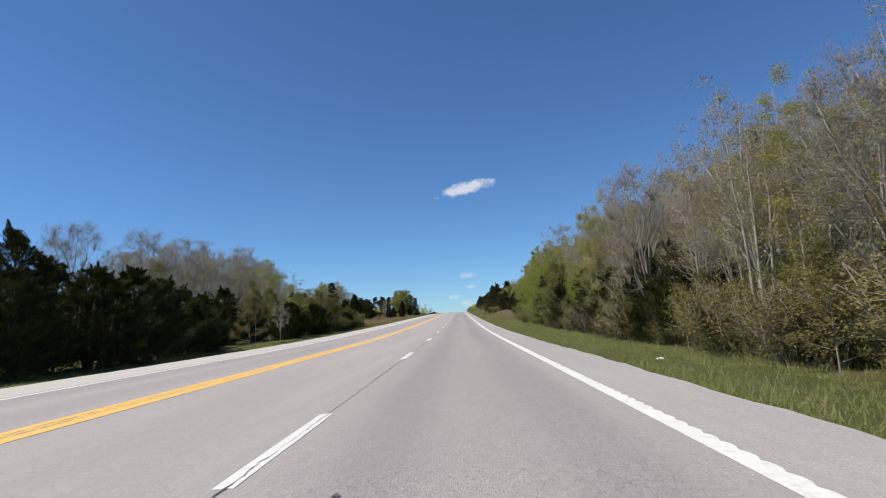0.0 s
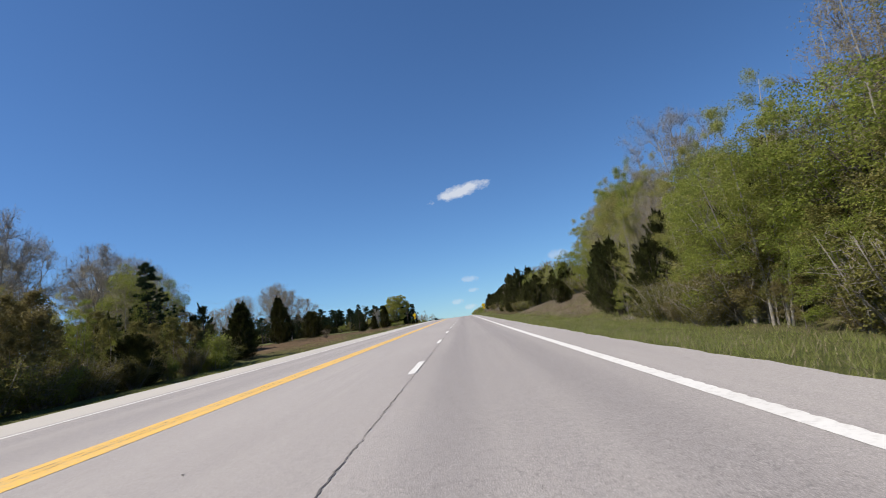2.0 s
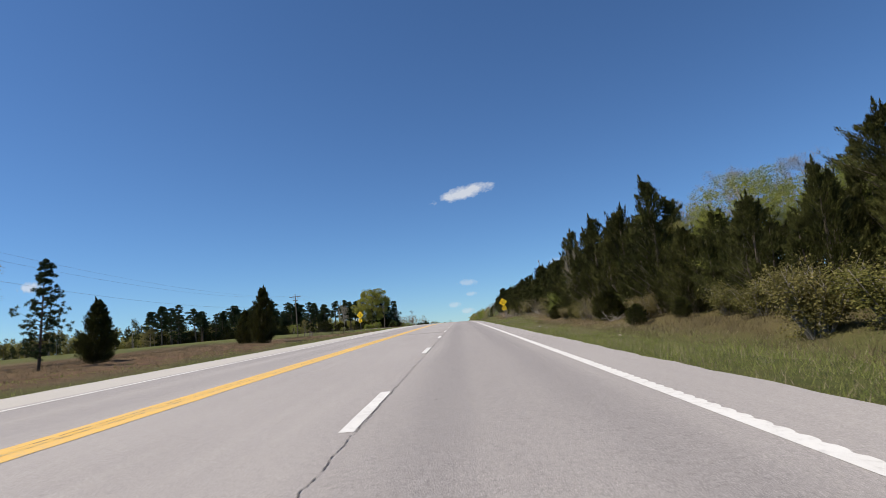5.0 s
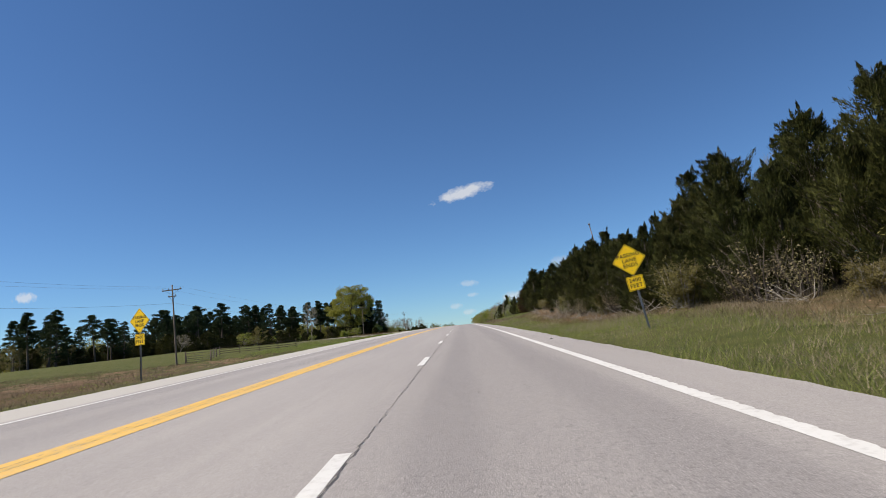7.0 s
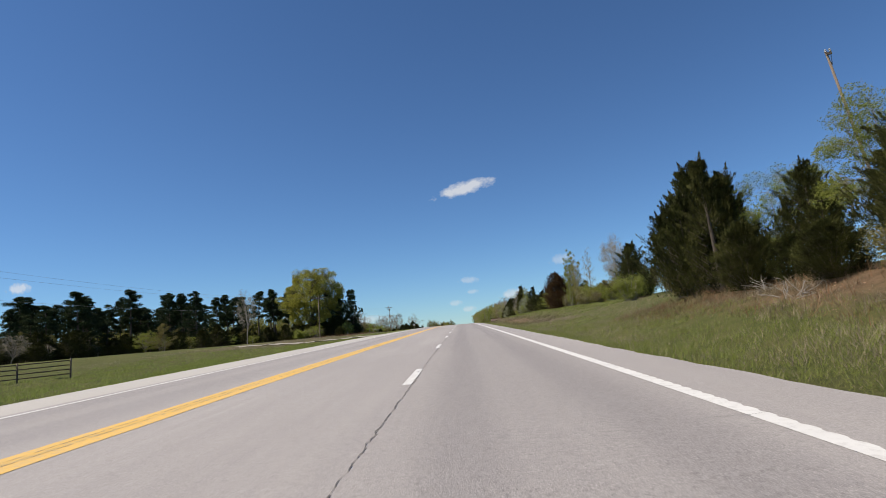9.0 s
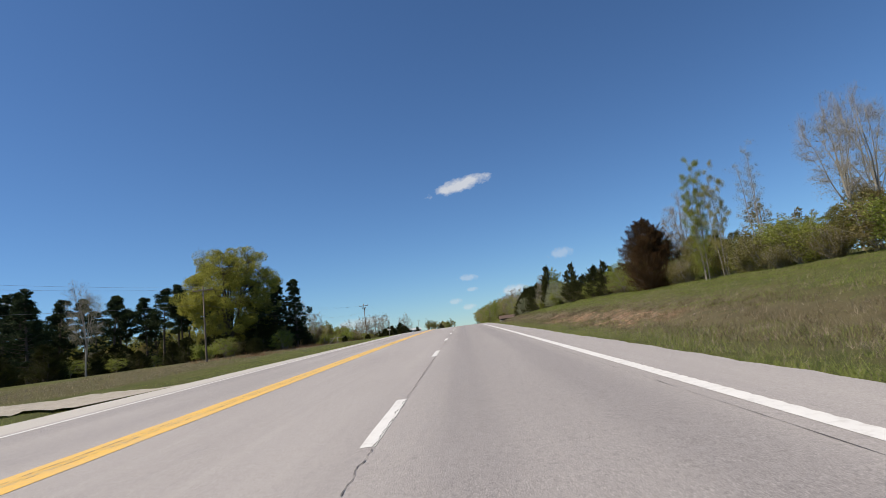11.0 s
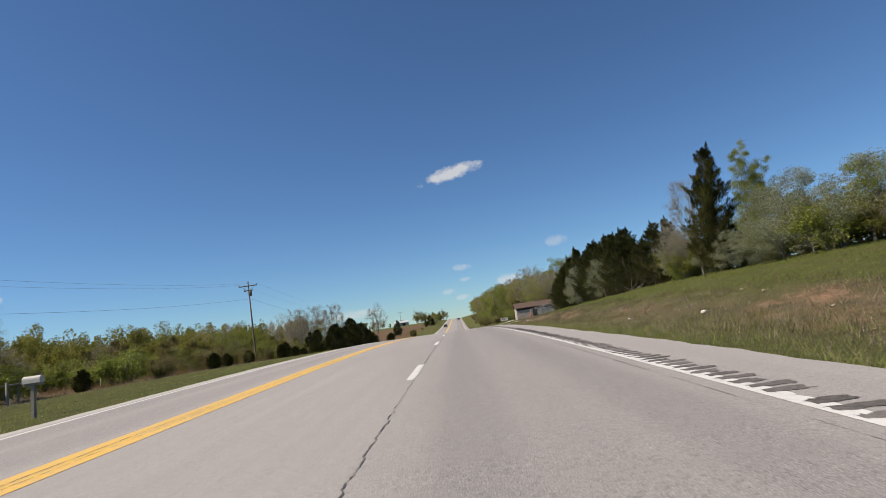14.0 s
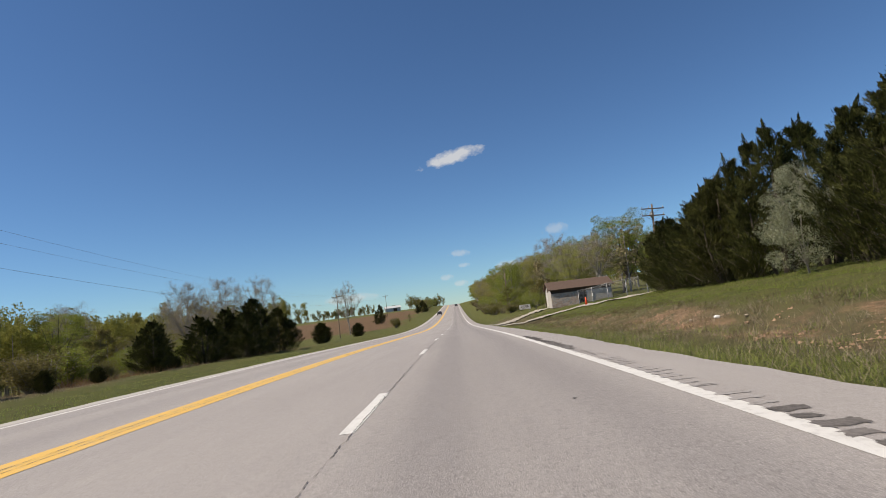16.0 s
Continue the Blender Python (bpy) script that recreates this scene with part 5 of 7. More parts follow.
# pines in a line on the left, the oak and its neighbours
row(["pine_a", "pine_b", "pine_c"], 297, 345, 2.6, -88, 5.0, 10.0, 1.0, 1.3, 65)
row(["pine_a", "pine_b", "pine_c"], 345, 412, 2.3, -86, 5.0, 12.4, 1.0, 1.35, 31)
row(["cedar_d", "thicket", "cedar_b"], 297, 412, 1.9, -93, 3.0, 4.6, .8, 1.6, 68)
row(["pine_b", "pine_a", "pine_c"], 372, 418, 2.6, -68, 7.0, 14.0, 1.2, 1.25, 32)
row(["pine_a", "pine_b"], 398, 420, 3.6, -51, 3.0, 14.5, 1.2, 1.1, 33)
row(["cedar_d", "thicket", "cedar_b", "bare_b", "cedar_d"], 318, 412, 1.9, -74, 8, 4.2, .8, 1.8, 16)
row(["cedar_b", "thicket", "cedar_d", "fresh_b"], 350, 412, 2.4, -57, 4, 3.8, .7, 1.6, 51)
plant("fresh_b", -64, 352, 4.6, 1.4)
plant("oak", -38.6, 386, 18.6, 1.0, turn=40)
for kind, x, y, h, s in (("pine_c", -28.6, 391, 12.2, 0.95), ("pine_c", -29.8, 395, 12.6, 0.9), ("pine_c", -33, 394, 11.5, 1.0), ("pine_c", -31.5, 389, 10, 1.0), ("cedar_b", -31, 387, 5, 1.5), ("cedar_b", -38, 392, 7, 1.5), ("cedar_d", -35, 391, 6.5, 1.5), ("thicket", -29.5, 386, 4, 1.3), ("cedar_d", -28.8, 393, 5, 1.4), ("pine_a", -36, 398, 12, 0.9), ("pine_c", -34.2, 388, 12.6, 1.1), ("pine_c", -31.6, 392.5, 13, 1.0), ("cedar_b", -37, 381, 3.6, 1.6), ("cedar_b", -41, 383, 3.8, 1.6), ("shrub_b", -39, 378, 2.6, 1.6), ("shrub_a", -36, 379, 2.6, 1.6), ("cedar_d", -45, 384, 4.4, 1.5), ("shrub_b", -28.5, 382.5, 3.4, 1.5), ("shrub_b", -34.5, 374, 3.2, 1.4),):
    plant(kind, x, y, h, s)
for kind, x, y, h, s in (("cedar_bush", -27, 366, 2.4, 1.1), ("shrub_a", -30, 388, 2.6, 1.4), ("bare_c", -30, 398, 9, 0.9), ("bare_b", -29, 405, 7, 1), ("bare_a", -46, 360, 12, 0.9), ("cedar_b", -33, 386, 5, 1.4), ("cedar_b", -44, 392, 6, 1.5),):
    plant(kind, x, y, h, s)
# the hedge and trees past the oak
row(["shrub_a", "shrub_b", "thicket", "shrub_a", "shrub_b"], 398, 505, 2.6, -29, 2.2, 2.7, .6, 1.5, 17)
row(["thicket", "bare_b", "shrub_a", "thicket"], 398, 520, 3.2, -37, 3.0, 4.2, .9, 1.35, 42)
plant("fresh_a", -40, 483, 8.5, 1.3)
row(["cedar_bush", "shrub_a", "cedar_bush"], 408, 500, 4.2, -22.6, 1.0, 1.3, .35, 1.0, 18)
for kind, x, y, h, s in (("cedar_d", -19.5, 480, 4.8, 1.4), ("cedar_b", -20.6, 485, 6.2, 1.4), ("cedar_d", -22, 476, 4.6, 1.4), ("cedar_b", -24, 471, 4.4, 1.4), ("cedar_b", -19.2, 489, 5.2, 1.3), ("bare_b", -33, 508, 12.6, 1.0), ("bare_b", -37, 503, 12.2, 1.0), ("bare_b", -31, 516, 13, .9), ("cedar_b", -23.5, 485, 5.6, 1.3), ("cedar_b", -25.5, 491, 5.8, 1.2),):
    plant(kind, x, y, h, s)
for kind, x, y, h, s in (("cedar_c", -22.6, 494, 5.4, 1.2), ("cedar_a", -27, 478, 4.6, 1.2), ("cedar_bush", -22, 521, 3.6, 1.1), ("cedar_bush", -24.6, 454.5, 2.5, .8), ("cedar_bush", -21.3, 441.6, 1.8, .8), ("fresh_b", -36, 462, 6.8, 1.1), ("spring_b", -44, 470, 8.6, 1.1), ("bare_a", -28.2, 580, 15, 1.1), ("bare_a", -46, 520, 13, 1.2), ("bare_b", -40, 512, 11, 1.3), ("bare_b", -50, 498, 11, 1.2), ("shrub_b", -24, 508, 3, 1.2), ("cedar_a", -27.5, 640, 7.5, 1.2), ("cedar_bush", -20, 545, 3, 1.1),):
    plant(kind, x, y, h, s)
for kind, x, y, h, s in (("cedar_bush", -17.5, 600, 2.5, 1.1), ("shrub_a", -16, 585, 2.6, 1.1), ("shrub_a", -15, 620, 2.8, 1.1),):
    plant(kind, x, y, h, s)
# the wood beyond the dip
row(["thicket", "shrub_a", "fresh_b", "shrub_b"], 524, 760, 3.4, 17.5, 2.0, 4.0, 1.0, 1.6, 47)
row(["shrub_a", "thicket", "shrub_dry"], 545, 740, 6.0, 11.5, 1.2, 1.8, .5, 1.5, 48)
row(["bare_c", "spring_b", "fresh_a", "bare_b"], 522, 700, 5.0, 24, 2.0, 11.0, 1.2, 1.2, 49)
row(["spring_a", "fresh_b", "spring_b", "bare_b"], 560, 900, 9, 19, 2, 12, 1.5, 1.1, 19)
row(["spring_b", "bare_b", "spring_a", "fresh_a"], 530, 760, 9, 29, 3, 14, 1.5, 1.2, 20)
row(["fresh_b", "shrub_a", "spring_b", "cedar_a"], 700, 960, 12, -17, 1.5, 6, 1.5, 1.2, 21)


def woods(name, label, spots, h, dh, mat, per, leaf, seed):
    """Distant woodland as one mass of stems and foliage."""
    rng = np.random.default_rng(seed)
    quads, t = [], Tubes()
    for x, y in spots:
        z, hh = float(ground_z(x, y)), max(3, h + rng.normal(0, dh))
        t.add([(x, y, z - .3), (x + rng.normal(0, .3), y, z + hh * .8)], [hh * .014, .03], 4)
        k = 13
        hub = rng.normal(0, 1, (k, 3))
        hub *= (rng.uniform(.35, .85, k) / np.linalg.norm(hub, axis=1))[:, None]
        own = rng.integers(0, k, per)
        c = rng.normal(0, 1, (per, 3))
        c *= (rng.uniform(.2, 1, per) ** .5 / np.linalg.norm(c, axis=1))[:, None] * rng.uniform(.22, .36, k)[own][:, None]
        c = (hub[own] + c) * (hh * .30, hh * .30, hh * .46) + (x, y, z + hh * .54)
        c[:, 2] = np.maximum(c[:, 2], z + .1)
        quads.append(scatter_tris(rng, c, rng.normal(0, 1, (per, 3)) + (0, 0, .3), leaf, leaf * .85, .5))
    ob = new(name, many(name, np.concatenate(quads), 3, MAT[mat]))
    tagged(ob, label, "woods", kind="stuff")
    part("trunks", t.mesh("trunks", MAT["grey_bark"]), ob)


rng = np.random.default_rng(5)


def spots(n, x0, x1, y0, y1):
    return np.c_[rng.uniform(x0, x1, n), rng.uniform(y0, y1, n)]


woods("far_woods", "hazy spring woodland across the valley", spots(340, -150, -58, 430, 640), 12.5, 1.1, "spring_dull", 1500, .34, 1)
woods("far_woods", "yellow-green thicket below the road", spots(130, -64, -40, 410, 525), 6.8, .9, "spring_dull", 2100, .18, 15)
woods("far_woods", "yellow-green woodland on the far slope", spots(260, -420, -140, 480, 950), 22, 1.6, "spring_dull", 900, .9, 2)
woods("far_woods", "wooded ridge on the skyline", spots(160, -1000, -300, 700, 1500), 17, 2, "brush", 420, 1.1, 3)
woods("far_woods", "budding brown woodland on the hill", spots(150, 22, 80, 525, 900), 14, 1.5, "bud", 800, .45, 4)
woods("far_woods", "yellow-green woodland on the hill", spots(150, 22, 100, 545, 1000), 13, 1.5, "spring", 800, .45, 5)
woods("far_woods", "dull green wood behind the roadside trees", spots(70, 25, 50, 0, 130), 10, 1.2, "brush", 1300, .20, 6)
woods("far_woods", "dark wood behind the cedars", spots(50, 24, 50, 150, 290), 8, 1.2, "brush", 900, .26, 7)
woods("far_woods", "brushy wood behind the slope", spots(70, 28, 60, 300, 500), 6.5, 1.2, "brush", 1100, .20, 8)
woods("far_woods", "dull green woodland beyond the roadside trees", spots(80, -120, -55, 20, 190), 10, 1.5, "brush", 900, .34, 9)
woods("far_woods", "low dull woodland along the skyline", spots(130, -330, -105, 200, 480), 9, 1.5, "brush", 560, .5, 10)
woods("far_woods", "low dark woodland behind the open field", spots(90, -330, -90, 330, 620), 11, 1.5, "cedar", 420, .55, 12)
woods("far_woods", "wooded rise beyond the brown field", spots(120, -420, -60, 850, 1150), 9, 1.5, "brush", 420, .6, 14)
woods("far_woods", "trees on the far crest of the road", spots(24, -45, -9, 880, 990), 9, 1.5, "brush", 400, .5, 11)

# ---- grass ----
def blades(name, label, n, x0, x1, y0, y1, h, dh, width, mat, seed, keep=None):
    rng = np.random.default_rng(seed)
    x, y = rng.uniform(x0, x1, n), rng.uniform(y0, y1, n)
    tuft = np.sin(x * 3.1 + np.sin(y * 1.7) * 2) * np.sin(y * 2.3 + x) + .6 * np.sin(y * .31 + x * .9)
    ok = tuft + rng.normal(0, .7, n) > -.35
    if keep is not None:
        ok &= keep(x, y)
    x, y, tuft = x[ok], y[ok], tuft[ok]
    n = len(x)
    z = ground_z(x, y) - .02
    hh = np.clip(h + dh * rng.normal(0, 1, n) + .3 * h * tuft, .04, None)
    az, ln = rng.uniform(0, 6.28, n), rng.normal(0, .5, (n, 2))
    w = .62 * width * rng.uniform(.6, 1.5, n)
    a = np.c_[x - np.cos(az) * w, y - np.sin(az) * w, z]
    b = np.c_[x + np.cos(az) * w, y + np.sin(az) * w, z]
    c = np.c_[x + ln[:, 0] * hh, y + ln[:, 1] * hh, z + hh]
    tagged(new(name, many(name, np.stack([a, b, c], 1), 3, MAT[mat])), label, "grass", kind="stuff")


def off_clay(x, y):
    """Blades stand thin on the bare clay of the cut."""
    bare = (x > 7.6) & (x < 11.2) & (y > 314) & (y < 470) & ((y < 348) | (y > 416)) & (np.sin(y * .35 + x) + np.sin(y * .9 + 2) * .6 + np.sin(x * 2.1 + y * .2) * .5 > .1)
    return ~bare | (np.sin(x * 37 + y * 53) > .6)


blades("grass", "green verge grass beside the shoulder", 430000, 4.75, 9.5, -6, 480, .115, .05, .008, "grass", 1, off_clay)
blades("grass", "thick grass fringe along the pavement edge", 90000, 4.72, 5.3, -6, 480, .085, .035, .007, "grass", 2)
blades("dry_grass", "dry straw-coloured grass on the bank", 90000, 6.5, 16, 98, 520, .16, .06, .010, "straw", 3, lambda x, y: off_clay(x, y) & ((y < 140) | (y > 200)) & ((y < 350) | (x < 11.6)))
blades("dry_grass", "straw mixed into the verge grass", 140000, 5.0, 10, -6, 480, .14, .06, .006, "straw", 4, off_clay)
blades("grass", "green grass on the upper slope", 300000, 11.0, 22, 285, 500, .10, .04, .010, "lush", 5)
blades("grass", "short grass beside the far lane", 150000, -14.5, -8.6, 5, 480, .07, .03, .012, "grass", 6, lambda x, y: x < left_edge(y) - .08)
blades("grass", "lush green grass before the fence", 100000, -30, -10.5, 236, 300, .13, .06, .014, "lush", 24)
blades("grass", "lush green verge below the cedars", 80000, 4.9, 9.8, 205, 300, .12, .05, .008, "lush", 27)
blades("dry_grass", "pale straw in the verge below the cedars", 110000, 5.6, 10.8, 160, 300, .16, .07, .008, "straw", 28, lambda x, y: np.sin(y * .8 + x * 1.6) + np.sin(y * .37 - x) > .2)
blades("dry_grass", "dry grass and weeds on open ground", 50000, -34, -19, 285, 480, .14, .07, .016, "straw", 7)
blades("grass", "weedy grass under the trees", 40000, 8.5, 14, -6, 130, .16, .07, .013, "grass", 8)
blades("dry_grass", "tall reddish weeds along the hedge", 22000, -30, -21.5, 352, 500, .42, .16, .018, "red_weed", 9, lambda x, y: np.sin(y * .23 + 1) + np.sin(y * .61 + x * .4) > .1)

blades("dry_grass", "tall mauve-brown weeds on the bank", 26000, 7.6, 11.8, 335, 470, .17, .07, .008, "weed", 12, lambda x, y: np.sin(y * .6 + x) + np.sin(y * 1.7 - x * 2) > .1)
blades("dry_grass", "reddish dead weeds on the bank below the cedars", 13000, 8.4, 11.6, 222, 266, .20, .09, .011, "red_weed", 16, lambda x, y: np.sin(y * 1.1 + x * 2) + np.sin(y * 2.3 - x) > -.4)
blades("dry_grass", "brown weeds and seedlings under the cedars", 60000, 8.4, 12.6, 142, 266, .18, .09, .011, "brown_weed", 13)
blades("dry_grass", "brown weeds hanging on the cut bank", 150000, 7.2, 12.5, 298, 486, .15, .08, .010, "brown_weed", 22, lambda x, y: np.sin(y * .7 + x * 1.9) + np.sin(y * 1.9 - x * 2.7) + .6 * np.sin(y * .17) > np.where((y > 428) & (y < 449) & (x > 8) & (x < 10.6), 1.0, -.3))
blades("dry_grass", "brown stalks in the grass of the upper slope", 22000, 10.6, 21, 290, 490, .13, .06, .009, "brown_weed", 23)
blades("dry_grass", "tall dead weeds over the open bank", 60000, 10.0, 18, 99, 140, .22, .10, .008, "weed", 18)
blades("dry_grass", "pale straw over the open bank", 60000, 9.2, 18, 97, 140, .19, .09, .008, "straw", 19)
blades("grass", "green tufts among the straw of the open bank", 60000, 7.5, 17, 97, 142, .14, .06, .008, "grass", 25, lambda x, y: np.sin(y * .9 + x * 1.4) + np.sin(y * .33 - x * .7) > .3)
blades("dry_grass", "brown stalks among the straw of the open bank", 40000, 8.5, 17, 97, 142, .18, .08, .008, "brown_weed", 26, lambda x, y: np.sin(y * .7 - x * 1.1) + np.sin(y * .41 + x * .5) > .2)
blades("dry_grass", "brown stubble on the bare soil", 150000, -46, -11.2, 92, 232, .13, .07, .012, "brown_weed", 20)
blades("grass", "rank tufts of tall verge grass", 90000, 4.9, 8.6, -6, 480, .20, .09, .009, "grass", 21, lambda x, y: np.sin(y * 1.7 + x * 2.9) + np.sin(y * 4.3 - x * 1.9) > .5)
blades("grass", "rank green tufts on the cut bank", 26000, 7.4, 13, 300, 460, .13, .06, .010, "grass", 14, lambda x, y: np.sin(y * .9 + x * 2.2) + np.sin(y * 2.7 - x * 1.3) > .6)
blades("dry_grass", "grey straw tufts among the clay", 60000, 7.4, 13.5, 298, 356, .12, .05, .010, "straw", 17, lambda x, y: np.sin(y * 1.9 + x * 2.7) + np.sin(y * 4.1 - x * 3.3) > .5)
blades("dry_grass", "straw tufts clinging to the clay bank", 45000, 7.0, 11.8, 350, 456, .14, .06, .010, "straw", 10, lambda x, y: np.sin(y * .8 + x * 1.7) + np.sin(y * 2.1 - x * 3.3) > -.2)


# ---- road signs ----
def rounded(points, r, seg=4):
    """The outline of a convex polygon with rounded corners."""
    out, n = [], len(points)
    for i in range(n):
        p, a, b = Vector(points[i]), Vector(points[i - 1]), Vector(points[(i + 1) % n])
        u, w = (a - p).normalized(), (b - p).normalized()
        for k in range(seg + 1):
            s = k / seg
            out.append(p + u * r * (1 - s) ** 2 + w * r * s ** 2)
    return out


def slab(name, outline, y, thick, mat):
    """A plate in the xz plane, thick metres deep from y."""
    n = len(outline)
    v = [(p[0], y, p[1]) for p in outline] + [(p[0], y + thick, p[1]) for p in outline]
    f = [tuple(range(n))[::-1], tuple(range(n, 2 * n))] + [(i, (i + 1) % n, (i + 1) % n + n, i + n) for i in range(n)]
    return mesh_of(name, v, f, mat)


def rim(name, outer, inner, y, mat):
    n = len(outer)
    v = [(p[0], y, p[1]) for p in outer] + [(p[0], y, p[1]) for p in inner]
    return mesh_of(name, v, [(i, i + n, (i + 1) % n + n, (i + 1) % n) for i in range(n)], mat)


def lettering(text, size, x, y, z, parent, mat="sign_black"):
    cu = bpy.data.curves.new("lettering", "FONT")
    cu.body, cu.size, cu.align_x, cu.align_y, cu.extrude, cu.space_character = text, size, "CENTER", "CENTER", .001, 1.12
    cu.offset = size * .018
    tmp = bpy.data.objects.new("lettering", cu)
    me = bpy.data.meshes.new_from_object(tmp)
    bpy.data.objects.remove(tmp)
    me.materials.clear()
    me.materials.append(MAT[mat])
    part("lettering", me, parent, "black capital lettering", pose(x, y, z, 90, 0, 0))


def lane_sign(x, y, centre_z, lean, turn):
    ob = new("road_sign")
    half = .535
    plate_z, post_top = centre_z - .77, centre_z + .45
    posts = bmesh.new()
    for sx, sy, w, d in ((0, .03, .055, .006), (-.0275, .012, .006, .036), (.0275, .012, .006, .036)):
        bmesh.ops.create_cube(posts, size=1, matrix=Matrix.Translation((sx, sy + .02, post_top / 2 - .2)) @ Matrix.Diagonal((w, d, post_top + .4, 1)))
    part("post", from_bm("post", posts, MAT["steel"]), ob, "galvanised channel post")
    dia = lambda h, r: [p + Vector((0, centre_z)) for p in rounded([(0, h), (h, 0), (0, -h), (-h, 0)], r)]
    panel = part("panel", slab("panel", dia(half, .06), 0, .004, MAT["sign_yellow"]), ob, "yellow diamond panel")
    part("border", rim("border", dia(half - .022, .055), dia(half - .040, .052), -.002, MAT["sign_black"]), panel)
    for k, word in enumerate(("PASSING", "LANE", "ENDS")):
        lettering(word, .172, 0, -.003, centre_z + .145 - k * .165, panel)
    rec = lambda w, h, r: [p + Vector((0, plate_z)) for p in rounded([(-w, -h), (-w, h), (w, h), (w, -h)], r)]
    plaque = part("plaque", slab("plaque", rec(.262, .23, .04), 0, .004, MAT["sign_yellow"]), ob, "small yellow distance plaque")
    part("border", rim("border", rec(.248, .216, .035), rec(.234, .202, .03), -.002, MAT["sign_black"]), plaque)
    for k, word in enumerate(("2400", "FEET")):
        lettering(word, .175, 0, -.003, plate_z + .09 - k * .175, plaque)
    bolts = bmesh.new()
    for z in (centre_z + .34, centre_z - .36, plate_z + .17, plate_z - .17):
        bmesh.ops.create_uvsphere(bolts, u_segments=8, v_segments=5, radius=.012, matrix=Matrix.Translation((0, -.004, z)))
    part("bolts", from_bm("bolts", bolts, MAT["steel"], True), ob)
    ob.matrix_basis = pose(x, y, float(ground_z(x, y)), 0, lean, turn)
    tagged(ob, "yellow diamond warning sign with distance plaque on a steel post", "road sign", "passing lane signs")


lane_sign(6.95, 202.6, 2.26, -8, -12)
lane_sign(-12.2, 207.5, 2.44, 0, -18)


# ---- utility poles and lines ----
def utility_pole(x, y, h, arms, can, lean=(0, 0), turn=0, colour="pole_wood", r=.15):
    ob = new("utility_pole")
    t = Tubes()
    t.add([(0, 0, -.4), (0, 0, h * .5), (0, 0, h)], [r, r * .83, r * .63], 12)
    part("shaft", t.mesh("shaft", MAT[colour]), ob)
    for z, w in arms:
        arm = part("crossarm", from_bm("crossarm", block(w, .10, .12, .01, (0, -.14, z)), MAT[colour]), ob)
        for s in (-.46, -.16, .46) if w > 1.5 else (-.4, .4):
            bm = bmesh.new()
            for k, r in enumerate((.035, .065, .035, .055)):
                bmesh.ops.create_cone(bm, cap_ends=True, segments=10, radius1=r, radius2=r * .8, depth=.05, matrix=Matrix.Translation((s * w, -.14, z + .145 + .045 * k)))
            part("insulator", from_bm("insulator", bm, MAT["porcelain"], True), arm)
        b = Tubes()
        b.add([(-.35 * w, -.14, z), (0, -.12, z - .55)], [.015, .015], 5)
        b.add([(.35 * w, -.14, z), (0, -.12, z - .55)], [.015, .015], 5)
        part("brace", b.mesh("brace", MAT["steel"]), ob)
    if can:
        bm = bmesh.new()
        bmesh.ops.create_cone(bm, cap_ends=True, segments=16, radius1=.2, radius2=.2, depth=.62, matrix=Matrix.Translation((.05, .34, can)))
        bmesh.ops.create_cone(bm, cap_ends=True, segments=16, radius1=.21, radius2=.1, depth=.08, matrix=Matrix.Translation((.05, .34, can + .35)))
        part("transformer", from_bm("transformer", bm, MAT["steel"], True), ob, "grey transformer can")
    ob.matrix_basis = pose(x, y, float(ground_z(x, y)), lean[0], lean[1], turn)
    return tagged(ob, "weathered wooden utility pole with crossarm", "utility pole", "utility poles")


POLE_R = .115
poles = [(-34, 165, 9.6, [(9.1, 2.4)], 0), (-33.7, 252.4, 9.8, [(9.1, 2.4), (8.3, 1.0)], 0), (-29, 356, 8.9, [(8.3, 2.4)], 0), (-25.2, 443.6, 10.6, [(9.9, 2.4), (9.3, 1.2)], 9.0), (-27.0, 560, 10.5, [(9.9, 2.4)], 0), (-29.5, 679, 11.0, [(10.4, 2.4)], 0)]
for (x, y, h, arms, can), lean in zip(poles, (.4, -1.8, .5, -.6, .7, -.3)):
    utility_pole(x, y, h, arms, can, (0, lean), r=POLE_R)
utility_pole(22.5, 265.2, 11.0, [(10.8, .3)], 0, (0, -9), r=.09)
utility_pole(13.9, 560, 10.6, [(10.2, 1.2)], 0)
utility_pole(24.6, 489, 9.9, [(9.3, 2.6), (8.5, 2.6)], 8.7, (0, 3))


def span(p, q, sag, r):
    t = Tubes()
    pts = [np.array(p) + (np.array(q) - np.array(p)) * s - np.array((0, 0, sag * 4 * s * (1 - s))) for s in np.linspace(0, 1, 15)]
    t.add(pts, [r] * 15, 4)
    tagged(new("power_line", t.mesh("power_line", MAT["wire"])), "thin sagging overhead power line between poles", "power line", "power lines")


for (x0, y0, h0, a0, _), (x1, y1, h1, a1, _) in zip(poles, poles[1:]):
    for s, k, r in ((-.46, .30, .006), (.46, .30, .006), (.0, -1.6, .009)):
        span((x0 + s * 2.4, y0 - .14, float(ground_z(x0, y0)) + a0[0][0] + k), (x1 + s * 2.4, y1 - .14, float(ground_z(x1, y1)) + a1[0][0] + k), 1.6, r)
x0, y0 = poles[0][0] - 2, poles[0][1] - 90
for s, k in ((-1.1, .3), (1.1, .3)):
    span((x0 + s, y0, float(ground_z(x0, y0)) + 9.4), (poles[0][0] + s, poles[0][1], float(ground_z(poles[0][0], poles[0][1])) + 9.1 + k), 1.6, .006)


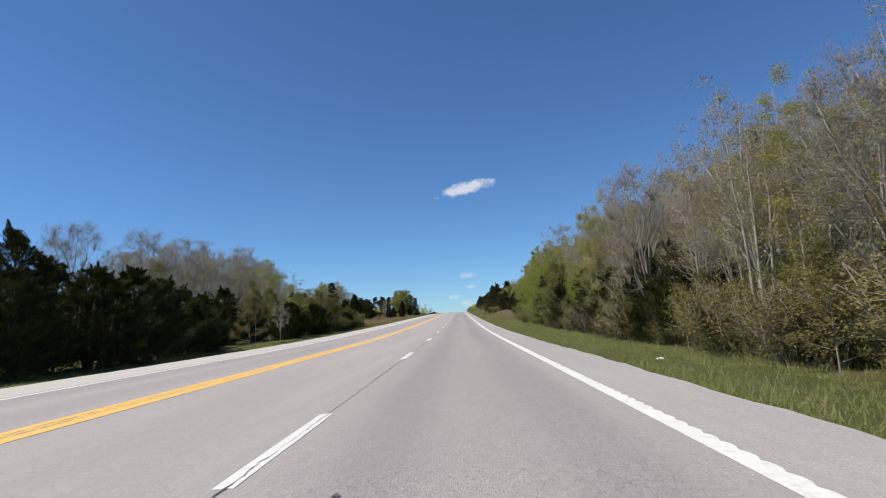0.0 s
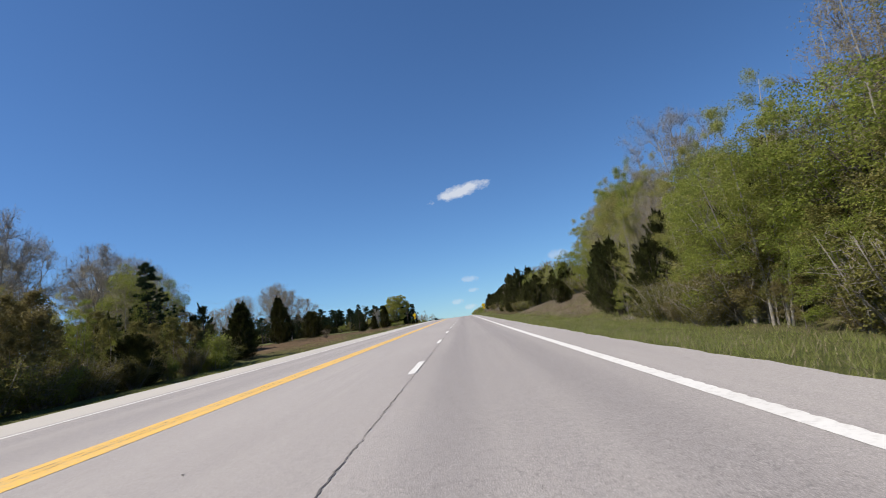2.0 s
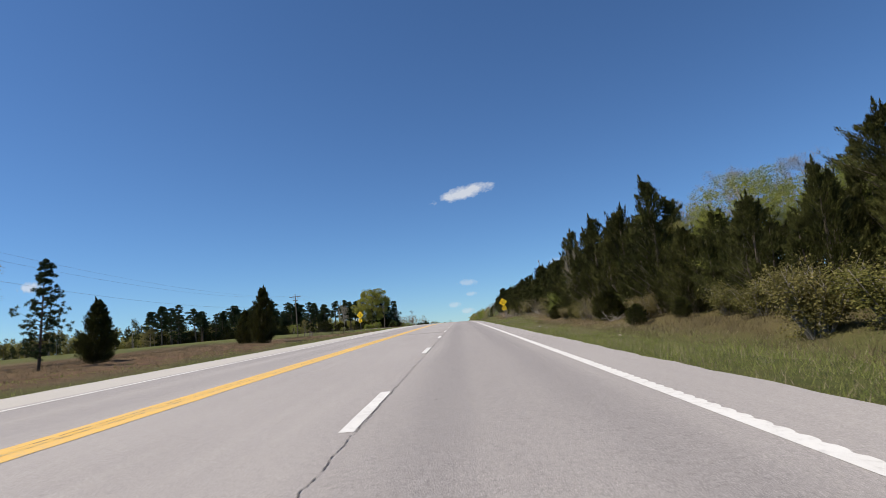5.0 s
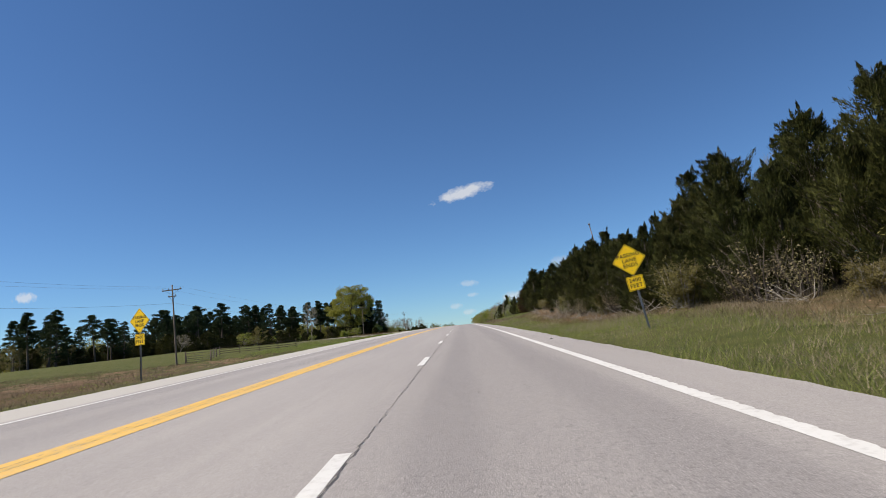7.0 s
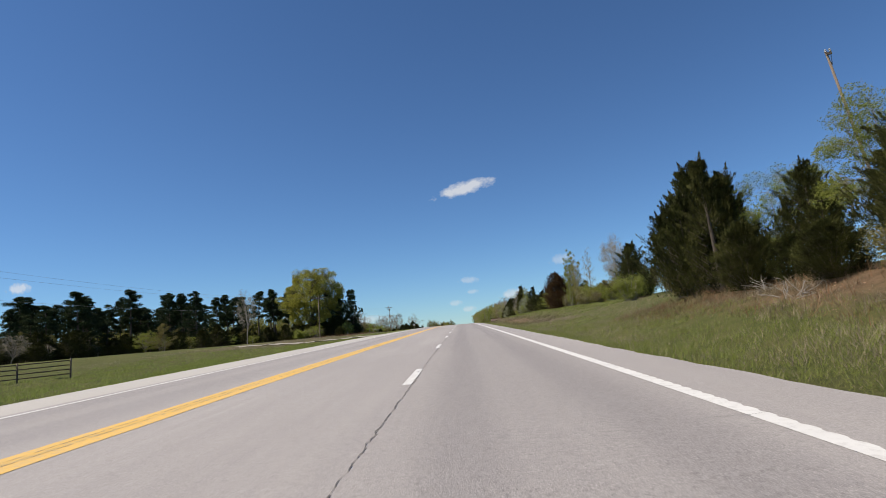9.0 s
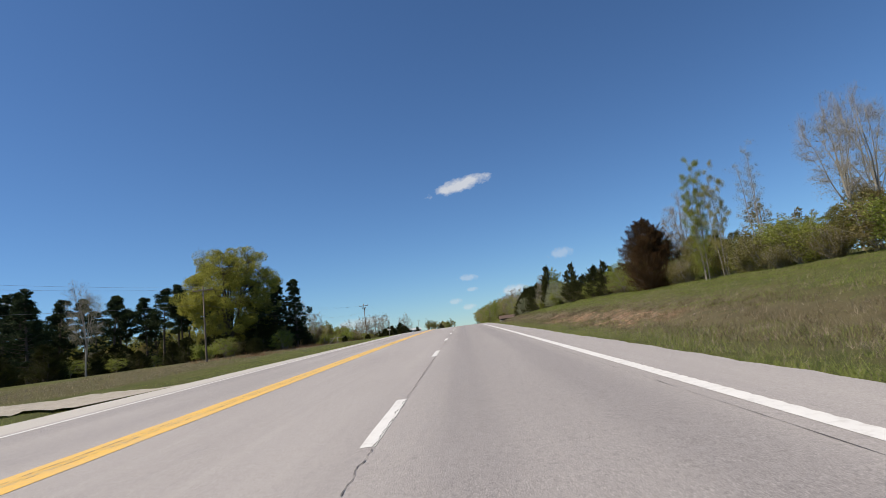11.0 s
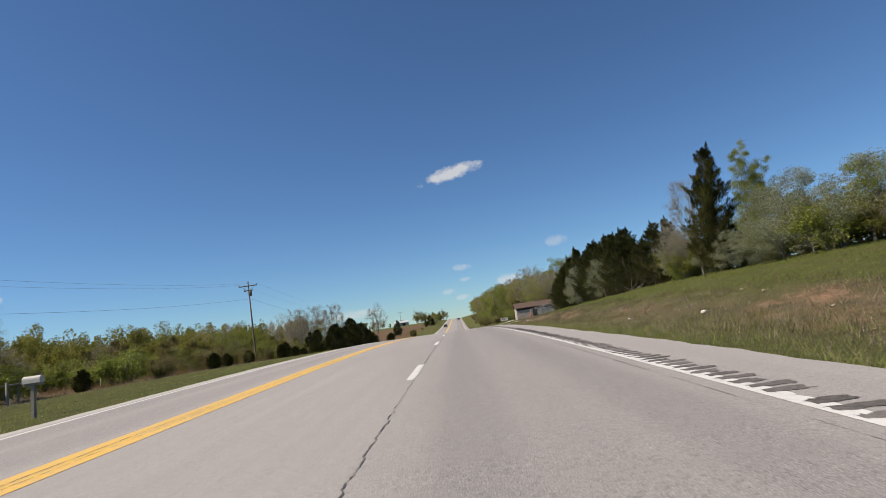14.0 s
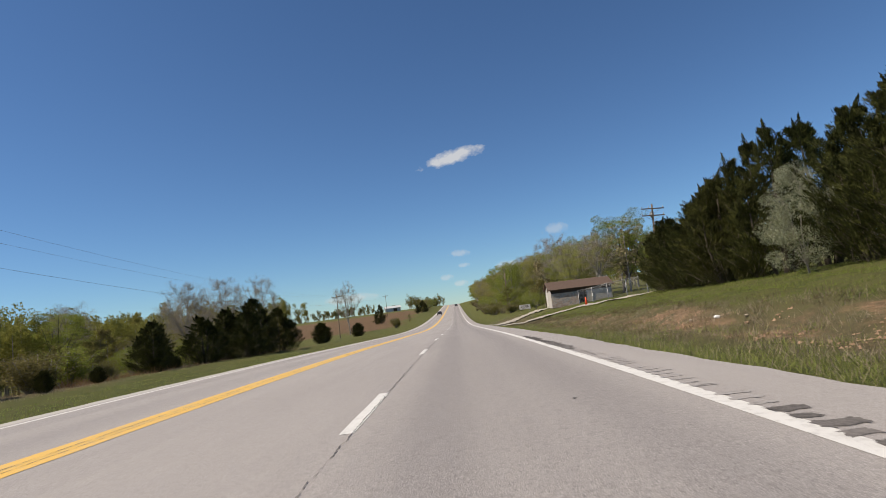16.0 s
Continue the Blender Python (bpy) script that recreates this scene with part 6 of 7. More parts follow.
# ---- gate and fence on the left ----
def gate(x, y, w, turn):
    ob = new("farm_gate")
    for s in (-w / 2, -w / 6, w / 6, w / 2):
        t = Tubes()
        t.add([(s, 0, .15), (s, 0, 1.28)], [.024, .024], 8)
        part("stile", t.mesh("stile", MAT["dark_steel"]), ob)
    for z in (.2, .42, .64, .9, 1.25):
        t = Tubes()
        t.add([(-w / 2, 0, z), (w / 2, 0, z)], [.022, .022], 8)
        part("rail", t.mesh("rail", MAT["dark_steel"]), ob)
    for s in (-w / 2 - .2, w / 2 + .2):
        t = Tubes()
        t.add([(s, 0, -.4), (s, 0, 1.5)], [.075, .07], 9)
        part("post", t.mesh("post", MAT["dark_steel"]), ob)
    ob.matrix_basis = pose(x, y, float(ground_z(x, y)) - .05, 0, 0, turn)
    tagged(ob, "dark tubular steel farm gate between two posts", "gate")


def rail_fence(pts, mat, h=1.2, rails=(.35, .7, 1.1), label="dark weathered rail fence along the field"):
    ob = new("fence")
    for x, y in pts:
        t = Tubes()
        z = float(ground_z(x, y))
        t.add([(x, y, z - .3), (x + plant_rng.normal(0, .02), y, z + h)], [.06, .055], 7)
        part("post", t.mesh("post", MAT[mat]), ob)
    for (x0, y0), (x1, y1) in zip(pts, pts[1:]):
        for r in rails:
            t = Tubes()
            t.add([(x0, y0, float(ground_z(x0, y0)) + r), (x1, y1, float(ground_z(x1, y1)) + r)], [.035, .035], 5)
            part("rail", t.mesh("rail", MAT[mat]), ob)
    tagged(ob, label, "fence")


gate(-32.0, 254.6, 6.4, 90)
rail_fence([(-32.2, 258.4), (-33.4, 262.0), (-34.6, 265.6), (-35.7, 269.2), (-33.3, 270.9), (-30.9, 272.6), (-28.5, 274.3), (-26.1, 276.0)], "dark_steel", 1.35, (.3, .6, .9, 1.2))
for k in range(5, 9):
    x, y = -22.5 - .6 * k + plant_rng.normal(0, .3), 352 + 9 * k
    t = Tubes()
    z = float(ground_z(x, y))
    t.add([(x, y, z - .3), (x + plant_rng.normal(0, .08), y, z + 1.25)], [.06, .05], 7)
    tagged(new("fence_post", t.mesh("fence_post", MAT["grey_wood"])), "weathered grey wooden fence post", "fence post", "fence posts")
t = Tubes()
z = float(ground_z(-25.5, 401))
t.add([(-25.5, 401, z), (-24.3, 402, z + 1.4)], [.07, .06], 7)
t.add([(-23.9, 402, z - .2), (-23.9, 402, z + 1.3)], [.08, .07], 7)
t.add([(-25.4, 401.8, z + 1.1), (-22.6, 402.4, z + 1.15)], [.05, .05], 6)
tagged(new("corner_brace", t.mesh("corner_brace", MAT["grey_wood"])), "leaning grey wooden fence corner brace", "fence")


def mailbox(x, y, h, turn):
    ob = new("mailbox")
    part("post", from_bm("post", block(.10, .10, h + .3, .008, (0, 0, -.3)), MAT["grey_wood"]), ob)
    part("arm", from_bm("arm", block(.09, .55, .08, .006, (0, 0, h - .02)), MAT["grey_wood"]), ob)
    n, v, f = 9, [], []
    ring = [(-.1, 0), (.1, 0)] + [(.1 * math.cos(math.pi * k / n), .11 + .1 * math.sin(math.pi * k / n)) for k in range(n + 1)]
    for yy in (-.27, .27):
        v += [(px, yy, h + .06 + pz) for px, pz in ring]
    m = len(ring)
    f = [tuple(range(m)), tuple(range(2 * m - 1, m - 1, -1))] + [(i, i + m, (i + 1) % m + m, (i + 1) % m) for i in range(m)]
    box = part("box", mesh_of("box", v, f, MAT["board"]), ob, "dull metal letter box")
    part("flag", from_bm("flag", block(.01, .10, .16, 0, (.11, -.1, h + .2)), MAT["dark_steel"]), box)
    ob.matrix_basis = pose(x, y, float(ground_z(x, y)), 0, 2, turn)
    tagged(ob, "metal mailbox on a weathered wooden post", "mailbox", "mailboxes")


mailbox(-11.8, 388.0, .95, 90)


# ---- rocks, litter, dead wood ----
def rock(x, y, r, flat, seed, mat="rock", name="rock", label="pale broken rock lying in the grass"):
    rng = np.random.default_rng(seed)
    bm = bmesh.new()
    bmesh.ops.create_icosphere(bm, subdivisions=2, radius=1)
    dirs = rng.normal(0, 1, (9, 3))
    dirs /= np.linalg.norm(dirs, axis=1)[:, None]
    lim = rng.uniform(.55, .95, 9)
    for q in bm.verts:
        p = np.array(q.co)
        for d, c in zip(dirs, lim):
            k = p @ d
            if k > c:
                p = p - d * (k - c)
        q.co = p * r * np.array((1.2, .9, flat))
    ob = new(name, from_bm(name, bm, MAT[mat]))
    ob.matrix_basis = pose(x, y, (float(ground_z(x, y)) if x > RIGHT_EDGE or x < -9 else float(road_z(y))) + r * flat * .35, 0, 0, rng.uniform(0, 360))
    tagged(ob, label, "clod" if mat == "clod" else "rock", "clods on the bank" if mat == "clod" else "rocks")


MAT["litter"] = plain("litter", (0.75, 0.75, 0.74), (0.6, 0.6, 0.6), 5, .6)
MAT["shred"] = plain("shred", (0.02, 0.02, 0.02), (0.05, 0.05, 0.05), 9, .8)
rng = np.random.default_rng(8)
for k in range(12):
    rock(9.2 + rng.normal(0, .6), 116.4 + rng.normal(0, .8), rng.uniform(.05, .17), .45, 300 + k)
for k in range(26):
    rock(rng.uniform(7.8, 11.5), rng.uniform(300, 450), rng.uniform(.04, .10), .6, 340 + k)
for k in range(60):
    rock(rng.uniform(7.9, 10.9), rng.uniform(317, 347) if k % 3 else rng.uniform(416, 465), rng.uniform(.03, .09), .5, 700 + k, "clod", "clay_clod", "crumbling clod of orange clay on the cut bank")
for k in range(10):
    rock(rng.uniform(7, 12), rng.uniform(150, 262), rng.uniform(.07, .18), .6, 380 + k)
for x, y in ((7.6, 178.5), (8.9, 222), (9.8, 443.5), (9.4, 391.0), (8.9, 398), (9.0, 176), (7.2, 16)):
    rock(x, y, .12, .5, int(y), "litter", "litter", "scrap of white litter in the verge")
rock(4.25, 205.3, .055, .35, 77, "shred", "tyre_shred", "shred of black tyre on the shoulder")


def rubble(n, x0, x1, y0, y1, r0, r1, seed):
    """Crumbled clay on the bank: many small four-sided chips."""
    rng = np.random.default_rng(seed)
    x, y = rng.uniform(x0, x1, n), rng.uniform(y0, y1, n)
    ok = np.sin(y * .45 + x * .8) + np.sin(y * 1.3 - x * 1.1) * .7 + rng.normal(0, .5, n) > .2
    x, y = x[ok], y[ok]
    r = rng.uniform(r0, r1, len(x)) * rng.uniform(.4, 1, len(x))
    c = np.c_[x, y, ground_z(x, y) + r * .25]
    corner = [c + r[:, None] * (np.array(d) + rng.normal(0, .3, (len(x), 3))) for d in ((1, .6, -.4), (-1, .6, -.4), (0, -1, -.4), (0, 0, .45))]
    tris = np.stack([np.stack([corner[i] for i in t], 1) for t in ((0, 1, 3), (1, 2, 3), (2, 0, 3), (0, 2, 1))], 1)
    tagged(new("rubble", many("rubble", tris, 3, MAT["clod"])), "crumbled orange clay and gravel on the cut bank", "rubble", kind="stuff")


rubble(12000, 7.8, 10.7, 316, 348, .012, .05, 21)
rubble(2500, 7.8, 10.4, 354, 455, .012, .045, 22)
rubble(9000, 7.9, 10.5, 416, 470, .015, .06, 24)
rubble(2600, 8.0, 10.6, 317, 348, .03, .09, 25)
rubble(4000, 8.8, 11.6, 165, 264, .012, .045, 23)


def dead_brush(x, y, r, count, seed, up=.8):
    rng = np.random.default_rng(seed)
    t = Tubes()
    for k in range(count):
        az = rng.uniform(0, 6.28)
        p = np.array([rng.normal(0, .3 * r), rng.normal(0, .3 * r), rng.uniform(-.05, .15)])
        d = np.array([math.cos(az), math.sin(az), rng.uniform(.05, up)])
        path = [p]
        for s in range(4):
            d = d + rng.normal(0, .22, 3)
            d /= np.linalg.norm(d)
            path.append(path[-1] + d * r * rng.uniform(.16, .34))
        w = rng.uniform(.008, .022)
        t.add(path, [w, w * .85, w * .65, w * .45, w * .2], 4)
        for b in range(3):
            o = path[rng.integers(1, 4)]
            t.add([o, o + (d + rng.normal(0, .6, 3)) * r * .28], [w * .4, w * .12], 3)
    ob = new("brushwood", t.mesh("brushwood", MAT["dead_wood"]))
    ob.matrix_basis = pose(x, y, float(ground_z(x, y)))
    tagged(ob, "tangle of bleached dead branches on the bank", "brushwood", "brushwood", kind="stuff")


for k, (x, y, r) in enumerate(((10.4, 231.5, 1.3), (10.6, 228.6, 1.2), (10.8, 237.2, 1.3), (10.6, 214, 1.3), (10.8, 219, 1.2), (10.6, 196, 1.2), (10.6, 200.8, 1.1), (11, 190, 1.3), (10.4, 208.5, 1.0), (9.8, 252.5, .8), (11.2, 174, 1.2), (18.6, 427, 1.8), (10.9, 87, .8), (9.8, 248, 1.2), (10.6, 255.5, 1.0), (10.0, 222, 1.1), (9.6, 240, 1.0), (11, 168, 1.2), (10.3, 243, 1.2))):
    dead_brush(x, y, r * .8, 13, 500 + k)
dead_brush(9.6, 234.4, 1.9, 26, 540, 1.8)


# ---- the stone building, its yard and drive ----
def stone_wall_material():
    m, n, l, b = material("fieldstone", 0.9, 0, .2)
    v = coords(n, l, (1, 1, 1.5), False)
    cell = n.new("ShaderNodeTexVoronoi")
    cell.inputs["Scale"].default_value = 2.6
    l.new(v, cell.inputs["Vector"])
    edge = n.new("ShaderNodeTexVoronoi")
    edge.feature = "DISTANCE_TO_EDGE"
    edge.inputs["Scale"].default_value = 2.6
    l.new(v, edge.inputs["Vector"])
    sp = n.new("ShaderNodeSeparateColor")
    l.new(cell.outputs["Color"], sp.inputs[0])
    c = mix(n, l, sp.outputs["Red"], (0.34, 0.235, 0.185), (0.50, 0.39, 0.32))
    c = mix(n, l, calc(n, l, "GREATER_THAN", sp.outputs["Green"], .72), c, (0.30, 0.28, 0.26))
    c = mix(n, l, calc(n, l, "LESS_THAN", edge.outputs["Distance"], .05), c, (0.50, 0.46, 0.41))
    l.new(c, b.inputs["Base Color"])
    bump(n, l, b, edge.outputs["Distance"], .6, .05)
    return m


MAT["stone_wall"] = stone_wall_material()
MAT["shingle"] = plain("shingle", (0.085, 0.055, 0.042), (0.135, 0.092, 0.072), 5, .9, stretch=(1, 1, 3))
MAT["brown_trim"] = plain("brown_trim", (0.05, 0.03, 0.022), (0.08, 0.05, 0.035), 5, .7)
MAT["white_siding"] = plain("white_siding", (0.46, 0.43, 0.39), (0.38, 0.35, 0.32), 3, .8)
MAT["dark_inside"] = plain("dark_inside", (0.015, 0.013, 0.012), (0.03, 0.025, 0.02), 3, .9)
MAT["cone_orange"] = plain("cone_orange", (0.75, 0.09, 0.03), (0.62, 0.07, 0.02), 3, .5)
MAT["car_paint"] = plain("car_paint", (0.03, 0.03, 0.035), (0.04, 0.04, 0.045), 2, .25, relief=.01)
MAT["glass"] = plain("glass", (0.02, 0.025, 0.03), (0.03, 0.035, 0.04), 2, .08, relief=.01)
MAT["tyre"] = plain("tyre", (0.02, 0.02, 0.02), (0.03, 0.03, 0.03), 5, .9)
MAT["tin"] = plain("tin", (0.55, 0.56, 0.57), (0.45, 0.46, 0.47), 2, .5, stretch=(4, 1, 1))


def gable(w, d, h, rise):
    """Outline of one gable end in the yz plane."""
    return [(-d / 2, 0), (d / 2, 0), (d / 2, h), (0, h + rise), (-d / 2, h)]


def stone_building(x, y, turn):
    """Long low stone building: walls round a dark doorway, gabled shingle roof with eaves."""
    ob = new("stone_building")
    L, D, H, RISE = 8.7, 5.2, 2.15, 1.1
    door0, door1 = -.5, .75

    def wall(x0, x1, y0, y1, z0, z1, mat, name, label=""):
        part(name, from_bm(name, block(x1 - x0, y1 - y0, z1 - z0, .02, ((x0 + x1) / 2, (y0 + y1) / 2, z0)), MAT[mat]), ob, label)
    wall(-L / 2, door0, -D / 2, -D / 2 + .3, -.4, 1.65, "stone_wall", "front_wall", "pinkish fieldstone wall")
    wall(door1, L / 2, -D / 2, -D / 2 + .3, -.4, 1.65, "white_siding", "front_wall", "pale boarded wall")
    # dark brown strip stands in for the shadow the eaves throw on the wall
    wall(-L / 2, L / 2, -D / 2 + .02, -D / 2 + .25, 1.65, H, "brown_trim", "fascia", "dark brown strip for the shadow under the eaves")
    wall(-L / 2, L / 2, D / 2 - .3, D / 2, -.4, H, "stone_wall", "back_wall")
    for s in (-1, 1):
        v, f = [], []
        for q in (s * (L / 2 - .3), s * L / 2 + s * .01):
            v += [(q, p[0] * .985, p[1] if p[1] else -.4) for p in gable(L, D, H, RISE)]
        f = [tuple(range(5)), tuple(range(9, 4, -1))] + [(i, i + 5, (i + 1) % 5 + 5, (i + 1) % 5) for i in range(5)]
        end = part("gable_wall", mesh_of("gable_wall", v, f, MAT["white_siding"]), ob, "pale boarded gable end")
        if s < 0:
            part("vent", from_bm("vent", block(.05, .5, .6, .01, (-L / 2 - .03, 0, 1.9)), MAT["brown_trim"]), end)
            part("end_door", from_bm("end_door", block(.06, .95, 1.95, .01, (-L / 2 - .03, 1.1, -.1)), MAT["board"]), end)
    for s in (-1, 1):
        run, ang = D / 2 + .20, math.atan2(RISE, D / 2)
        bm = block(L + .7, run / math.cos(ang), .14, .01)
        bmesh.ops.transform(bm, matrix=Matrix.Translation((0, s * (run / 2), H + RISE - run / 2 * math.tan(ang) + .01)) @ Matrix.Rotation(-s * ang, 4, "X"), verts=bm.verts)
        part("roof_slope", from_bm("roof_slope", bm, MAT["shingle"]), ob, "weathered brown shingle roof")
    # near-black sheet closes the opening, painting the unlit interior
    wall(door0, door1, -D / 2 + .3, -D / 2 + .36, -.1, 1.65, "dark_inside", "doorway", "near-black panel for the shade inside the doorway")
    wall(door1 + .6, door1 + .75, -D / 2 - .12, -D / 2 - .02, -.1, 1.6, "board", "board", "pale leaning board")
    ob.matrix_basis = pose(x, y, float(ground_z(x, y)) + .1, 0, 0, turn)
    tagged(ob, "low stone building with a brown shingled gable roof", "building")


stone_building(19.5, 508.5, -1)


def chain_fence(pts):
    ob = new("chain_link_fence")
    for x, y in pts:
        t = Tubes()
        z = float(ground_z(x, y))
        t.add([(x, y, z - .3), (x, y, z + 1.95)], [.045, .045], 7)
        part("post", t.mesh("post", MAT["steel"]), ob)
    for (x0, y0), (x1, y1) in zip(pts, pts[1:]):
        z0, z1 = float(ground_z(x0, y0)), float(ground_z(x1, y1))
        t = Tubes()
        t.add([(x0, y0, z0 + 1.9), (x1, y1, z1 + 1.9)], [.025, .025], 6)
        part("top_rail", t.mesh("top_rail", MAT["steel"]), ob)
        w = Tubes()
        n = 16
        for k in range(-8, n + 1):
            for up in (0, 1):
                s0, s1 = k / n, (k + 8) / n
                a0, a1 = max(0, s0), min(1, s1)
                if a1 <= a0:
                    continue
                h0, h1 = (a0 - s0) / (s1 - s0), (a1 - s0) / (s1 - s0)
                if up:
                    h0, h1 = 1 - h0, 1 - h1
                q = lambda s, h: (x0 + (x1 - x0) * s, y0 + (y1 - y0) * s, z0 + (z1 - z0) * s + .05 + 1.8 * h)
                w.add([q(a0, h0), q(a1, h1)], [.009, .009], 3)
        part("mesh", w.mesh("mesh", MAT["steel"]), ob)
    tagged(ob, "grey chain-link fence round a small yard", "fence")


chain_fence([(17.6, 499.5), (18.6, 496), (19.6, 492.5), (20.8, 489), (22, 485.5), (26, 486.5), (29, 489)])


def gravel_drive(name, pts, width, lift=.05):
    pts = np.array(pts, float)
    s = np.linspace(0, len(pts) - 1, 40)
    px, py = np.interp(s, range(len(pts)), pts[:, 0]), np.interp(s, range(len(pts)), pts[:, 1])
    v, f = [], []
    for i in range(40):
        d = np.array([px[min(i + 1, 39)] - px[max(i - 1, 0)], py[min(i + 1, 39)] - py[max(i - 1, 0)]])
        d /= np.linalg.norm(d)
        for q in (-.5, -.17, .17, .5):
            x, y = px[i] - d[1] * q * width * (1 + .08 * math.sin(i * 2.1 + q)), py[i] + d[0] * q * width
            v.append((x, y, float(ground_z(x, y)) + lift))
    for i in range(39):
        for q in range(3):
            a = i * 4 + q
            f.append((a, a + 1, a + 5, a + 4))
    tagged(new(name, mesh_of(name, v, f, MAT["gravel"])), "pale gravel drive leading off the highway", "drive", kind="structure")


gravel_drive("drive_1", [(5.0, 486), (8, 488.5), (12, 491), (15.5, 491), (18, 487.5), (20.5, 482)], 2.6, .12)
gravel_drive("drive_2", [(5.0, 493), (8.5, 502), (12.5, 509), (15.5, 514)], 2.4, .12)
gravel_drive("drive_4", [(-9.3, 243.5), (-10.6, 246.5), (-12.4, 250), (-15.5, 254), (-19, 256.5)], 1.7, .06)
gravel_drive("drive_3", [(-9.6, 309), (-14, 311), (-20, 313), (-30, 316)], 4.0, .1)


def traffic_cone(x, y):
    ob = new("traffic_cone")
    part("base", from_bm("base", block(.36, .36, .04, .008), MAT["cone_orange"]), ob)
    bm = bmesh.new()
    bmesh.ops.create_cone(bm, cap_ends=True, segments=18, radius1=.15, radius2=.05, depth=.85, matrix=Matrix.Translation((0, 0, .46)))
    part("body", from_bm("body", bm, MAT["cone_orange"], True), ob)
    ob.matrix_basis = pose(x, y, float(ground_z(x, y)) + .12)
    tagged(ob, "bright orange traffic cone beside the gravel drive", "traffic cone")


traffic_cone(16.4, 490.5)


def notice_board(x, y):
    ob = new("notice_board")
    for s in (-.8, .8):
        part("post", from_bm("post", block(.09, .09, 1.5, .006, (s, 0, -.3)), MAT["grey_wood"]), ob)
    part("panel", from_bm("panel", block(2.0, .05, .8, .01, (0, -.07, .45)), MAT["board"]), ob, "pale weathered panel")
    for k, w in enumerate((1.3, 1.5, .9)):
        part("text_bar", from_bm("text_bar", block(w, .01, .08, 0, (0, -.1, 1.02 - .2 * k)), MAT["brown_trim"]), ob)
    ob.matrix_basis = pose(x, y, float(ground_z(x, y)), 0, 0, -8)
    tagged(ob, "low pale notice board on two posts", "sign")


notice_board(13.6, 526)


# ---- far farm and cars ----
def barn(x, y, turn):
    ob = new("barn")
    L, D, H, RISE = 13, 8, 3.0, 1.6
    part("wall", from_bm("wall", block(L, D, H + .4, .02, (0, 0, -.4)), MAT["tin"]), ob, "white sheet-metal walls")
    for s in (-1, 1):
        v = [(s * L / 2, -D / 2, H), (s * L / 2, D / 2, H), (s * L / 2, 0, H + RISE), (s * (L / 2 - .1), -D / 2, H), (s * (L / 2 - .1), D / 2, H), (s * (L / 2 - .1), 0, H + RISE)]
        part("gable", mesh_of("gable", v, [(0, 1, 2), (5, 4, 3), (0, 3, 4, 1), (1, 4, 5, 2), (2, 5, 3, 0)], MAT["tin"]), ob)
        run, ang = D / 2 + .4, math.atan2(RISE, D / 2)
        bm = block(L + .8, run / math.cos(ang), .12, .01)
        bmesh.ops.transform(bm, matrix=Matrix.Translation((0, s * run / 2, H + RISE - run / 2 * math.tan(ang) + .02)) @ Matrix.Rotation(-s * ang, 4, "X"), verts=bm.verts)
        part("roof_slope", from_bm("roof_slope", bm, MAT["tin"]), ob)
    part("door", from_bm("door", block(3.2, .08, 2.8, .02, (2, -D / 2 - .04, -.2)), MAT["brown_trim"]), ob)
    ob.matrix_basis = pose(x, y, float(ground_z(x, y)), 0, 0, turn)
    tagged(ob, "white metal farm barn beyond a brown field", "barn")


barn(-52, 905, 12)


def car(x, y, turn):
    ob = new("car")
    outline = [(-2.2, .45), (-2.25, .8), (-2.0, 1.0), (-1.2, 1.05), (-.6, 1.5), (.9, 1.52), (1.7, 1.08), (2.2, .95), (2.25, .45)]
    n = len(outline)
    v = [(-.88 if z < 1.1 else -.7, yy, z) for yy, z in outline] + [(.88 if z < 1.1 else .7, yy, z) for yy, z in outline]
    f = [tuple(range(n)), tuple(range(2 * n - 1, n - 1, -1))] + [(i, i + n, (i + 1) % n + n, (i + 1) % n) for i in range(n)]
    part("body", mesh_of("body", v, f, MAT["car_paint"]), ob)
    for yy, z, dz in ((1.34, 1.30, .30), (-.92, 1.28, .30)):
        part("window", from_bm("window", block(1.3, .08, dz, .01, (0, yy, z - dz / 2)), MAT["glass"]), ob)
    for sx in (-.82, .82):
        for sy in (-1.4, 1.4):
            bm = bmesh.new()
            bmesh.ops.create_cone(bm, cap_ends=True, segments=18, radius1=.33, radius2=.33, depth=.2, matrix=Matrix.Translation((sx, sy, .33)) @ Matrix.Rotation(math.pi / 2, 4, "Y"))
            part("wheel", from_bm("wheel", bm, MAT["tyre"]), ob)
    slope = math.degrees(math.atan(float(road_z(y + 2) - road_z(y - 2)) / 4))
    ob.matrix_basis = pose(x, y, float(road_z(y)) + .01, slope, 0, 0) @ pose(0, 0, 0, 0, 0, turn)
    tagged(ob, "dark passenger car on the far slope of the highway", "car", "cars on the road")


car(2.0, 800, 180)
car(-5.4, 655, 0)


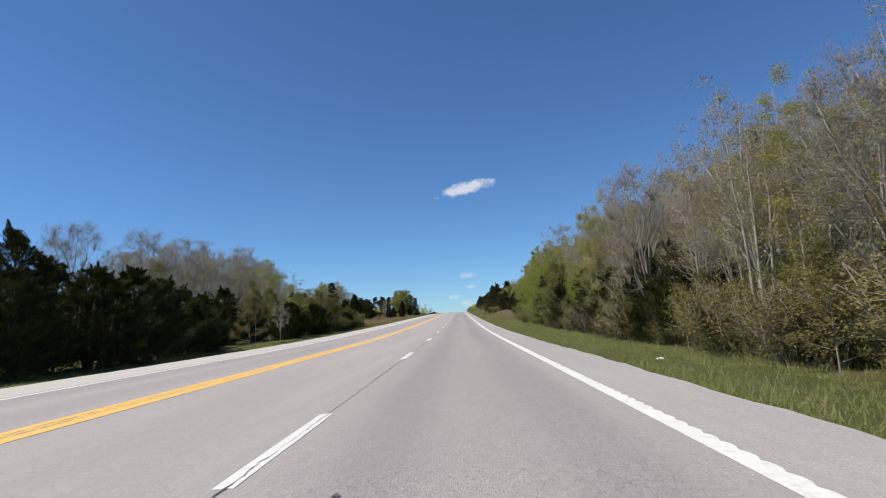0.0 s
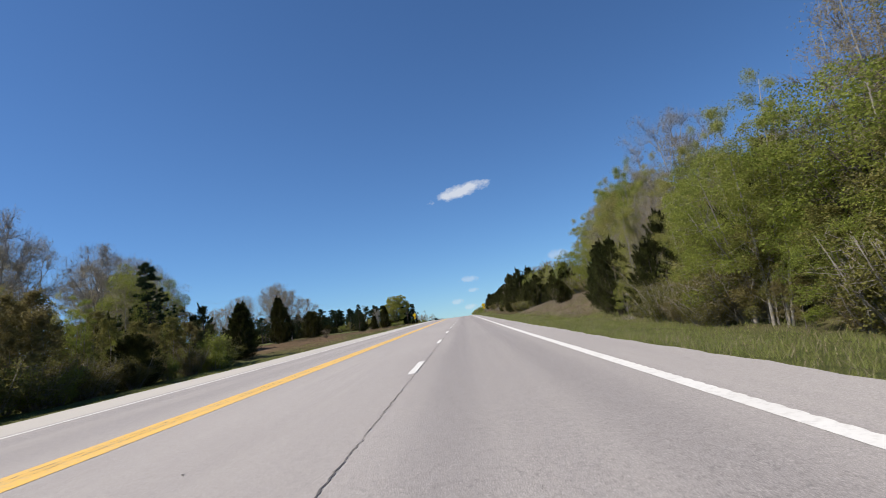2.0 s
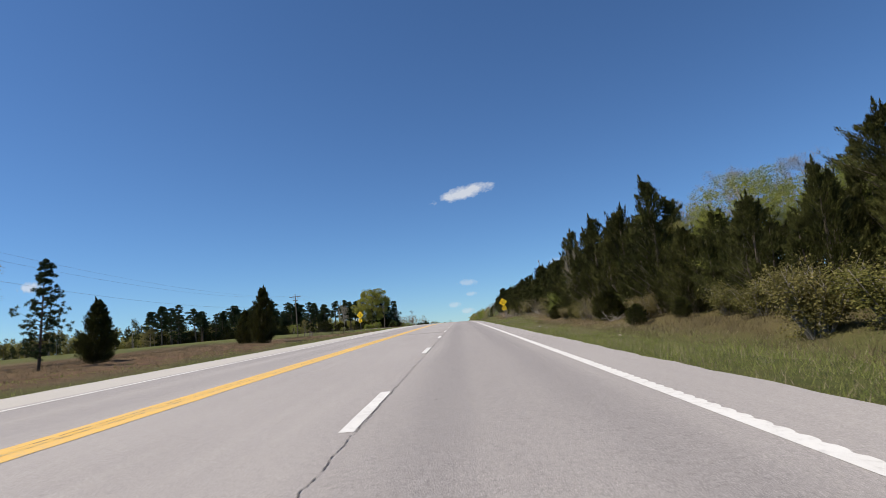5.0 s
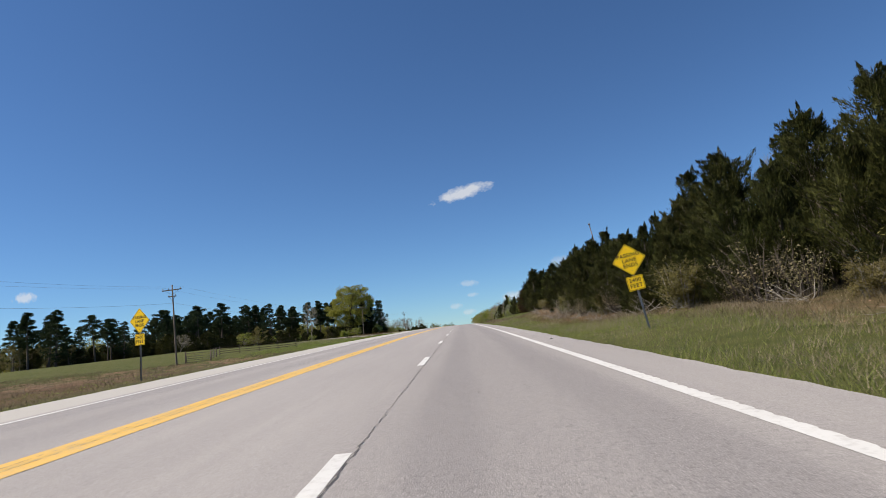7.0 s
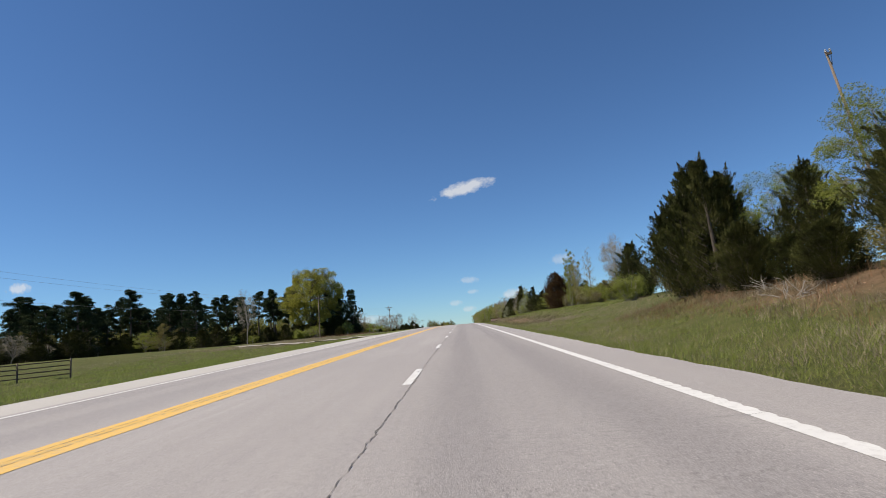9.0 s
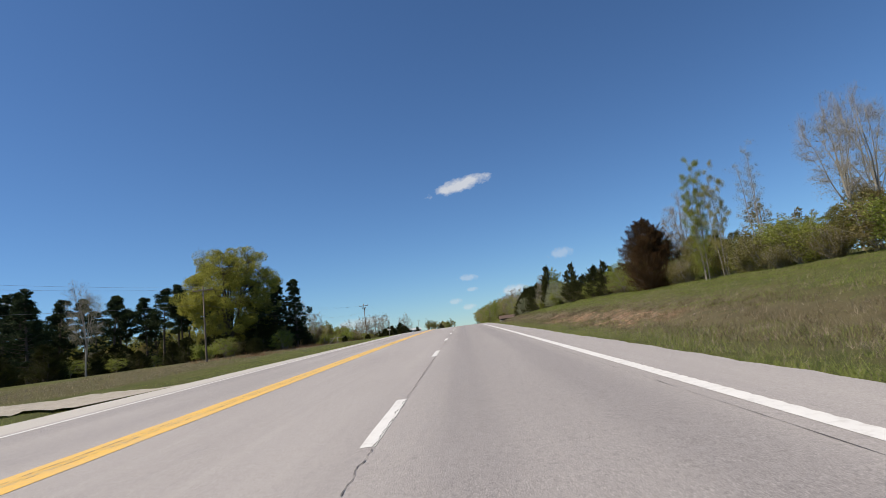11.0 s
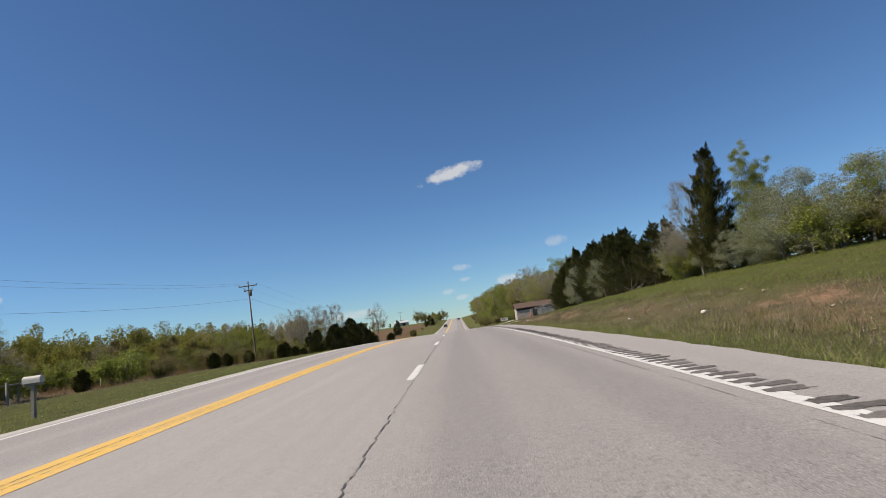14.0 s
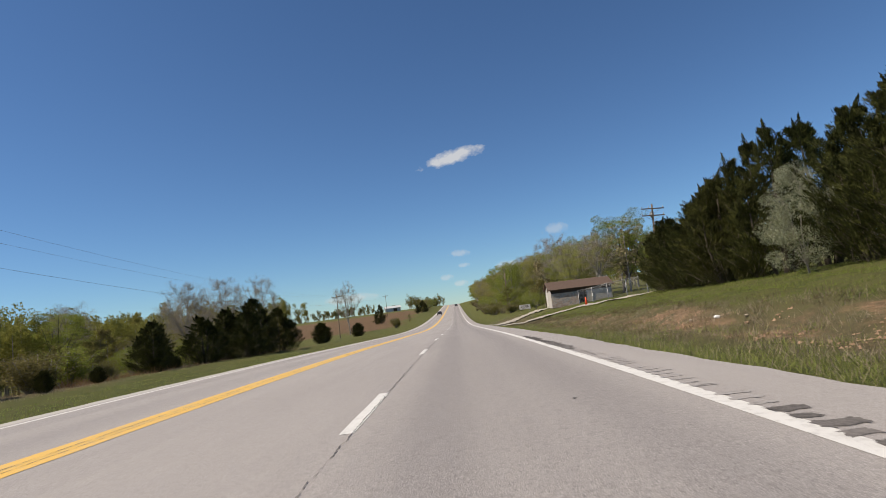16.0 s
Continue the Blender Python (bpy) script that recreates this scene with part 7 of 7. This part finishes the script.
# ---- clouds, far beyond everything ----
def cloud_material(name, density):
    m, n, l, b = material(name)
    tc = n.new("ShaderNodeTexCoord").outputs["Object"]
    g = n.new("ShaderNodeTexGradient")
    g.gradient_type = "SPHERICAL"
    l.new(tc, g.inputs["Vector"])
    puffs = noisy(n, l, coords(n, l, (2.2, 0.8, 1.0), False), 1.5, 3, 0.5, 0.3, 0.7)
    wisps = noisy(n, l, coords(n, l, (2.2, 0.8, 1.0), False), 5.0, 6, 0.65, 0.3, 0.7)
    a = calc(n, l, "ADD", calc(n, l, "MULTIPLY", puffs, 1.1), calc(n, l, "MULTIPLY", wisps, 0.22))
    a = calc(n, l, "ADD", calc(n, l, "MULTIPLY", g.outputs["Fac"], 2.3), calc(n, l, "SUBTRACT", a, 1.08))
    a = calc(n, l, "MULTIPLY", calc(n, l, "MULTIPLY", a, 0.9, True), density)
    em = n.new("ShaderNodeEmission")
    em.inputs["Color"].default_value, em.inputs["Strength"].default_value = (0.84, 0.9, 1.0, 1), CLOUD_GLOW
    tr = n.new("ShaderNodeBsdfTransparent")
    s = n.new("ShaderNodeMixShader")
    l.new(a, s.inputs[0])
    l.new(tr.outputs[0], s.inputs[1])
    l.new(em.outputs[0], s.inputs[2])
    l.new(s.outputs[0], n["Material Output"].inputs["Surface"])
    return m


def cloud(azimuth, elevation, width, height, roll, density):
    a, e, d = radians(azimuth), radians(elevation), 4500
    eye = Vector((1, 210, 6))
    p = eye + d * Vector((math.sin(a) * math.cos(e), math.cos(a) * math.cos(e), math.sin(e)))
    k = 2 * d
    me = mesh_of("cloud", [(-1, -1, 0), (1, -1, 0), (1, 1, 0), (-1, 1, 0)], [(0, 1, 2, 3)], cloud_material("cloud", density))
    ob = new("cloud", me)
    ob.matrix_basis = look(p, eye, roll) @ Matrix.Diagonal((d * math.tan(radians(width / 2)), d * math.tan(radians(height / 2)), d * .03, 1))
    ob.visible_shadow = False
    tagged(ob, "small white fair-weather cloud in a clear sky", "cloud", kind="structure")


for az, el, w, h, roll, density in ((1.5, 14.3, 7.8, 1.8, -9.5, .74), (1.05, 5.0, 2.6, .9, 4, .30), (1.3, 3.8, 1.6, .6, 0, .28), (-.5, 2.8, 1.8, .8, 0, .3), (.8, 2.1, 1.9, .8, 0, .34), (5.5, 3.2, 3.6, 1.4, 0, .5), (10.5, 6.2, 3.0, 1.4, 0, .28), (-38.5, 6.4, 2.0, 1.2, 0, .6), (-44, 7.6, 2.2, 1.3, 0, .7), (-10, 1.8, 7, 1.3, 0, .4), (-17, 1.5, 4, 1.2, 0, .35)):
    cloud(az, el, w, h, roll, density)
